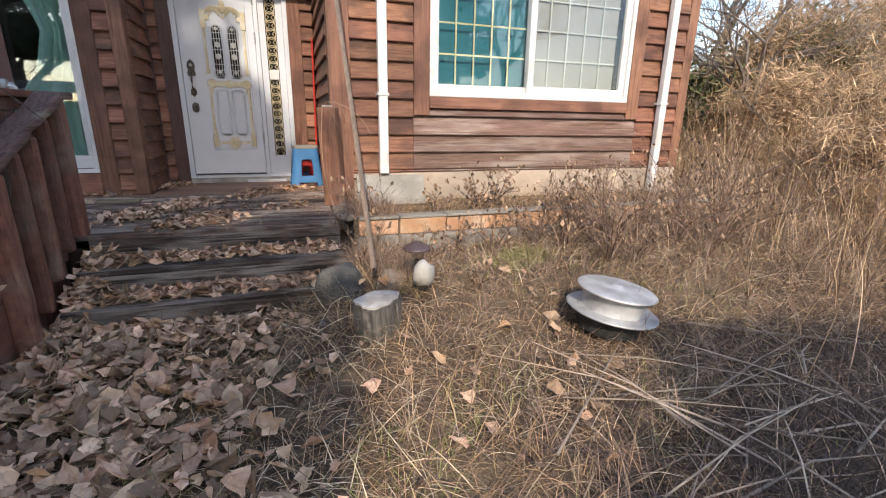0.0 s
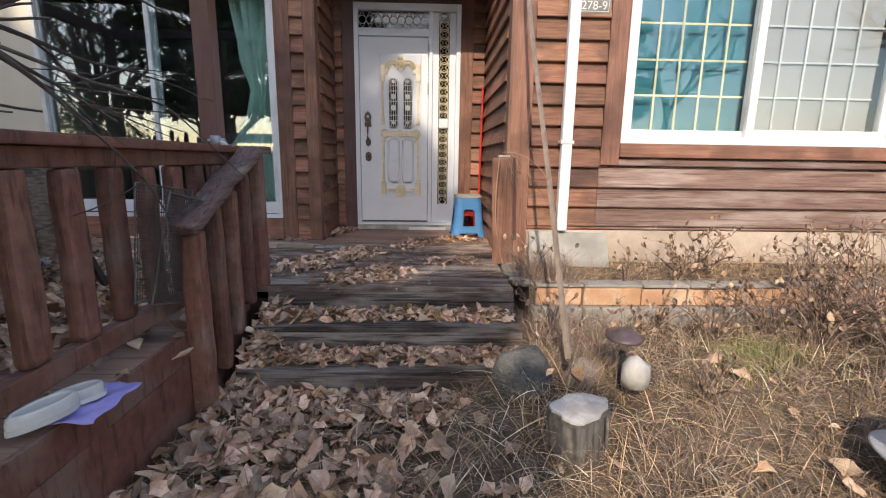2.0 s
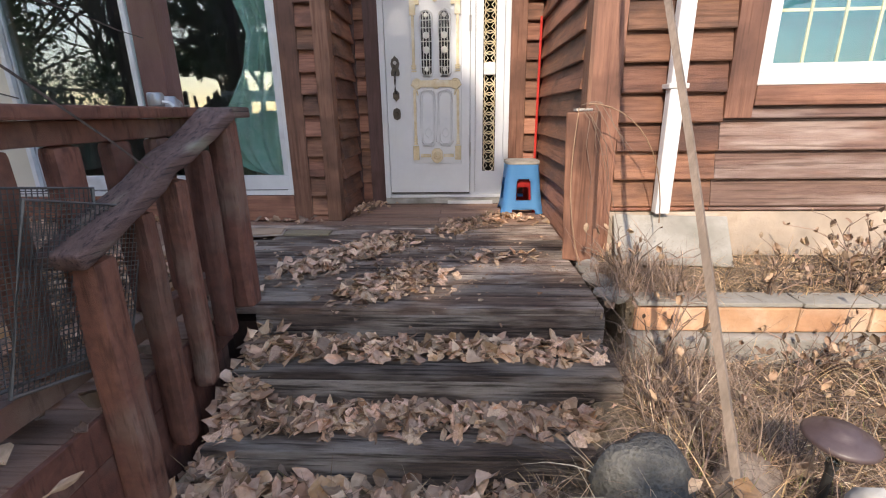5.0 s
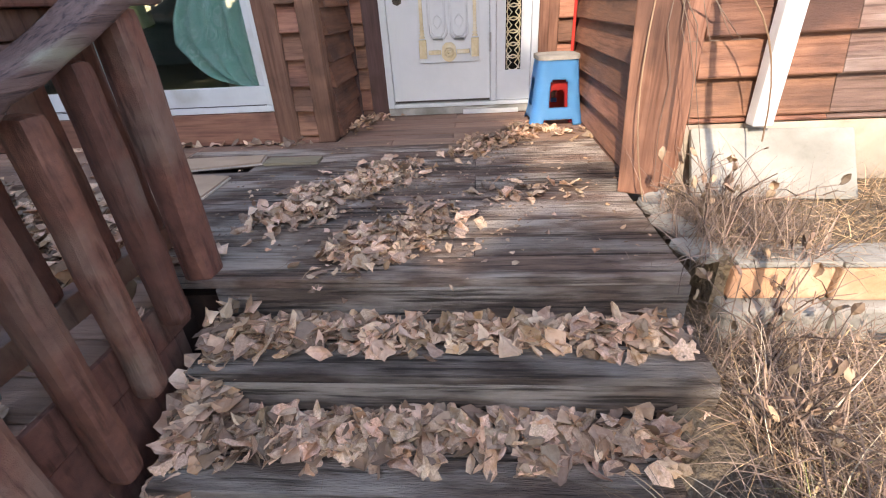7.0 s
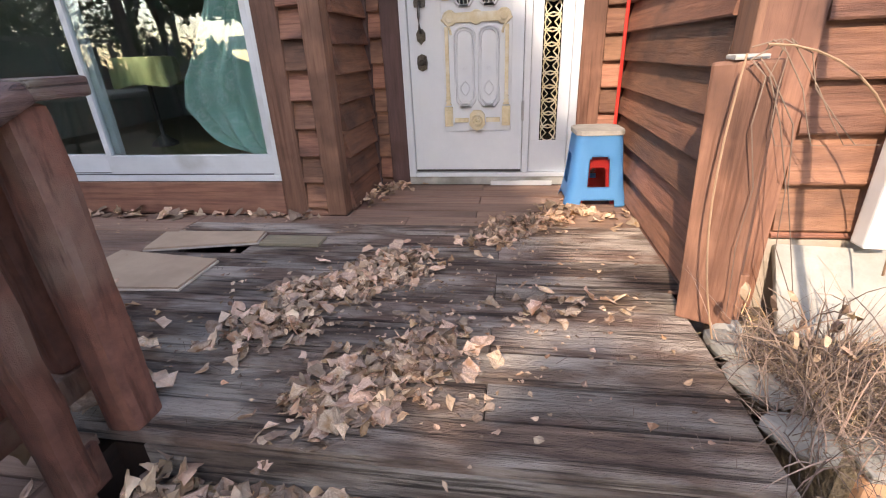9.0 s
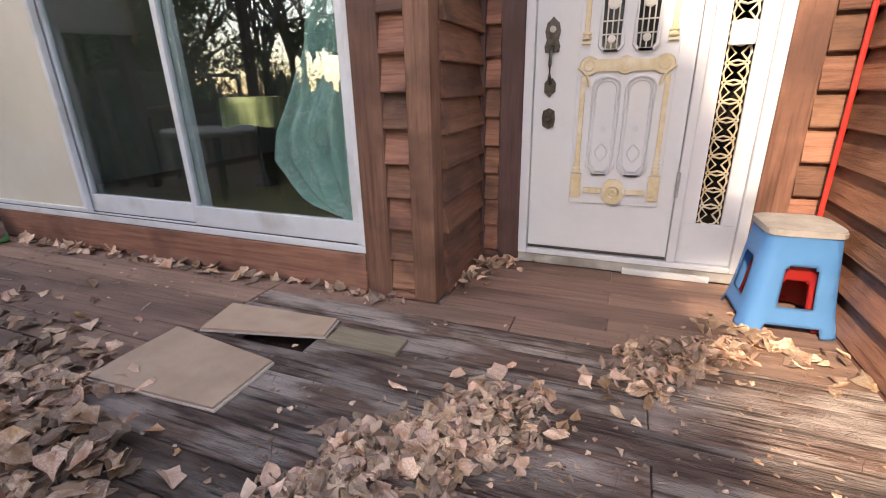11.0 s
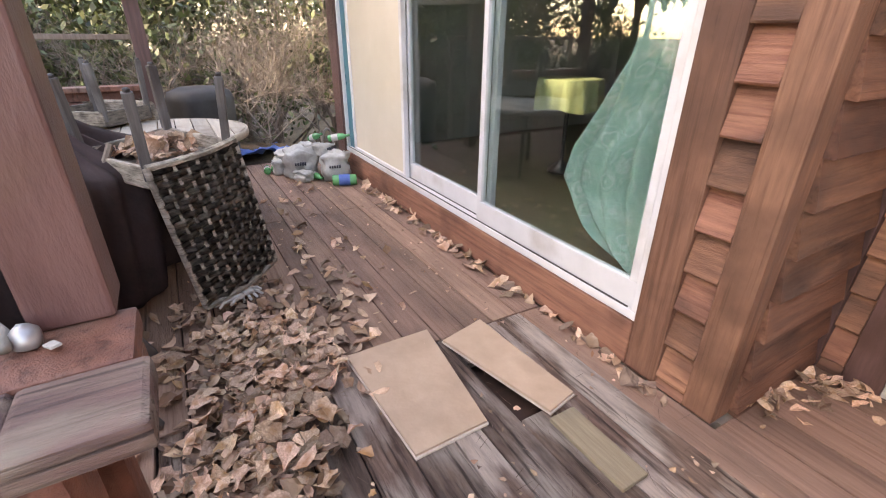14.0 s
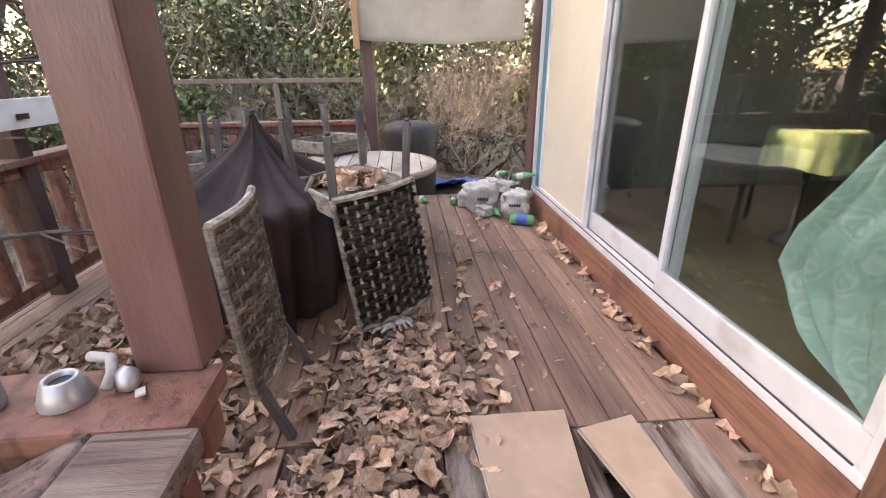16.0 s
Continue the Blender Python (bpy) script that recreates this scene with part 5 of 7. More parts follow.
# thicket at the far side of the wing
for i, (x, y, rx, ry, rz, n, mt) in enumerate(((6.4, 6.2, 0.9, 0.9, 0.75, 5000, "evergreen"), (8.2, 6.0, 1.2, 1.2, 0.8, 5000, "evergreen"), (6.4, 3.9, 1.1, 1.0, 0.7, 8000, "russet"), (8.6, 3.2, 1.4, 1.2, 0.9, 8000, "russet"), (7.6, 5.0, 1.4, 1.2, 1.0, 8000, "russet"), (10.6, 6.6, 1.6, 1.4, 1.3, 6000, "straw_grey"), (5.6, 8.0, 0.9, 1.0, 0.9, 4000, "straw_grey"), (12, 4.0, 1.6, 1.6, 1.2, 5000, "straw_grey"), (7.0, 1.6, 1.3, 1.0, 0.7, 7000, "russet"), (5.6, 2.7, 0.9, 0.8, 0.5, 6000, "russet"), (9.8, 1.0, 1.6, 1.2, 0.9, 7000, "russet"), (10.5, 5.0, 1.6, 1.4, 1.2, 7000, "russet"))):
    shrub("dry overgrown thicket shrub beside the house", at(x, y, i * 40), (rx, ry, rz), int(1.7 * n) if mt != "evergreen" else n, (0.04, 0.13) if mt != "evergreen" else (0.03, 0.07), 100 + i, mt, slim=0.045 if mt != "evergreen" else 0.45)
for i, (x, y, h, r) in enumerate(((6.2, 4.9, 3.0, 0.05), (7.6, 7.0, 3.4, 0.05), (9.4, 5.2, 4.0, 0.06), (11.5, 8.5, 6, 0.1), (8.6, 9.0, 5, 0.08), (14.0, 6.5, 6.5, 0.1), (6.0, 7.4, 3.4, 0.05), (11.0, 2.2, 3.6, 0.06), (16, 10, 7, 0.1), (12.5, 11, 7, 0.1))):
    bare_tree("leafless pale tree in the dry thicket", at(x, y, i * 61), h, r, 120 + i, 6 if i < 3 else 5, kids=(2, 4))


# crumbs, twigs and needles blown over deck and steps
def deck_crumbs():
    n = 1500
    x, y = RNG.uniform(-5.6, 0.3, n), RNG.uniform(3.4, 5.1, n)
    p = np.stack([x, y, np.full(n, 0.004)], 1)
    v, f = ribbons(p, RNG.uniform(0, 6.28, n), np.zeros(n), RNG.uniform(0.02, 0.09, n), RNG.uniform(0.0015, 0.003, n), np.zeros(n), 3)
    v[:, 2] = np.maximum(v[:, 2], 0.002)
    stuff("deck_twigs", v.tolist(), f.tolist(), M["straw_grey"], "thin twigs and needles strewn over the deck", "twigs")
    rng = np.random.default_rng(77)
    spots = [(rng.uniform(-5.5, 0.3), rng.uniform(3.45, 5.1), 0.001) for _ in range(700)] + drift(500, ((-1.2, 3.9), (-0.7, 4.3), (-0.6, 3.6), (-0.2, 4.1), (-0.2, 5.0)), 0.2, 0.0, 0.005, 78)
    spread_stuff("leaf_crumbs", "small leaf crumbs scattered over the deck boards", spots, (0.008, 0.03), 0.2, seed=79)


deck_crumbs()

# ---- the front door's ornament ----
def frame_loop(points, r, bm=None, sides=5):
    pts = [Vector(p) for p in points]
    return tube(pts + [pts[0], pts[1]], r, sides, bm)


def arch_outline(x0, x1, z0, z1, y, crown=0.06, foot=0.0, n=7):
    """A tall panel outline with an arched head and clipped foot."""
    pts = [(x0 + foot, y, z0), (x1 - foot, y, z0), (x1, y, z0 + foot * 1.2 + 0.001)]
    for i in range(n):
        a = math.pi * i / (n - 1)
        pts.append(((x0 + x1) / 2 + (x1 - x0) / 2 * math.cos(a), y, z1 - crown + crown * math.sin(a)))
    pts.append((x0, y, z0 + foot * 1.2 + 0.001))
    return pts


def circle(cx, cz, r, y, n=14):
    return [(cx + r * math.cos(2 * math.pi * i / n), y, cz + r * math.sin(2 * math.pi * i / n)) for i in range(n)]


def door_ornament():
    yf = DY - 0.014
    panel = part("door_panel", boxes((-0.775, -0.315, yf - 0.006, yf + 0.004, 0.385, 1.95), bevel=0.003), M["white"], door, "raised white centre panel")
    xl, xr = -0.742, -0.348
    ys = yf - 0.008
    for sx in (xl, xr):
        s = 1 if sx == xl else -1
        bm = bmesh.new()
        cube(bm, sx - 0.012, sx + 0.012, ys - 0.012, ys + 0.004, 0.56, 1.05, 0.003)
        cube(bm, sx - 0.012, sx + 0.012, ys - 0.012, ys + 0.004, 1.22, 1.66, 0.003)
        cube(bm, sx - 0.028, sx + 0.028, ys - 0.016, ys + 0.004, 0.42, 0.55, 0.004)
        cube(bm, sx - 0.018, sx + 0.018, ys - 0.02, ys - 0.01, 0.44, 0.53, 0.003)
        for k in range(4):
            cube(bm, sx - 0.02 + 0.002 * k, sx + 0.02 - 0.002 * k, ys - 0.014, ys + 0.002, 0.56 + 0.022 * k, 0.572 + 0.022 * k, 0.002)
        for k in range(3):
            cube(bm, sx - 0.022, sx + 0.022, ys - 0.015, ys + 0.002, 1.20 + 0.022 * k, 1.212 + 0.022 * k, 0.002)
        cube(bm, sx - 0.026, sx + 0.026, ys - 0.016, ys + 0.004, 1.66, 1.84, 0.005)
        tube([(sx + s * 0.03 * math.cos(a), ys - 0.006, 1.0 + 0.09 * a / 3 + 0.02 * math.sin(a)) for a in np.linspace(0, 3, 7)], 0.008, 5, bm)
        part("pilaster", bm, M["gold"], door, "cream gold relief pilaster")
    # middle band
    bm = bmesh.new()
    cube(bm, -0.70, -0.39, ys - 0.012, ys + 0.004, 1.068, 1.128, 0.006)
    for cx, r in ((-0.72, 0.048), (-0.545, 0.045), (-0.37, 0.048)):
        lathe([(0, 0.014), (r * 0.5, 0.014), (r * 0.55, 0.010), (r * 0.9, 0.012), (r, 0.0)], 16, bm, Matrix.Translation((cx, ys, 1.098)) @ Euler((math.pi / 2, 0, 0)).to_matrix().to_4x4())
    part("middle_band", bm, M["gold"], door, "cream gold relief band")
    # crest
    bm = bmesh.new()
    for side in (-1, 1):
        for k, (r0, w) in enumerate(((0.085, 0.010), (0.052, 0.012), (0.026, 0.010))):
            tube([(-0.545 + side * (0.085 + r0 * math.cos(a)), ys - 0.006, 1.80 + 0.9 * r0 * math.sin(a) + 0.012 * k) for a in np.linspace(-0.6, 3.6, 12)], w, 5, bm)
        cube(bm, -0.545 + side * 0.16 - 0.022, -0.545 + side * 0.16 + 0.022, ys - 0.015, ys + 0.004, 1.74, 1.78, 0.004)
    lathe([(0, 0.02), (0.022, 0.018), (0.036, 0.010), (0.045, 0.0)], 14, bm, Matrix.Translation((-0.545, ys, 1.86)) @ Euler((math.pi / 2, 0, 0)).to_matrix().to_4x4())
    lathe([(0, 0.02), (0.02, 0.018), (0.03, 0.0)], 12, bm, Matrix.Translation((-0.545, ys, 1.91)) @ Euler((math.pi / 2, 0, 0)).to_matrix().to_4x4())
    part("crest", bm, M["gold"], door, "cream gold scrollwork crest")
    # foot medallion
    bm = bmesh.new()
    prism([(-0.6, 0.43), (-0.575, 0.40), (-0.545, 0.388), (-0.515, 0.40), (-0.49, 0.43), (-0.495, 0.50), (-0.52, 0.525), (-0.57, 0.525), (-0.595, 0.50)], 0, 0.02, bm, Matrix(((1, 0, 0, 0), (0, 0, -1, ys + 0.002), (0, 1, 0, 0), (0, 0, 0, 1))))
    frame_loop(circle(-0.545, 0.458, 0.034, ys - 0.02), 0.006, bm)
    frame_loop(circle(-0.545, 0.458, 0.014, ys - 0.02), 0.006, bm)
    cube(bm, -0.70, -0.605, ys - 0.010, ys + 0.002, 0.445, 0.475, 0.003)
    cube(bm, -0.485, -0.39, ys - 0.010, ys + 0.002, 0.445, 0.475, 0.003)
    part("medallion", bm, M["gold"], door, "cream gold shield medallion")
    # two lower panels, two glazed arches
    for cx in (-0.625, -0.465):
        bm = bmesh.new()
        for inset, r in ((0.0, 0.009), (0.016, 0.005)):
            frame_loop(arch_outline(cx - 0.066 + inset, cx + 0.066 - inset, 0.55 + inset, 1.045 - inset, ys - 0.004, 0.045, 0.028), r, bm)
        part("panel_moulding", bm, M["white"], door)
        bm = bmesh.new()
        frame_loop(circle(cx, 0.79, 0.012, ys - 0.001), 0.0015, bm, 4)
        for k in (-1, 1):
            tube([(cx + k * 0.03 * math.sin(a), ys - 0.003, 0.62 + 0.03 * a) for a in np.linspace(0, 3.1, 7)], 0.003, 4, bm)
        part("panel_flower", bm, M["white"], door)
        out = arch_outline(cx - 0.052, cx + 0.052, 1.165, 1.70, 0, 0.055, 0.02)
        part("arch_pane", prism([(p[0], p[2]) for p in out], 0, 0.004, None, Matrix(((1, 0, 0, 0), (0, 0, -1, ys + 0.001), (0, 1, 0, 0), (0, 0, 0, 1)))), M["pane_black"], door, "dark arched glass pane")
        bm = bmesh.new()
        frame_loop([(p[0], ys - 0.006, p[2]) for p in out], 0.011, bm)
        part("arch_frame", bm, M["white"], door)
        bm = bmesh.new()
        yl = ys - 0.007
        for dx in (-0.026, 0.0, 0.026):
            tube([(cx + dx, yl, 1.17), (cx + dx, yl, 1.69)], 0.0035, 4, bm)
        for zz in (1.24, 1.30, 1.45, 1.56, 1.62):
            tube([(cx - 0.05, yl, zz), (cx + 0.05, yl, zz)], 0.0035, 4, bm)
        for zz, r in ((1.22, 0.02), (1.38, 0.032), (1.50, 0.03), (1.66, 0.02)):
            lathe([(0, 0.004), (r * 0.7, 0.004), (r, 0)], 9, bm, Matrix.Translation((cx, yl, zz)) @ Euler((math.pi / 2, 0, 0)).to_matrix().to_4x4())
        part("arch_tracery", bm, M["pattern"], door, "white cut tracery")
    # transom and side light tracery
    yl = DY + 0.008
    bm = bmesh.new()
    for i in range(9):
        cx = dx0 + 0.09 + 0.085 * i
        frame_loop(circle(cx, 2.30, 0.042, yl, 12), 0.004, bm, 4)
        for k in (-1, 1):
            tube([(cx - 0.04, yl, 2.30 + k * 0.015), (cx, yl, 2.30 + k * 0.085), (cx + 0.045, yl, 2.30 + k * 0.01)], 0.004, 4, bm)
    part("transom_tracery", bm, M["pattern"], door, "pale scroll tracery in the transom")
    bm = bmesh.new()
    cx = -0.062
    for i in range(24):
        zz = 0.36 + 0.086 * i
        frame_loop([(cx + 0.05 * math.cos(a), yl, zz + 0.055 * math.sin(a)) for a in np.linspace(0, 2 * math.pi, 12, endpoint=False)], 0.005, bm, 4)
        for k in (-1, 1):
            tube([(cx + k * 0.05, yl, zz - 0.043), (cx + k * 0.012, yl, zz), (cx + k * 0.05, yl, zz + 0.043)], 0.005, 4, bm)
    part("side_tracery", bm, M["gold"], door, "pale gold curved tracery in the side light")
    part("side_panel", boxes((-0.188, dx1 - 0.052, DY - 0.01, DY + 0.012, dz0 + 0.032, 0.31), (-0.188, -0.12, DY - 0.01, DY + 0.012, 0.31, dz1 - 0.08), (-0.005, dx1 - 0.052, DY - 0.01, DY + 0.012, 0.31, dz1 - 0.08), bevel=0.002), M["white"], door)
    part("door_bell", boxes((-0.115, -0.01, DY - 0.03, DY - 0.011, 1.165, 1.27), bevel=0.012), M["pvc"], door, "white bell box")
    # handle set
    bm = bmesh.new()
    hx, hy = -0.912, DY - 0.014
    rot = Matrix(((1, 0, 0, hx), (0, 0, -1, hy), (0, 1, 0, 0), (0, 0, 0, 1)))
    prism([(-0.035, 1.17), (0.035, 1.17), (0.04, 1.20), (0.03, 1.23), (0.04, 1.27), (0.03, 1.31), (0.012, 1.325), (0, 1.34), (-0.012, 1.325), (-0.03, 1.31), (-0.04, 1.27), (-0.03, 1.23), (-0.04, 1.20)], 0, 0.012, bm, rot)
    prism([(-0.028, 0.975), (-0.012, 0.965), (0, 0.95), (0.012, 0.965), (0.028, 0.975), (0.03, 1.02), (0.012, 1.045), (-0.012, 1.045), (-0.03, 1.02)], 0, 0.012, bm, rot)
    tube([(hx, hy - 0.012, 1.02), (hx, hy - 0.05, 1.05), (hx, hy - 0.058, 1.11), (hx, hy - 0.045, 1.17), (hx, hy - 0.012, 1.20)], 0.009, 8, bm)
    part("door_handle", bm, M["bronze"], door, "dark bronze ornate pull handle")
    bm = bmesh.new()
    prism([(-0.03, 0.80), (0, 0.785), (0.03, 0.80), (0.036, 0.84), (0.03, 0.88), (0, 0.895), (-0.03, 0.88), (-0.036, 0.84)], 0, 0.01, bm, rot)
    lathe([(0.02, 0), (0.02, 0.014), (0.012, 0.02), (0, 0.02)], 14, bm, Matrix.Translation((hx, hy - 0.01, 0.84)) @ Euler((math.pi / 2, 0, 0)).to_matrix().to_4x4())
    part("door_lock", bm, M["bronze"], door, "dark bronze lock plate")
    part("lock_cylinder", lathe([(0.016, 0), (0.016, 0.008), (0, 0.010)], 14, None, Matrix.Translation((hx, hy - 0.012, 1.28)) @ Euler((math.pi / 2, 0, 0)).to_matrix().to_4x4()), M["alu"], door)
    for zz in (0.45, 1.52, 1.92):
        part("hinge", tube([(-0.236, DY - 0.04, zz), (-0.236, DY - 0.04, zz + 0.13)], 0.009, 8), M["alu"], door)
    part("door_shoe", boxes((dx0 + 0.055, -0.24, DY - 0.02, DY - 0.013, dz0 + 0.036, dz0 + 0.05)), M["dark_metal"], door)


door_ornament()
for ob in list(door.children):
    if ob.name.split(".")[0] in ("door_panel", "pilaster", "middle_band", "crest", "medallion", "panel_moulding", "panel_flower", "arch_pane", "arch_frame", "arch_tracery", "door_handle", "door_lock", "lock_cylinder", "door_shoe"):
        ob.parent = leaf_door
loose_strip = thing("loose_strip", "pale loose plastic strip lying before the door sill", "strip")
part("strip", boxes((-0.45, -0.02, DY - 0.066, DY - 0.045, 0.003, 0.036), bevel=0.003), M["pvc"], loose_strip)

# ---- porch things ----
def plastic_stool(m, material, label):
    root = thing("plastic_stool", label, "stool", m)
    bm = bmesh.new()
    h, rb, rt = 0.43, 0.175, 0.135
    cols, rows = 96, 32

    def ring(s):
        return rb + (rt - rb) * s

    def corner(a, s):
        # rounded square section, flared at the foot
        c, sn = math.cos(a), math.sin(a)
        k = (abs(c) ** 5 + abs(sn) ** 5) ** (-1 / 5)
        r = ring(s) * k * (1 + 0.10 * (1 - s) ** 6)
        return Vector((r * c, r * sn, h * s))

    grid = [[bm.verts.new(corner(2 * math.pi * (i + 0.5) / cols, j / rows)) for i in range(cols)] for j in range(rows + 1)]
    for j in range(rows):
        for i in range(cols):
            a = ((i + 1.0) / cols * 4 + 0.5) % 1.0 - 0.5
            s = (j + 0.5) / rows
            wide = 0.25 - 0.09 * max(0.0, (s - 0.60) * 12) ** 2
            if (abs(a) < wide and 0.28 < s < 0.70) or (abs(a) < 0.31 and s < 0.09):
                continue
            bm.faces.new((grid[j][i], grid[j][(i + 1) % cols], grid[j + 1][(i + 1) % cols], grid[j + 1][i]))
    bmesh.ops.solidify(bm, geom=bm.faces[:], thickness=0.006)
    part("stool_body", bm, M[material], root, smooth=True)
    bm = bmesh.new()
    out = []
    for i in range(36):
        a = 2 * math.pi * i / 36
        c, sn = math.cos(a), math.sin(a)
        k = (abs(c) ** 6 + abs(sn) ** 6) ** (-1 / 6)
        out.append((0.142 * k * c, 0.142 * k * sn))
    prism(out, h - 0.012, h + 0.014, bm)
    bmesh.ops.bevel(bm, geom=[e for e in bm.edges if abs(e.verts[0].co.z - e.verts[1].co.z) < 1e-4 and e.verts[0].co.z > h], offset=0.006, segments=2, affect="EDGES")
    part("seat", bm, M["grey_top" if material == "blue" else material], root, "worn grey seat top" if material == "blue" else "")
    return root


plastic_stool(pose(0.205, 5.5, 0.002, 0, 0, 3), "blue", "sky blue plastic stool with worn grey top")
red = plastic_stool(pose(0.205, 5.5, 0.012, 0, 0, 3) @ Matrix.Diagonal((0.8, 0.8, 0.72, 1)), "red", "red plastic stool nested under the blue one")
broom = thing("broom", "broom with red handle leaning in the corner", "broom")
part("broom_handle", tube([(0.345, 5.70, 0.12), (0.372, 5.80, 1.62)], 0.011, 8), M["red"], broom)
bm = bmesh.new()
for k in range(26):
    x = 0.25 + 0.11 * k / 25
    tube([(x, 5.70, 0.14), (x + (k - 13) * 0.002, 5.68, 0.004)], 0.004, 4, bm)
part("broom_bristles", bm, M["red"], broom)
bh = part("broom_head", boxes((0.25, 0.365, 5.685, 5.715, 0.12, 0.16), bevel=0.006), M["red"], broom)

stub = thing("cut_post", "cut brown timber post with vine beside the porch", "post")
part("post", beam((0.385, 4.085, 0.002), (0.36, 4.10, 0.84), 0.085, 0.17, 0.01), M["trim_z"], stub)
part("post_cheek", boxes((0.40, 0.47, 4.03, 4.045, 0.01, 0.2), bevel=0.004), M["trim_z"], stub)
part("cut_end", boxes((0.31, 0.40, 4.065, 4.13, 0.842, 0.856), bevel=0.004), M["stump_top"], stub)
vine = thing("dry_vine", "thin dry vine looped over the cut post", "vine")
rr = random.Random(21)
for k in range(7):
    pts = [(0.36 + rr.uniform(-0.05, 0.08), 4.03, 0.86 + rr.uniform(-0.02, 0.03))]
    dx = rr.uniform(-0.12, 0.35)
    for s in range(1, 7):
        pts.append((0.36 + dx * s / 6 + rr.uniform(-0.02, 0.02), 4.02 - 0.05 * s / 6, 0.88 + 0.06 * math.sin(s) - (0.13 * s if k % 2 else 0.04 * s)))
    part("vine_stem", tube(pts, 0.0022, 5, None, 0.0012), M["straw_grey"], vine)
part("vine_stem", tube([(0.36 + 0.40 * math.sin(1.57 * q), 4.01 - 0.08 * q, 0.88 - 0.62 * q * q) for q in np.linspace(0, 1, 12)], 0.0032, 6), M["straw"], vine)
part("vine_stem", tube([(0.31 - 0.03 * math.sin(3 * q) + 0.05 * q ** 3, 4.0 - 0.07 * q, 0.86 - 0.85 * q) for q in np.linspace(0, 1, 12)], 0.003, 6), M["straw"], vine)

leaning_slab = thing("leaning_slab", "pale square slab leaning on the plinth", "slab")
part("slab", beam((0.88, 3.96, 0.005), (0.90, 4.14, 0.25), 0.62, 0.03, 0.006), M["slab"], leaning_slab)
stones = thing("edge_stones", "broken pale stones along the deck edge", "stones")
rr = random.Random(3)


def rock_mesh(rx, ry, rz, seed, detail=2):
    bm = bmesh.new()
    bmesh.ops.create_icosphere(bm, subdivisions=detail, radius=1.0)
    for v in bm.verts:
        k = 1 + 0.28 * noise.noise(v.co * 1.1 + Vector((seed * 3.1, 0, 0))) + 0.10 * noise.noise(v.co * 3 + Vector((0, seed, 0)))
        v.co = Vector((v.co.x * rx * k, v.co.y * ry * k, max(-0.6, v.co.z) * rz * k))
    return bm


for k, (x, y, rx, ry, rz) in enumerate(((0.40, 3.93, 0.06, 0.09, 0.03), (0.415, 3.75, 0.07, 0.10, 0.03), (0.42, 3.56, 0.07, 0.09, 0.03), (0.44, 4.03, 0.05, 0.05, 0.035))):
    ob = part("stone", rock_mesh(rx, ry, rz, k + 1), M["slab"], stones)
    ob.matrix_basis = pose(x, y, 0.0, 0, 0, k * 25)

# ---- pipes, number plate, leaning pole ----
def downpipe(label, x, z0, base):
    root = thing("downpipe", label, "pipe")
    part("pipe", boxes((x - 0.04, x + 0.04, WY - 0.125, WY - 0.06, z0, TOP), bevel=0.008), M["pvc"], root)
    for zz in (0.95, 2.1):
        part("bracket", boxes((x - 0.052, x + 0.052, WY - 0.131, WY - 0.03, zz, zz + 0.025), bevel=0.003), M["pvc"], root)
    if base:
        part("foot_block", boxes((x - 0.09, x + 0.11, WY - 0.2, WY - 0.04, z0 - 0.03, z0), bevel=0.004), M["sill"], root)
    return root


downpipe("white square rainwater pipe on the brown siding", 0.84, 0.275, False)
downpipe("stained white rainwater pipe near the wing's corner", 3.93, 0.03, True)
number_plate = thing("number_plate", "grey house number plate reading 278-9", "sign")
bm = prism([(0.885, 1.905), (1.115, 1.905), (1.125, 1.915), (1.125, 2.05), (1.06, 2.095), (1.0, 2.115), (0.94, 2.095), (0.875, 2.05), (0.875, 1.915)], 0, 0.012, None, Matrix(((1, 0, 0, 0), (0, 0, -1, WY - 0.03), (0, 1, 0, 0), (0, 0, 0, 1))))
plate = part("plate", bm, M["plate"], number_plate)
bm = bmesh.new()
frame_loop([(0.892, WY - 0.044, 1.918), (1.108, WY - 0.044, 1.918), (1.116, WY - 0.044, 2.045), (1.0, WY - 0.044, 2.103), (0.884, WY - 0.044, 2.045)], 0.003, bm, 4)
cube(bm, 0.93, 1.07, WY - 0.045, WY - 0.043, 2.008, 2.016)
for k in range(3):
    cube(bm, 0.955 + 0.035 * k, 0.977 + 0.035 * k, WY - 0.045, WY - 0.043, 2.032, 2.056)
part("plate_lines", bm, M["plate_print"], plate)
cu = bpy.data.curves.new("number", "FONT")
cu.body, cu.size, cu.align_x, cu.extrude = "278-9", 0.085, "CENTER", 0.0012
txt = new("number_tmp", cu)
dg = bpy.context.evaluated_depsgraph_get()
mesh = bpy.data.meshes.new_from_object(txt.evaluated_get(dg))
bpy.data.objects.remove(txt)
mesh.materials.clear()
mesh.materials.append(M["plate_print"])
num = new("number", mesh)
num.parent = plate
num.matrix_basis = pose(1.0, WY - 0.0445, 1.932, 90, 0, 0)

pole = thing("leaning_pole", "long grey timber pole leaning on the wall", "pole")
part("pole_shaft", tube([(0.442, 2.53, -0.10), (0.42, 3.0, 0.75), (0.395, 3.5, 1.6), (0.40, 4.12, 2.72)], 0.0155, 4, None, 0.013), M["stick"], pole)

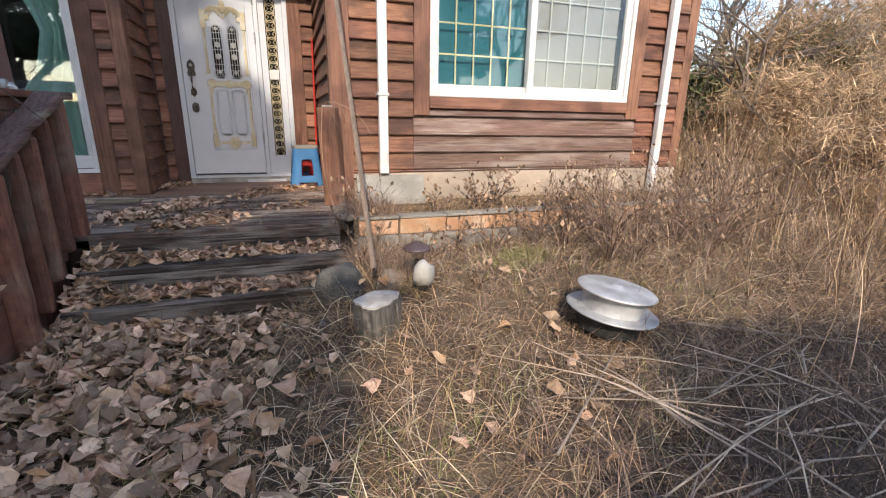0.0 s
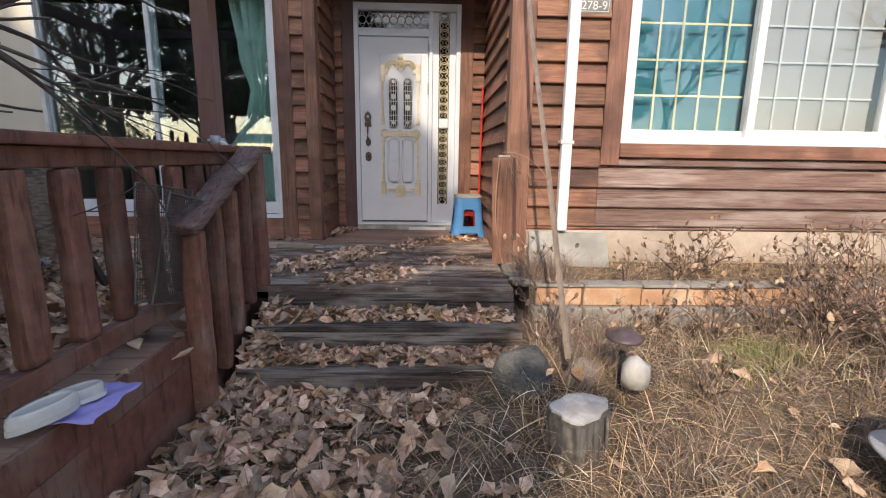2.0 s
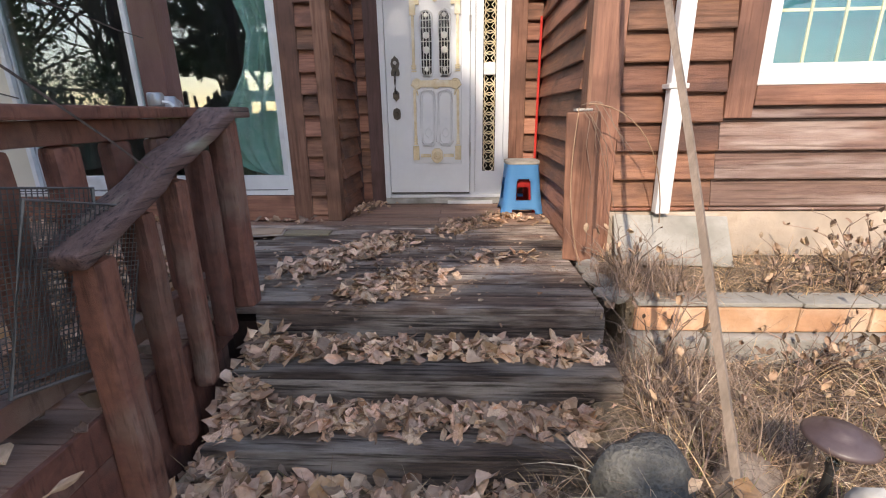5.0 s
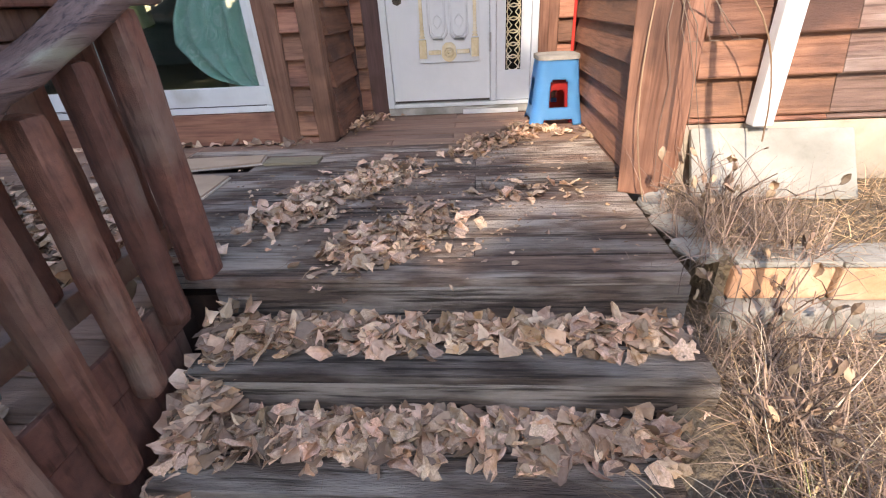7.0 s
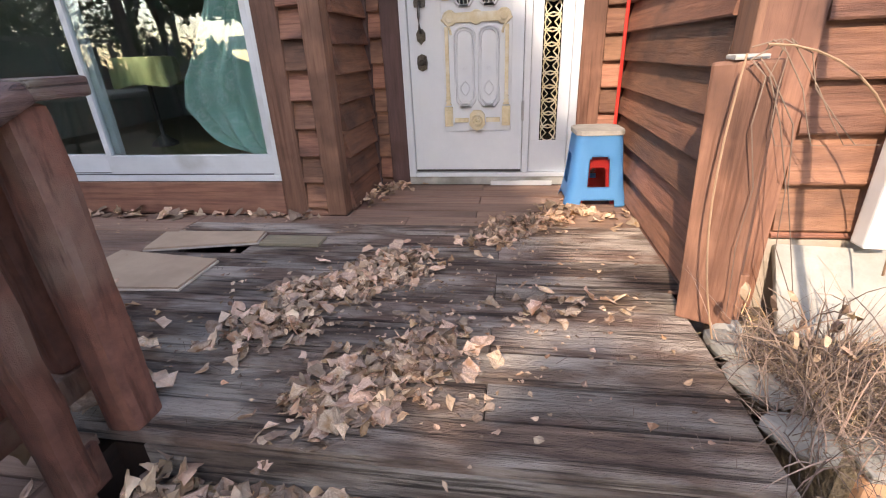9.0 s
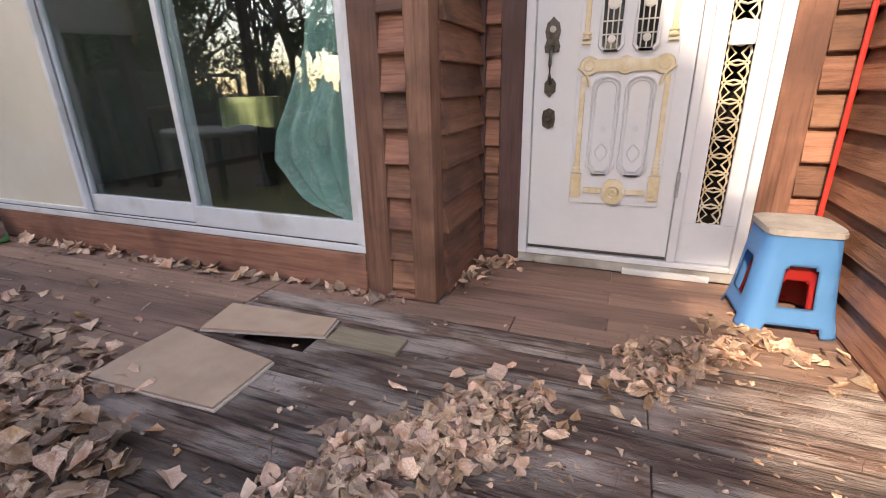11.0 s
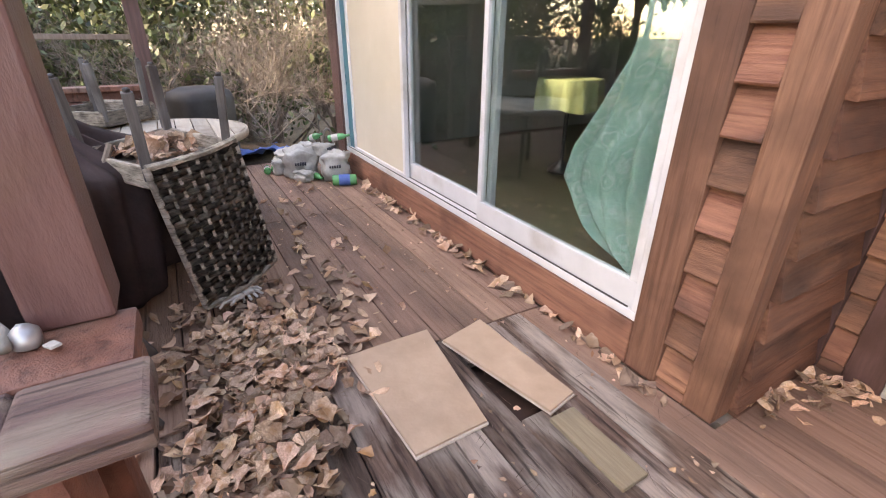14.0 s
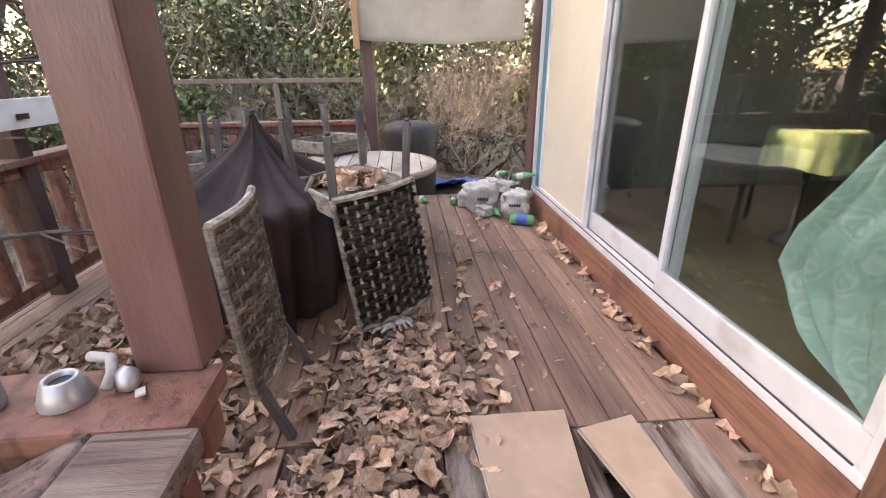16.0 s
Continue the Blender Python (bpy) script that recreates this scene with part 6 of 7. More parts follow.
# ---- bed edging ----
edging = thing("bed_edging", "row of orange clay blocks on pale stones", "edging")
rr = random.Random(8)
x = 0.5
while x < 4.4:
    w = rr.uniform(0.30, 0.40)
    part("clay_block", boxes((x, x + w - 0.012, 3.44 + rr.uniform(-0.012, 0.006), 3.55, -0.135, -0.012 + rr.uniform(-0.008, 0.004)), bevel=0.008), M["clay"], edging)
    part("coping", boxes((x, x + w - 0.006, 3.432 + rr.uniform(-0.01, 0.01), 3.56, -0.008, 0.012), bevel=0.004), M["slab"], edging)
    part("base_stone", boxes((x + rr.uniform(-0.03, 0.03), x + w - 0.02, 3.39 + rr.uniform(-0.015, 0.015), 3.53, -0.42, -0.14), bevel=0.014), M["slab"], edging)
    x += w
shard = thing("roof_shard", "black bent roofing shard lying on the bed edge", "scrap")
part("shard", beam((2.1, 3.42, 0.045), (2.28, 3.40, 0.075), 0.09, 0.012, 0.003), M["black"], shard)

# ---- yard things ----
stump = thing("tree_stump", "split grey tree stump standing in the straw", "stump", pose(0.41, 2.24, -0.42, 2, -3, 14))
out = [(0.13 * (1 + 0.16 * math.sin(3 * a + 1) + 0.05 * math.sin(11 * a)) * math.cos(a), 0.10 * (1 + 0.14 * math.sin(2 * a) + 0.05 * math.sin(9 * a)) * math.sin(a)) for a in np.linspace(0, 2 * math.pi, 30, endpoint=False)]
bm = prism(out, 0, 0.24)
bmesh.ops.bevel(bm, geom=[e for e in bm.edges if min(v.co.z for v in e.verts) > 0.2], offset=0.008, segments=2, affect="EDGES")
part("stump_body", bm, M["stump"], stump)
part("stump_top", prism([(0.93 * x, 0.93 * y) for x, y in out], 0.241, 0.252), M["stump_top"], stump, "pale weathered cut top")
for k in range(9):
    a = k * 0.7
    part("bark_strip", beam((0.12 * math.cos(a), 0.105 * math.sin(a), 0.02), (0.112 * math.cos(a), 0.10 * math.sin(a), 0.2 + 0.03 * math.sin(5 * k)), 0.035, 0.012, 0.004), M["stump"], stump)

lamp = thing("solar_lamp", "brown solar garden lamp on a black stake", "lamp", pose(0.72, 2.58, -0.21, 2, 0, 0) @ Matrix.Diagonal((0.81, 0.81, 0.81, 1)))
part("lamp_cap", lathe([(0.105, 0.245), (0.108, 0.252), (0.10, 0.262), (0.07, 0.278), (0.05, 0.286), (0.045, 0.296), (0, 0.298)], 28), M["lamp_brown"], lamp, smooth=True)
part("lamp_plate", lathe([(0, 0.245), (0.105, 0.244)], 28), M["lamp_brown"], lamp)
part("lamp_lens", lathe([(0.055, 0.244), (0.052, 0.20), (0.035, 0.165), (0.02, 0.16), (0, 0.16)], 20), M["lens"], lamp, "clear ribbed plastic lens", True)
part("stake", lathe([(0.018, 0.16), (0.02, 0.14), (0.014, 0.12), (0.014, -0.1), (0, -0.14)], 12), M["black"], lamp)
ob = part("round_stone", rock_mesh(0.068, 0.062, 0.10, 9), M["pale_stone"], None, smooth=True)
ob.matrix_basis = pose(0.725, 2.44, -0.14)
tagged(ob, label="smooth pale round stone behind the solar lamp", category="stone")
for k, (x, y, z, rx, ry, rz, mt, lb) in enumerate(((0.27, 2.65, -0.27, 0.15, 0.12, 0.18, "rock", "rounded dark grey rock at the foot of the steps"), (0.57, 2.66, -0.26, 0.12, 0.09, 0.09, "stick", "pale brown rock beside the leaning pole"), (0.14, 2.42, -0.40, 0.07, 0.05, 0.05, "rock", "small dark grey rock in the straw"))):
    ob = part("rock", rock_mesh(rx, ry, rz, k + 4, 3), M[mt], None, smooth=True)
    ob.matrix_basis = pose(x, y, z, 0, 0, k * 40)
    tagged(ob, label=lb, category="rock")
cover = thing("steel_spool", "dented dull steel flanged drum lying tilted in weeds", "drum", pose(1.69, 1.93, -0.285, 5, 6, 20) @ Matrix.Diagonal((0.9, 0.9, 0.9, 1)))
part("upper_flange", lathe([(0, 0.185), (0.03, 0.185), (0.04, 0.172), (0.14, 0.178), (0.17, 0.172), (0.235, 0.165), (0.245, 0.157), (0.238, 0.148), (0.19, 0.15)], 40), M["steel"], cover, smooth=True)
part("drum_body", lathe([(0.20, 0.152), (0.196, 0.14), (0.196, 0.04), (0.2, 0.03)], 40), M["steel"], cover, smooth=True)
part("lower_flange", lathe([(0.19, 0.036), (0.275, 0.030), (0.285, 0.022), (0.275, 0.014), (0, 0.014)], 40), M["steel"], cover, smooth=True)
part("drum_foot", lathe([(0.2, 0.012), (0.2, -0.1), (0, -0.1)], 24), M["black"], cover)

# ---- things on the railing and deck ----
def mesh_rack(m):
    root = thing("wire_rack", "bent wire mesh rack leaning on the railing", "rack", m, "wire racks on the railing")
    w, h = 0.36, 0.48
    part("rack_frame", frame_loop([(0, 0, 0), (w, 0, 0), (w, 0, h), (0, 0, h)], 0.006, None, 6), M["wire"], root)
    bm = bmesh.new()
    for k in range(1, 26):
        cube(bm, w * k / 26 - 0.001, w * k / 26 + 0.001, -0.001, 0.001, 0, h)
    for k in range(1, 34):
        cube(bm, 0, w, -0.0018, -0.0004, h * k / 34 - 0.001, h * k / 34 + 0.001)
    part("wire_mesh", bm, M["wire"], root)
    return root


rack = mesh_rack(pose(-1.39, 2.32, 0.235, 0, 9, 84))
copy_thing(rack, pose(-1.375, 2.40, 0.20, 6, 14, 86))
shoes = thing("shoe", "pale rubber shoe standing on the deck ledge", "shoe", pose(-1.372, 1.83, 0.03, 0, 0, 70) @ Matrix.Diagonal((0.78, 0.85, 0.9, 1)), "pair of pale shoes")
sole = [(0.125 * math.cos(a) * (1.0), 0.045 * math.sin(a) * (1 + 0.2 * math.cos(a))) for a in np.linspace(0, 2 * math.pi, 24, endpoint=False)]
part("sole", prism(sole, 0, 0.018), M["shoe"], shoes)
bm = bmesh.new()
rows = [[bm.verts.new((x * k, y * k, z)) for x, y in sole] for k, z in ((0.97, 0.0185), (0.98, 0.035), (0.93, 0.055), (0.84, 0.062), (0.78, 0.052), (0.76, 0.024))]
for a, b in zip(rows, rows[1:]):
    for i in range(24):
        bm.faces.new((a[i], a[(i + 1) % 24], b[(i + 1) % 24], b[i]))
part("upper", bm, M["shoe"], shoes, smooth=True)
copy_thing(shoes, pose(-1.362, 1.95, 0.022, 0, 0, 50) @ Matrix.Diagonal((0.78, 0.85, 0.9, 1)))
cloth = thing("lilac_cloth", "crumpled lilac cloth under the pale shoes", "cloth", pose(-1.345, 1.97, 0.003))
bm = bmesh.new()
bmesh.ops.create_grid(bm, x_segments=16, y_segments=16, size=0.13)
for v in bm.verts:
    v.co.z = 0.008 + 0.012 * noise.noise((v.co.x * 14, v.co.y * 14, 2))
    v.co.x *= 0.75 + 0.25 * noise.noise((v.co.y * 9, 3, 1))
bmesh.ops.solidify(bm, geom=bm.faces[:], thickness=0.002)
part("cloth", bm, M["lilac"], cloth, smooth=True)

cap_z = 0.881
dome = thing("camera_mount", "silver cone shaped camera mount lying on the rail", "mount", pose(-1.455, 3.345, cap_z, 0, 0, 0) @ Matrix.Diagonal((0.9, 0.9, 0.9, 1)))
cone = part("cone", lathe([(0.040, 0.0), (0.039, 0.010), (0.027, 0.042), (0.023, 0.045), (0.019, 0.042), (0.019, 0.01)], 26), M["alu"], dome, smooth=True)
part("socket", lathe([(0.019, 0.034), (0, 0.032)], 20), M["black"], cone)
elbow = thing("pipe_elbow", "grey plastic pipe elbow lying on the rail", "fitting", pose(-1.50, 3.385, cap_z + 0.012))
part("elbow", tube([(-0.03, -0.045, 0.012), (-0.01, 0.0, 0.02), (0.02, 0.018, 0.014), (0.045, 0.02, 0.002)], 0.009, 10), M["sill"], elbow, smooth=True)
globe = thing("broken_globe", "small cracked silver globe on the rail", "globe", pose(-1.475, 3.425, cap_z))
part("globe", rock_mesh(0.018, 0.018, 0.021, 2), M["alu"], globe, smooth=True)
globe.children[0].matrix_basis = pose(0, 0, 0.014)
flake = thing("paint_flake", "curled pale flake lying on the rail", "flake", pose(-1.45, 3.455, cap_z + 0.001, 0, 0, 30))
part("flake", beam((-0.014, 0, 0.004), (0.014, 0, 0.010), 0.014, 0.004, 0.001), M["sill"], flake)
can = thing("small_can", "small silver can standing on the railing", "can", pose(-1.44, 3.24, cap_z, 0, 0, 0))
part("can", lathe([(0, 0.0), (0.026, 0.0), (0.028, 0.006), (0.028, 0.045), (0.024, 0.05), (0, 0.048)], 18), M["alu"], can, smooth=True)
part("tie", tube([(0, 0.0, 0.02), (0.05, 0.0, 0.012), (0.06, 0.005, 0.0)], 0.008, 6), M["pvc"], can)


def tile(name, label, corners, m_key="tile_board"):
    root = thing(name, label, "board")
    cx, cy = sum(c[0] for c in corners) / 4, sum(c[1] for c in corners) / 4
    part("tile", prism([(x, y) for x, y in corners], 0.012, 0.022), M[m_key], root)
    grown = [(cx + (x - cx) * 1.025, cy + (y - cy) * 1.025) for x, y in corners]
    part("backing", prism(grown, 0.003, 0.0118), M["tile_edge"], root, "pale crumbling backing edge")
    return root


tile("loose_board", "square tan board lying loose on the deck", ((-2.30, 4.09), (-1.70, 4.12), (-1.705, 4.41), (-2.30, 4.485)))
tile("loose_board", "narrow tan board lying over a rotten gap", ((-2.19, 4.51), (-1.625, 4.64), (-1.655, 4.785), (-2.245, 4.75)))


# woven chairs lying upside down
def weave(root, path, z0, z1, band=0.034, pitch=0.05, amp=0.010, lean=0.0):
    """Bands woven round stakes along a plan line, from z0 to z1; each band and stake a part."""
    pts = [Vector((x, y, 0)) for x, y in path]
    acc = [0.0]
    for a, b in zip(pts, pts[1:]):
        acc.append(acc[-1] + (b - a).length)

    def spot(s):
        s = min(max(s, 0), acc[-1] - 1e-6)
        i = max(k for k in range(len(acc) - 1) if acc[k] <= s)
        f = (s - acc[i]) / (acc[i + 1] - acc[i])
        d = (pts[i + 1] - pts[i]).normalized()
        return pts[i].lerp(pts[i + 1], f), Vector((d.y, -d.x, 0))

    n = int(acc[-1] / pitch)
    for r in range(int((z1 - z0) / band)):
        za, zb = z0 + band * r, z0 + band * (r + 1) - 0.001
        bm, prev = bmesh.new(), None
        for k in range(2 * n + 1):
            p, o = spot(acc[-1] * k / (2 * n))
            off = amp * (1 if ((k // 2) + r) % 2 == 0 else -0.3) * (1 if k % 2 == 0 else 0)
            q = [bm.verts.new(p + o * (off + g) + Vector((lean * (z1 - h), 0, h))) for g, h in ((0.003, za), (0.008, za * 0.7 + zb * 0.3), (0.008, za * 0.3 + zb * 0.7), (0.003, zb))]
            if prev:
                for i in range(3):
                    bm.faces.new((prev[i], q[i], q[i + 1], prev[i + 1]))
            prev = q
        bmesh.ops.solidify(bm, geom=bm.faces[:], thickness=0.003)
        part("woven_band", bm, M["wicker_band"], root)
    for k in range(n + 1):
        p, o = spot(acc[-1] * k / n)
        part("stake", beam((p.x + lean * (z1 - z0), p.y, z0), (p.x, p.y, z1), 0.022, 0.012, 0.003), M["wicker_band"], root)


def wicker_chair(label, full):
    """A dining chair on its head: the gently curved back hangs down, the legs stand up."""
    root = thing("wicker_chair", label, "chair", None, "wicker chairs round the table")
    lean = 0.24 if full else 0.06
    path = [(0.19 - 0.55 * y * y, y) for y in np.linspace(-0.25, 0.25, 11)]
    weave(root, path, 0.0, 0.66, 0.030, 0.056, 0.010, lean)
    part("back_lining", prism([(x - 0.012, y) for x, y in path] + [(x - 0.022, y) for x, y in path[::-1]], 0.0, 0.66, None, Matrix(((1, 0, -lean, lean * 0.66), (0, 1, 0, 0), (0, 0, 1, 0), (0, 0, 0, 1)))), M["wicker_band"], root)
    part("rim", tube([(x + lean * 0.66, y, -0.004) for x, y in path], 0.017, 7), M["wicker_band"], root)
    part("rim", tube([(x, y, 0.665) for x, y in path], 0.017, 7), M["wicker_band"], root)
    for k in (0, -1):
        x, y = path[k]
        part("rim", tube([(x + lean * 0.66, y, -0.004), (x + lean * 0.3, y, 0.34), (x, y, 0.665)], 0.016, 7), M["wicker_band"], root)
    if full:
        part("seat", boxes((-0.26, 0.14, -0.235, 0.235, 0.575, 0.60), bevel=0.01), M["wicker_band"], root)
        for sy in (-0.235, 0.235):
            part("seat_skirt", beam((-0.26, sy, 0.615), (0.14, sy, 0.615), 0.022, 0.10, 0.008), M["wicker_band"], root)
        part("seat_skirt", beam((-0.265, -0.235, 0.615), (-0.265, 0.235, 0.615), 0.022, 0.10, 0.008), M["wicker_band"], root)
        for sx, sy in ((0.13, 0.225), (0.13, -0.225), (-0.25, 0.225), (-0.25, -0.225)):
            leg = part("leg", beam((sx, sy, 0.60), (sx * 1.1, sy * 1.04, 0.97), 0.042, 0.036, 0.006), M["chair_leg"], root)
            part("foot", lathe([(0.014, 0.0), (0.014, 0.012), (0.008, 0.017), (0, 0.017)], 10, None, Matrix.Translation((sx * 1.1, sy * 1.04, 0.969))), M["dark_metal"], leg)
    else:
        for sy in (-0.22, 0.22):
            part("leg", beam((0.2, sy, 0.03), (0.3, sy * 1.1, -0.215), 0.034, 0.034, 0.005), M["chair_leg"], root)
    return root


chair = wicker_chair("grey brown wicker chair turned upside down, legs up", True)
chair.matrix_basis = pose(-3.30, 3.60, 0.13, 3, 5, 40)
tipped = wicker_chair("grey brown wicker chair tipped against the canvas cover", False)
tipped.matrix_basis = pose(-2.50, 3.08, 0.22, 0, 0, 92)
copy_thing(chair, pose(-4.15, 2.55, 0.13, 0, 0, 200))
copy_thing(chair, pose(-4.95, 3.25, 0.13, 0, 0, 140))
copy_thing(chair, pose(-3.55, 2.5, 0.13, 0, 0, -60))
leaf_pile("brown leaves heaped in the upturned wicker chair", [(-3.36 + 0.2 * math.cos(a) * q, 3.56 + 0.2 * math.sin(a) * q, 0.75 + 0.05 * (1 - q)) for a, q in zip(np.linspace(0, 70, 80), np.random.default_rng(3).uniform(0.1, 1, 80))], 31, (0.06, 0.12), 0.6)

table = thing("round_table", "round slatted garden table on dark legs", "table", pose(-4.36, 3.55, 0.0))
R = 0.55
for k in range(10):
    y0 = -R + 2 * R * k / 10 + 0.004
    y1 = -R + 2 * R * (k + 1) / 10 - 0.004
    ym = max(abs(y0), abs(y1)) if y0 * y1 > 0 else max(abs(y0), abs(y1))
    a0, a1 = math.sqrt(max(0.0, R * R - y0 * y0)) + 0.002, math.sqrt(max(0.0, R * R - y1 * y1)) + 0.002
    part("slat", prism([(-a0, y0), (a0, y0), (a1, y1), (-a1, y1)], 0.655, 0.675), M["table_slat"], table)
part("table_rim", lathe([(R - 0.03, 0.63), (R + 0.012, 0.63), (R + 0.016, 0.655), (R + 0.012, 0.676), (R - 0.002, 0.678), (R - 0.006, 0.65)], 48), M["table_slat"], table, smooth=True)
for a in (0.785, 2.356, 3.927, 5.498):
    part("leg", beam((0.36 * math.cos(a), 0.36 * math.sin(a), 0.63), (0.40 * math.cos(a), 0.40 * math.sin(a), 0.002), 0.035, 0.035), M["dark_metal"], table)
part("crossbar", beam((-0.36, 0, 0.61), (0.36, 0, 0.61), 0.03, 0.03), M["dark_metal"], table)


# canvas cover hung over a closed parasol
def canvas_cover():
    root = thing("canvas_cover", "dark brown canvas draped over a closed parasol", "cover", pose(-3.32, 3.10, 0.0))
    bm = bmesh.new()
    cols, rows = 96, 34
    grid = []
    for j in range(rows + 1):
        s = j / rows
        row = []
        for i in range(cols):
            a = 2 * math.pi * i / cols
            fold = 0.55 * math.sin(7 * a + 1.3 * math.sin(2 * a)) + 0.35 * math.sin(11 * a + 0.9 + 2 * s) + 0.25 * math.sin(19 * a) + 0.4 * noise.noise((2.2 * math.cos(a), 2.2 * math.sin(a), 1.5 * s))
            wide = 0.52 + 0.10 * math.cos(a + 2.2) + 0.10 * math.cos(2 * a + 0.4)
            if s < 0.5:
                q = s / 0.5
                r = 0.012 + wide * (0.22 * q + 0.78 * q ** 1.7)
                z = 1.14 - 0.42 * q ** 0.85
            else:
                q = (s - 0.5) / 0.5
                r = wide * (1 - 0.16 * q)
                z = 0.72 - (0.62 + 0.08 * math.sin(3 * a + 0.5)) * q
            r *= 1 + (0.18 + 0.26 * min(1.0, s * 1.5)) * fold
            row.append(bm.verts.new((r * math.cos(a), r * math.sin(a), max(0.03, z + 0.012 * noise.noise((3 * a, 5 * s, 0))))))
        grid.append(row)
    for a, b in zip(grid, grid[1:]):
        for i in range(cols):
            bm.faces.new((a[i], a[(i + 1) % cols], b[(i + 1) % cols], b[i]))
    bmesh.ops.solidify(bm, geom=bm.faces[:], thickness=0.004)
    part("canvas", bm, M["brown_cloth"], root, smooth=True)
    part("parasol_tip", tube([(0, 0, 0.02), (0, 0, 1.155)], 0.014, 8), M["dark_metal"], root)
    part("tie_rope", tube([(0.15 + 0.01 * k, 0.30 - 0.015 * k, 0.84 - 0.03 * k) for k in range(6)], 0.014, 7), M["stick"], root)
    return root


canvas_cover()

def work_glove(m):
    root = thing("work_glove", "limp white cotton work glove lying on leaves", "glove", m, "pair of white work gloves")
    palm = part("palm", rock_mesh(0.055, 0.045, 0.018, 6, 2), M["glove"], root, smooth=True)
    palm.matrix_basis = pose(0, 0, 0.012)
    for k in range(4):
        y = -0.033 + 0.022 * k
        part("finger", tube([(0.04, y, 0.014), (0.075, y * 1.25, 0.02), (0.115 - 0.006 * abs(k - 1), y * 1.6, 0.008)], 0.0095, 7, None, 0.007), M["glove"], root, smooth=True)
    part("thumb", tube([(0.0, 0.035, 0.012), (0.03, 0.06, 0.016), (0.055, 0.07, 0.008)], 0.010, 7, None, 0.007), M["glove"], root, smooth=True)
    part("cuff", lathe([(0.03, 0.0), (0.034, 0.02), (0.036, 0.05)], 14, None, Matrix.Translation((-0.04, 0, 0.014)) @ Euler((0, -math.pi / 2, 0)).to_matrix().to_4x4() @ Matrix.Diagonal((0.42, 1, 1, 1))), M["glove"], root, smooth=True)
    return root


glove = work_glove(pose(-3.06, 3.79, 0.035, 0, 0, 20))
copy_thing(glove, pose(-2.98, 3.74, 0.05, 8, 0, -70))

# rubbish at the far end of the deck
def bottle(m, label, cut=False):
    root = thing("bottle", label, "bottle", m, "empty green bottles")
    body = part("glass_body", lathe([(0, 0.0), (0.03, 0.0), (0.033, 0.006), (0.033, 0.12), (0.026, 0.15), (0.013, 0.175), (0.012, 0.205), (0.014, 0.207), (0.014, 0.215), (0, 0.215)], 18), M["bottle_green"], root, smooth=True)
    part("bottle_label", lathe([(0.0338, 0.035), (0.0338, 0.1)], 18), M["bag"], body)
    return root


bt = bottle(pose(-5.66, 4.02, 0.035, 0, 90, 20), "empty green bottle lying on the deck")
for x, y, z, rx, ry, rz in ((-5.42, 4.36, 0.035, 0, 90, 170), (-5.30, 4.62, 0.035, 0, 90, 40), (-5.0, 4.80, 0.035, 0, 90, 100), (-5.12, 4.72, 0.04, 0, 90, 10), (-4.92, 4.86, 0.035, 0, 90, 75), (-5.35, 4.8, 0.33, 0, 70, 20), (-5.22, 4.95, 0.34, 0, 80, 60), (-5.5, 4.42, 0.035, 0, 90, 60)):
    copy_thing(bt, pose(x, y, z, rx, ry, rz))


def sack(m, w, d, h, seed, label, text_bar):
    root = thing("sack", label, "sack", m, "sacks of rubbish")
    bm = bmesh.new()
    bmesh.ops.create_cube(bm, size=1.0)
    bmesh.ops.subdivide_edges(bm, edges=bm.edges[:], cuts=7, use_grid_fill=True)
    for v in bm.verts:
        p = v.co.copy()
        k = 1 - 0.12 * (abs(p.x) * 2) ** 4 * (abs(p.y) * 2) ** 4
        nn = noise.noise_vector(p * 2.6 + Vector((seed, 0, 0))) * 0.2 + noise.noise_vector(p * 7 + Vector((0, seed, 0))) * 0.08
        v.co = Vector(((p.x * k + nn.x) * w, (p.y * k + nn.y) * d, (p.z + 0.5) * h * (1 - 0.1 * (abs(p.x) + abs(p.y))) + nn.z * h * (0.3 if p.z < -0.4 else 1)))
        v.co.z = max(0.0, v.co.z)
    body = part("sack_body", bm, M["bag"], root, smooth=True)
    bm = bmesh.new()
    for k in range(5):
        cube(bm, w / 2 - 0.02, w / 2 + 0.03, -0.05 + 0.022 * k, -0.035 + 0.022 * k, h * 0.52, h * 0.52 + 0.022)
    part("print", bm, M["label_dark"], body)
    return root


sack(pose(-5.22, 4.66, 0.003, 0, 0, -18), 0.26, 0.30, 0.27, 1, "white printed plastic sack full of bottles", True)
sack(pose(-4.98, 4.93, 0.003, 0, 0, -22), 0.24, 0.24, 0.26, 4, "white plastic sack with dark lettering", True)
sack(pose(-5.52, 4.62, 0.003, 0, 0, 14), 0.3, 0.26, 0.2, 7, "crumpled white plastic sack on the deck", False)
pack = thing("bottle_pack", "net wrapped green drink pack lying on the deck", "pack", pose(-4.72, 4.92, 0.052, 0, 90, 70))
pack_body = part("pack_body", lathe([(0, -0.11), (0.045, -0.11), (0.05, -0.09), (0.05, 0.09), (0.045, 0.11), (0, 0.11)], 20), M["bottle_green"], pack, smooth=True)
part("pack_band", lathe([(0.0515, -0.05), (0.0525, -0.04), (0.0525, 0.04), (0.0515, 0.05)], 20), M["tarp"], pack_body)
blue_tarp = thing("blue_tarp", "crumpled blue tarpaulin on the soil past the deck", "tarp", pose(-6.75, 4.32, -0.02, 0, -8, 0))
bm = bmesh.new()
bmesh.ops.create_grid(bm, x_segments=40, y_segments=40, size=0.5)
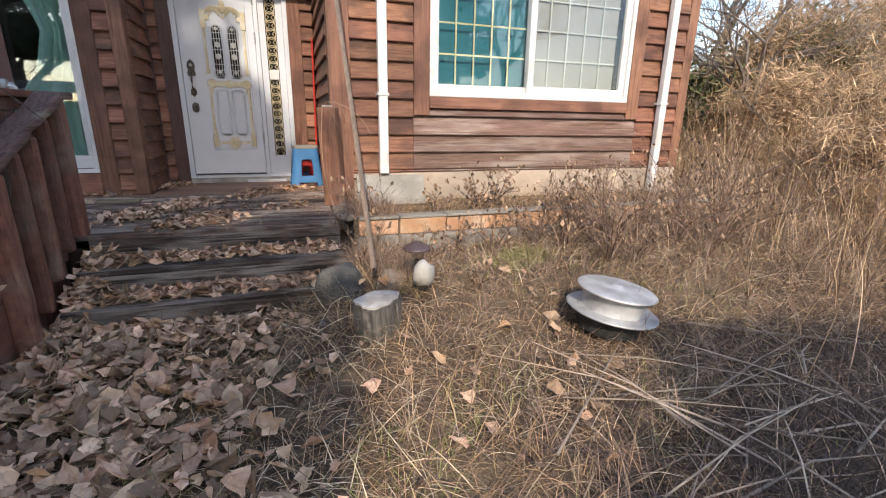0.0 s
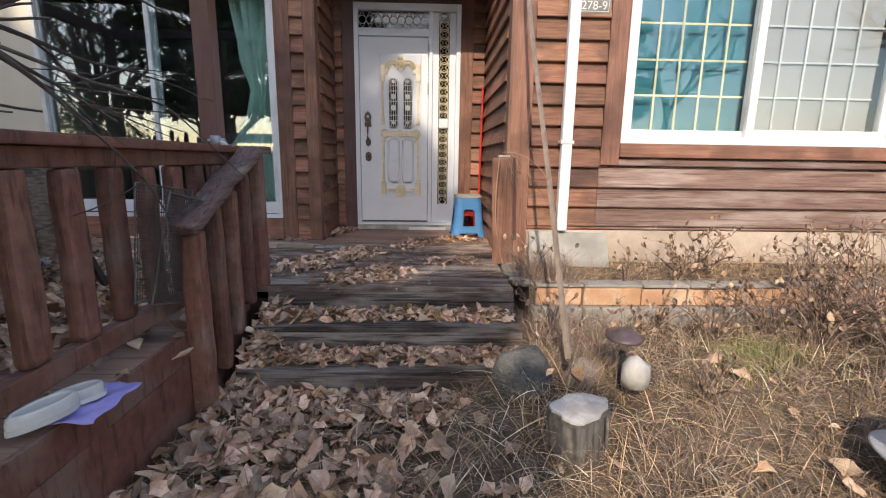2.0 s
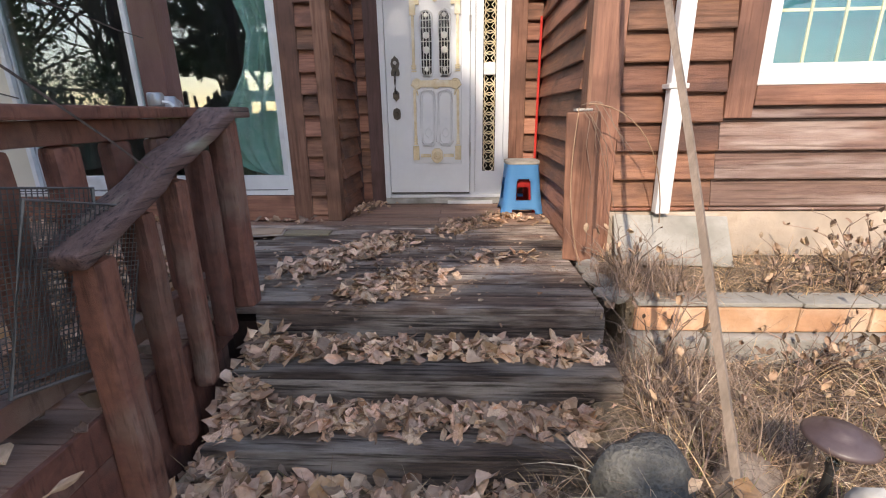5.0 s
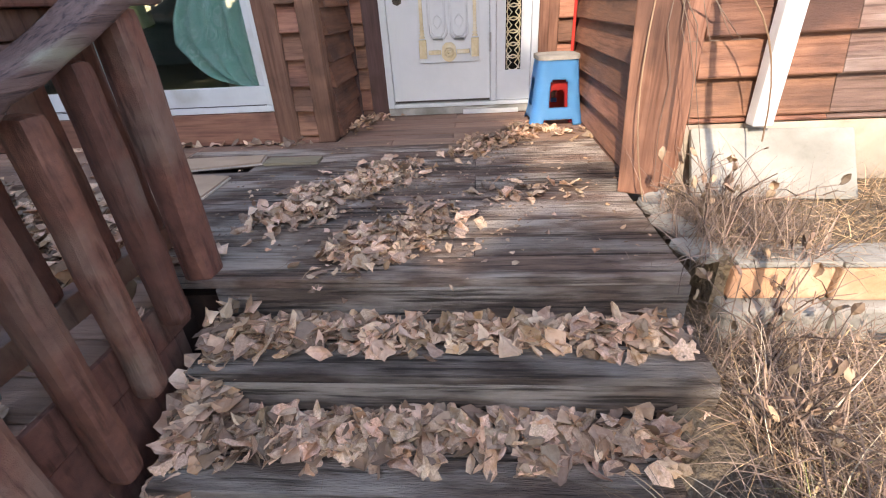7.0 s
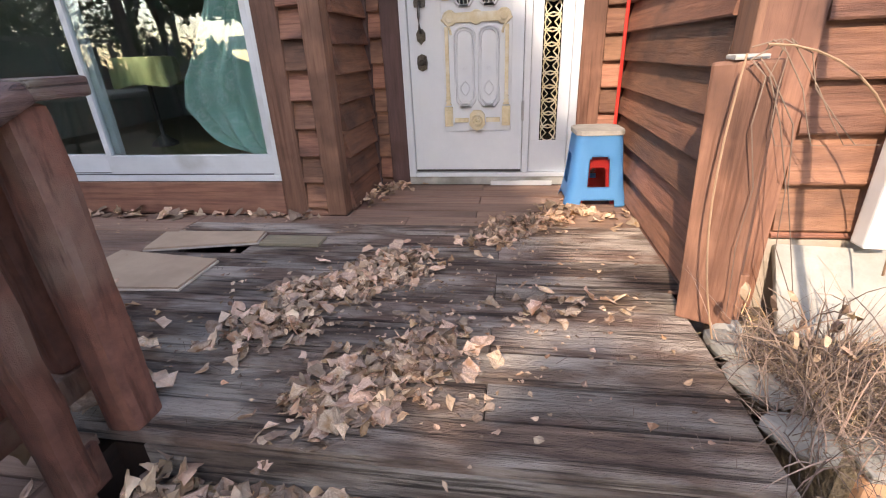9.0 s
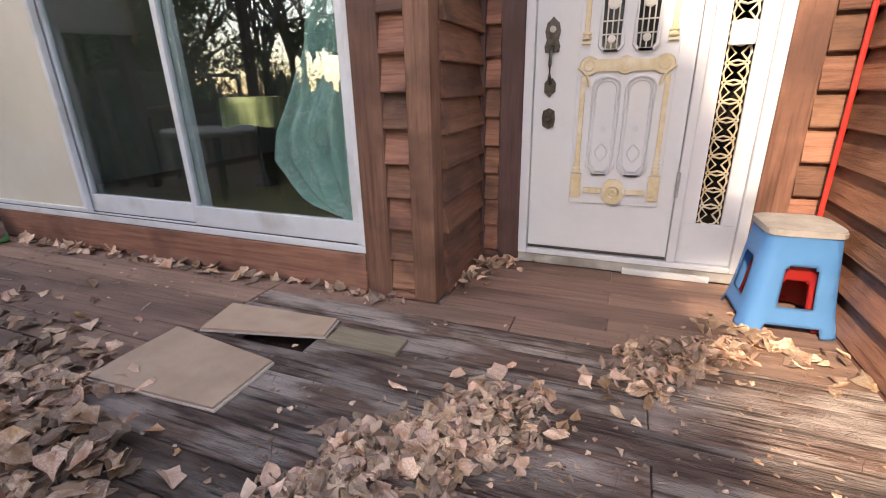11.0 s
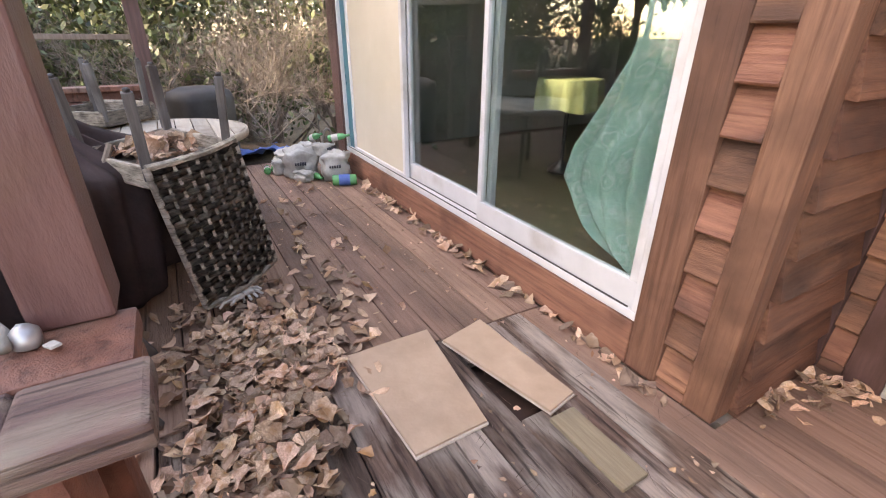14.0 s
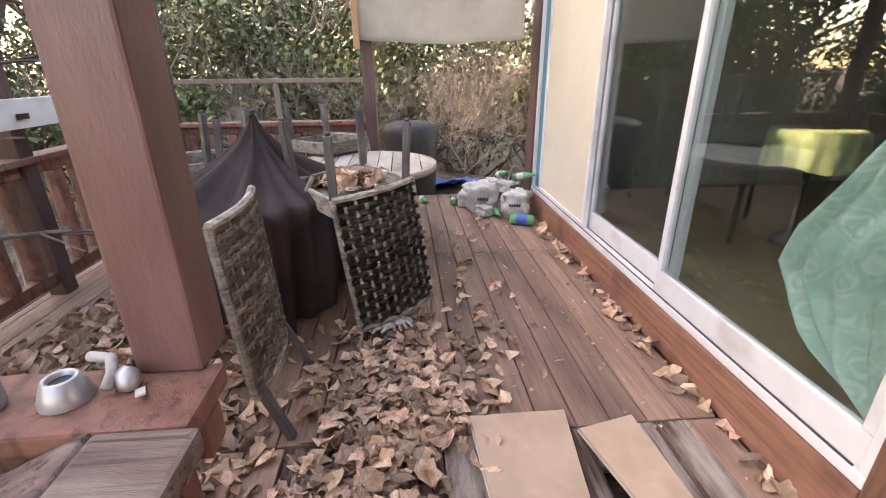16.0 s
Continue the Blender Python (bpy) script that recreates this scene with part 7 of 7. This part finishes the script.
for v in bm.verts:
    v.co.z = 0.06 * noise.noise((v.co.x * 7, v.co.y * 7, 1)) + 0.03 * noise.noise((v.co.x * 17, v.co.y * 17, 4))
bmesh.ops.solidify(bm, geom=bm.faces[:], thickness=0.003)
part("sheet", bm, M["tarp"], blue_tarp, smooth=True)
mound = tagged(finish(rock_mesh(1.0, 1.4, 0.42, 5, 4), "soil_mound", M["soil"], smooth=True), label="low mound of soil past the deck end", category="mound", kind="structure")
mound.matrix_basis = pose(-6.95, 4.2, -0.45)
pot = thing("black_pot", "large black tub standing past the deck", "tub", pose(-6.35, 3.95, ground_z(-6.35, 3.95)))
part("tub", lathe([(0, 0.0), (0.24, 0.0), (0.27, 0.05), (0.31, 0.8), (0.33, 1.12), (0.30, 1.2), (0.2, 1.24), (0, 1.25)], 28), M["black"], pot, smooth=True)

# end rail, awning and white board
far_post = thing("deck_post", "square dark roof post at the deck's far end", "post")
part("post", boxes((-5.60, -5.49, 3.50, 3.61, 0.0, 2.72), bevel=0.008), M["dark_z"], far_post)
for px, py in ((-5.55, 1.66), (-3.72, 1.6)):
    q = thing("deck_post", "square dark roof post on the deck front", "post")
    part("post", boxes((px - 0.055, px + 0.055, py - 0.055, py + 0.055, 0.0, 2.72), bevel=0.008), M["dark_z"], q)
head_beam = thing("deck_beam", "dark timber beam carried by the deck posts", "beam")
part("beam", boxes((-5.62, -5.50, 1.55, 4.24, 2.722, 2.86), bevel=0.006), M["dark_z"], head_beam)
part("beam", boxes((-5.50, -1.49, 3.42, 3.54, 2.722, 2.86), bevel=0.006), M["dark_z"], head_beam)
part("beam", boxes((-5.50, -1.49, 1.55, 1.66, 2.722, 2.86), bevel=0.006), M["dark_z"], head_beam)
pale_rail = thing("pale_rail", "pale horizontal rail beyond the deck end", "rail")
part("rail", beam((-6.02, 1.4, 1.245), (-6.02, 3.62, 1.245), 0.05, 0.045, 0.006), M["stick"], pale_rail)
for yy in (1.45, 2.55, 3.57):
    part("upright", boxes((-6.045, -5.995, yy - 0.025, yy + 0.025, -0.5, 1.22), bevel=0.004), M["stick"], pale_rail)
awning = thing("canvas_awning", "pale canvas awning hanging at the deck's end", "awning")
bm = bmesh.new()
cols, rows = 40, 20
grid = []
for j in range(rows + 1):
    row = []
    for i in range(cols + 1):
        u, s = i / cols, j / rows
        row.append(bm.verts.new((-5.42 + 0.03 * noise.noise((u * 5, s * 3, 0)) + 0.02 * math.sin(9 * u), 3.50 + 1.52 * u, 2.72 - (1.12 + 0.04 * math.sin(3.1 * u) + 0.02 * noise.noise((u * 6, 0, 3))) * s)))
    grid.append(row)
for a, b in zip(grid, grid[1:]):
    for i in range(cols):
        bm.faces.new((a[i], a[i + 1], b[i + 1], b[i]))
bmesh.ops.solidify(bm, geom=bm.faces[:], thickness=0.003)
sail = part("canvas", bm, M["awning"], awning, smooth=True)
part("orange_strap", boxes((-5.47, -5.45, 3.44, 3.50, 1.52, 2.72), bevel=0.004), M["clay"], sail, "faded orange strap")
white_board = thing("white_board", "white plastic board fixed across the railing", "board")
wb = part("board", boxes((-4.0, -2.6, 1.70, 1.73, 1.05, 1.21), bevel=0.004), M["pvc"], white_board)
part("clip", boxes((-3.72, -3.64, 1.731, 1.745, 1.10, 1.13), bevel=0.003), M["black"], wb)
hose = thing("white_hose", "loop of white hose leaning on the end post", "hose")
part("hose", tube([(-5.5 + 0.02 * math.sin(a), 5.02 + 0.06 * math.cos(a), 0.20 + 0.19 * math.sin(a)) for a in np.linspace(0, 6.6, 26)], 0.011, 8), M["slab"], hose, smooth=True)

# ---- behind the glass ----
def curtain():
    root = thing("lace_curtain", "gathered mint green lace curtain behind the glass", "curtain")
    bm = bmesh.new()
    cols, rows = 90, 60
    grid = []
    for j in range(rows + 1):
        s = j / rows
        z = 2.36 - 2.02 * s
        left = float(np.interp(z, (0.34, 0.42, 0.5, 0.64, 0.8, 1.0, 1.2, 1.45, 1.7, 2.36), (-1.84, -2.14, -2.24, -2.34, -2.30, -2.16, -2.05, -1.98, -2.05, -2.16)))
        right = -1.735
        row = []
        for i in range(cols + 1):
            u = i / cols
            x = left + (right - left) * u
            f = 0.022 * math.sin(30 * u + 6 * s + 2 * math.sin(5 * s)) + 0.024 * math.sin(13 * u - 7 * s) + 0.05 * noise.noise((u * 3 + s * 2, s * 6, 0)) + 0.018 * noise.noise((u * 11, s * 9, 4))
            row.append(bm.verts.new((x, SY + 0.105 + f + 0.03 * s, z - 0.06 * u * smooth01((s - 0.85) / 0.15))))
        grid.append(row)
    for a, b in zip(grid, grid[1:]):
        for i in range(cols):
            bm.faces.new((a[i], a[i + 1], b[i + 1], b[i]))
    part("drape", bm, M["mint"], root, smooth=True)
    return root


curtain()
dining = thing("covered_table", "round table under a yellow green cloth", "table", pose(-3.57, 6.5, 0.2) @ Matrix.Diagonal((0.55, 0.55, 1, 1)))
part("tabletop", lathe([(0, 0.735), (0.46, 0.735), (0.47, 0.75), (0.46, 0.765), (0, 0.765)], 40), M["dark_metal"], dining)
bm = bmesh.new()
rows = []
for r, z in ((0.0, 0.77), (0.36, 0.772), (0.475, 0.768), (0.485, 0.70), (0.495, 0.54)):
    rows.append([bm.verts.new((r * (1 + (0.03 * math.sin(14 * a) if z < 0.75 else 0)) * math.cos(a), r * (1 + (0.03 * math.sin(14 * a) if z < 0.75 else 0)) * math.sin(a), z + (0.015 * math.sin(4 * a) if z < 0.6 else 0))) for a in np.linspace(0, 2 * math.pi, 72, endpoint=False)])
for a, b in zip(rows, rows[1:]):
    for i in range(72):
        bm.faces.new((a[i], a[(i + 1) % 72], b[(i + 1) % 72], b[i]))
bmesh.ops.remove_doubles(bm, verts=bm.verts[:], dist=1e-5)
part("tablecloth", bm, M["yellow_cloth"], dining, "yellow green tablecloth", True)
part("pedestal", lathe([(0.035, 0.735), (0.03, 0.1), (0.2, 0.03), (0.21, 0.0), (0, 0.0)], 20), M["dark_metal"], dining, smooth=True)
drum = thing("drum", "dark round wooden drum leaning behind the curtain", "drum", pose(-2.02, SY + 0.42, 0.35, 80, 0, 20))
part("shell", lathe([(0, -0.06), (0.15, -0.06), (0.155, 0.0), (0.15, 0.06), (0, 0.06)], 28), M["clay"], drum, smooth=True)
patch_board = thing("patch_board", "pale greenish loose board laid over rotten planks", "board")
part("board", boxes((-1.60, -1.27, 4.615, 4.73, 0.003, 0.022), bevel=0.004), M["patch"], patch_board)

for k, (x, y, z, w, d, h) in enumerate(((-5.34, 4.78, 0.18, 0.2, 0.16, 0.12), (-5.12, 4.86, 0.22, 0.18, 0.14, 0.10), (-5.42, 4.5, 0.003, 0.16, 0.18, 0.14), (-5.05, 4.62, 0.003, 0.12, 0.16, 0.10))):
    sack(pose(x, y, z, 0, 0, 40 * k), w, d, h, 11 + k, "small crumpled pale plastic bag on the heap", False)

# ---- pieces of walls and deck ----
mesh_store = {}


def piece(name, key, make, parent, m):
    """One piece of a surface; alike pieces share their mesh."""
    if key not in mesh_store:
        ob = finish(make(), name, key[-1] if not isinstance(key[-1], str) else M[key[-1]])
        mesh_store[key] = ob.data
    else:
        ob = new(name, mesh_store[key])
    ob.parent = parent
    ob.matrix_basis = m
    return ob


def lap_board(length, height, lip=0.042, top=0.009):
    """A lap board along x: thick at its lower edge, thin above, behind the y = 0 plane's front."""
    bm = bmesh.new()
    prof = [(0.0, 0.0), (-lip + 0.004, -0.004), (-lip, 0.003), (-top, height), (0.0, height)]
    a = [bm.verts.new((-length / 2, y, z)) for y, z in prof]
    b = [bm.verts.new((length / 2, y, z)) for y, z in prof]
    bm.faces.new(a)
    bm.faces.new(b[::-1])
    for i in range(len(a)):
        j = (i + 1) % len(a)
        bm.faces.new((a[i], b[i], b[j], a[j]))
    return bm


def lap_wall(parent, a0, a1, z0, z1, at, face="y-", step=0.158, start=0.304, key="siding", old_below=-1.0):
    """Courses of lap boards from a0 to a1 over the height z0..z1, on the face of a wall."""
    k = math.floor((z0 - start) / step + 1e-6)
    rr = random.Random(int(a0 * 100) + int(at * 10))
    while start + k * step < z1:
        lo, hi = max(z0, start + k * step), min(z1, start + (k + 1) * step + 0.004)
        k += 1
        if hi - lo < 0.02:
            continue
        length, height = round(a1 - a0 - 0.003, 3), round(hi - lo, 3)
        mid = (a0 + a1) / 2
        mat_key = "siding_old" if lo < old_below else key
        turn = {"y-": 0, "x-": -90, "x+": 90}[face]
        spot = (mid, at, lo) if face == "y-" else (at, mid, lo)
        m = pose(*spot, rr.uniform(-0.4, 0.4), rr.uniform(-0.12, 0.12) if length > 0.5 else 0, turn)
        piece("siding_board", (length, height, mat_key), lambda: lap_board(length, height), parent, m)


lap_wall(wall_wing, WX + 0.155, WIN[0] - 0.15, 0.28, TOP, WY - 0.001, "y-")
lap_wall(wall_wing, WIN[1] + 0.15, 4.2, 0.28, TOP, WY - 0.001, "y-")
lap_wall(wall_wing, WIN[0] - 0.15, WIN[1] + 0.15, 0.28, WIN[2] - 0.17, WY - 0.001, "y-", old_below=0.9)
lap_wall(wall_wing, WIN[0], WIN[1], WIN[2] - 0.17, WIN[2] - 0.105, WY - 0.001, "y-", old_below=1.0)
lap_wall(wall_wing_side, WY + 0.10, DY - 0.03, 0.0, TOP - 0.18, WX - 0.001, "x-", start=0.02)
lap_wall(wall_door, DOOR[1] + 0.14, WX - 0.03, 0.0, TOP - 0.18, DY - 0.001, "y-", start=0.02)
lap_wall(wall_door, PX + 0.045, DOOR[0] - 0.13, 0.0, TOP - 0.18, DY - 0.001, "y-", start=0.06)
lap_wall(wall_return, SY + 0.07, DY - 0.05, 0.0, TOP - 0.18, PX + 0.001, "x+", start=0.02)
lap_wall(wall_slide, SLIDE[1] + 0.145, PX - 0.105, 0.0, TOP - 0.18, SY - 0.001, "y-", start=0.05)


def plank(length, width, thick=0.034):
    return boxes((-length / 2, length / 2, -width / 2, width / 2, -thick, 0.0), bevel=0.004)


def lay(parent, x0, x1, y0, y1, key, pitch=0.148, gap=0.006, lift=0.0, joints=(), holes=()):
    """Deck planks along x, laid from y1 towards y0."""
    rr = random.Random(int(abs(x0) * 50 + y0 * 10))
    y = y1
    row = 0
    while y - 0.03 > y0:
        w = min(pitch - gap, y - y0)
        cuts = [x0] + [j for j in joints if row % 2 == 0 and x0 < j < x1] + [x1]
        for ha, hb, hy in holes:
            if y - w < hy < y:
                cuts = sorted(set(cuts) | {ha, hb})
        for a, b in zip(cuts, cuts[1:]):
            if any(y - w < hy < y and a >= ha - 0.001 and b <= hb + 0.001 for ha, hb, hy in holes):
                continue
            length = round(b - a - 0.004, 3)
            k = key(a, b, y) if callable(key) else key
            m = pose((a + b) / 2, y - w / 2, lift + rr.uniform(-0.002, 0.0015), rr.uniform(-0.5, 0.5), rr.uniform(-0.06, 0.06), 0)
            piece("deck_plank", (length, round(w, 3), k), lambda: plank(length, w), parent, m)
        y -= pitch
        row += 1


lay(deck, -2.22, 0.335, 3.372, 4.262, "plank_old", joints=(-0.35,))
lay(deck, -2.22, WX - 0.03, 4.262, 4.972, "plank_old", joints=(-0.35,), holes=((-2.02, -1.66, 4.60),))
lay(deck, -2.22, WX - 0.03, 4.972, 5.112, "plank", joints=(-0.9,))
lay(deck, PX + 0.03, WX - 0.03, 5.112, DY - 0.04, "plank", joints=(-0.5,))
lay(deck, -5.9, -2.225, 1.5, SY - 0.05, "plank", joints=(-4.1,))
lay(deck, -2.22, -1.37, 1.5, 3.368, "plank")
for n_step, (y_nose, z_top) in enumerate(((3.10, -0.165), (2.82, -0.315))):
    lay(steps, -1.25, 0.34 + 0.02 * n_step, y_nose, y_nose + 0.285, "tread", pitch=0.142, lift=z_top, joints=(-0.42,))
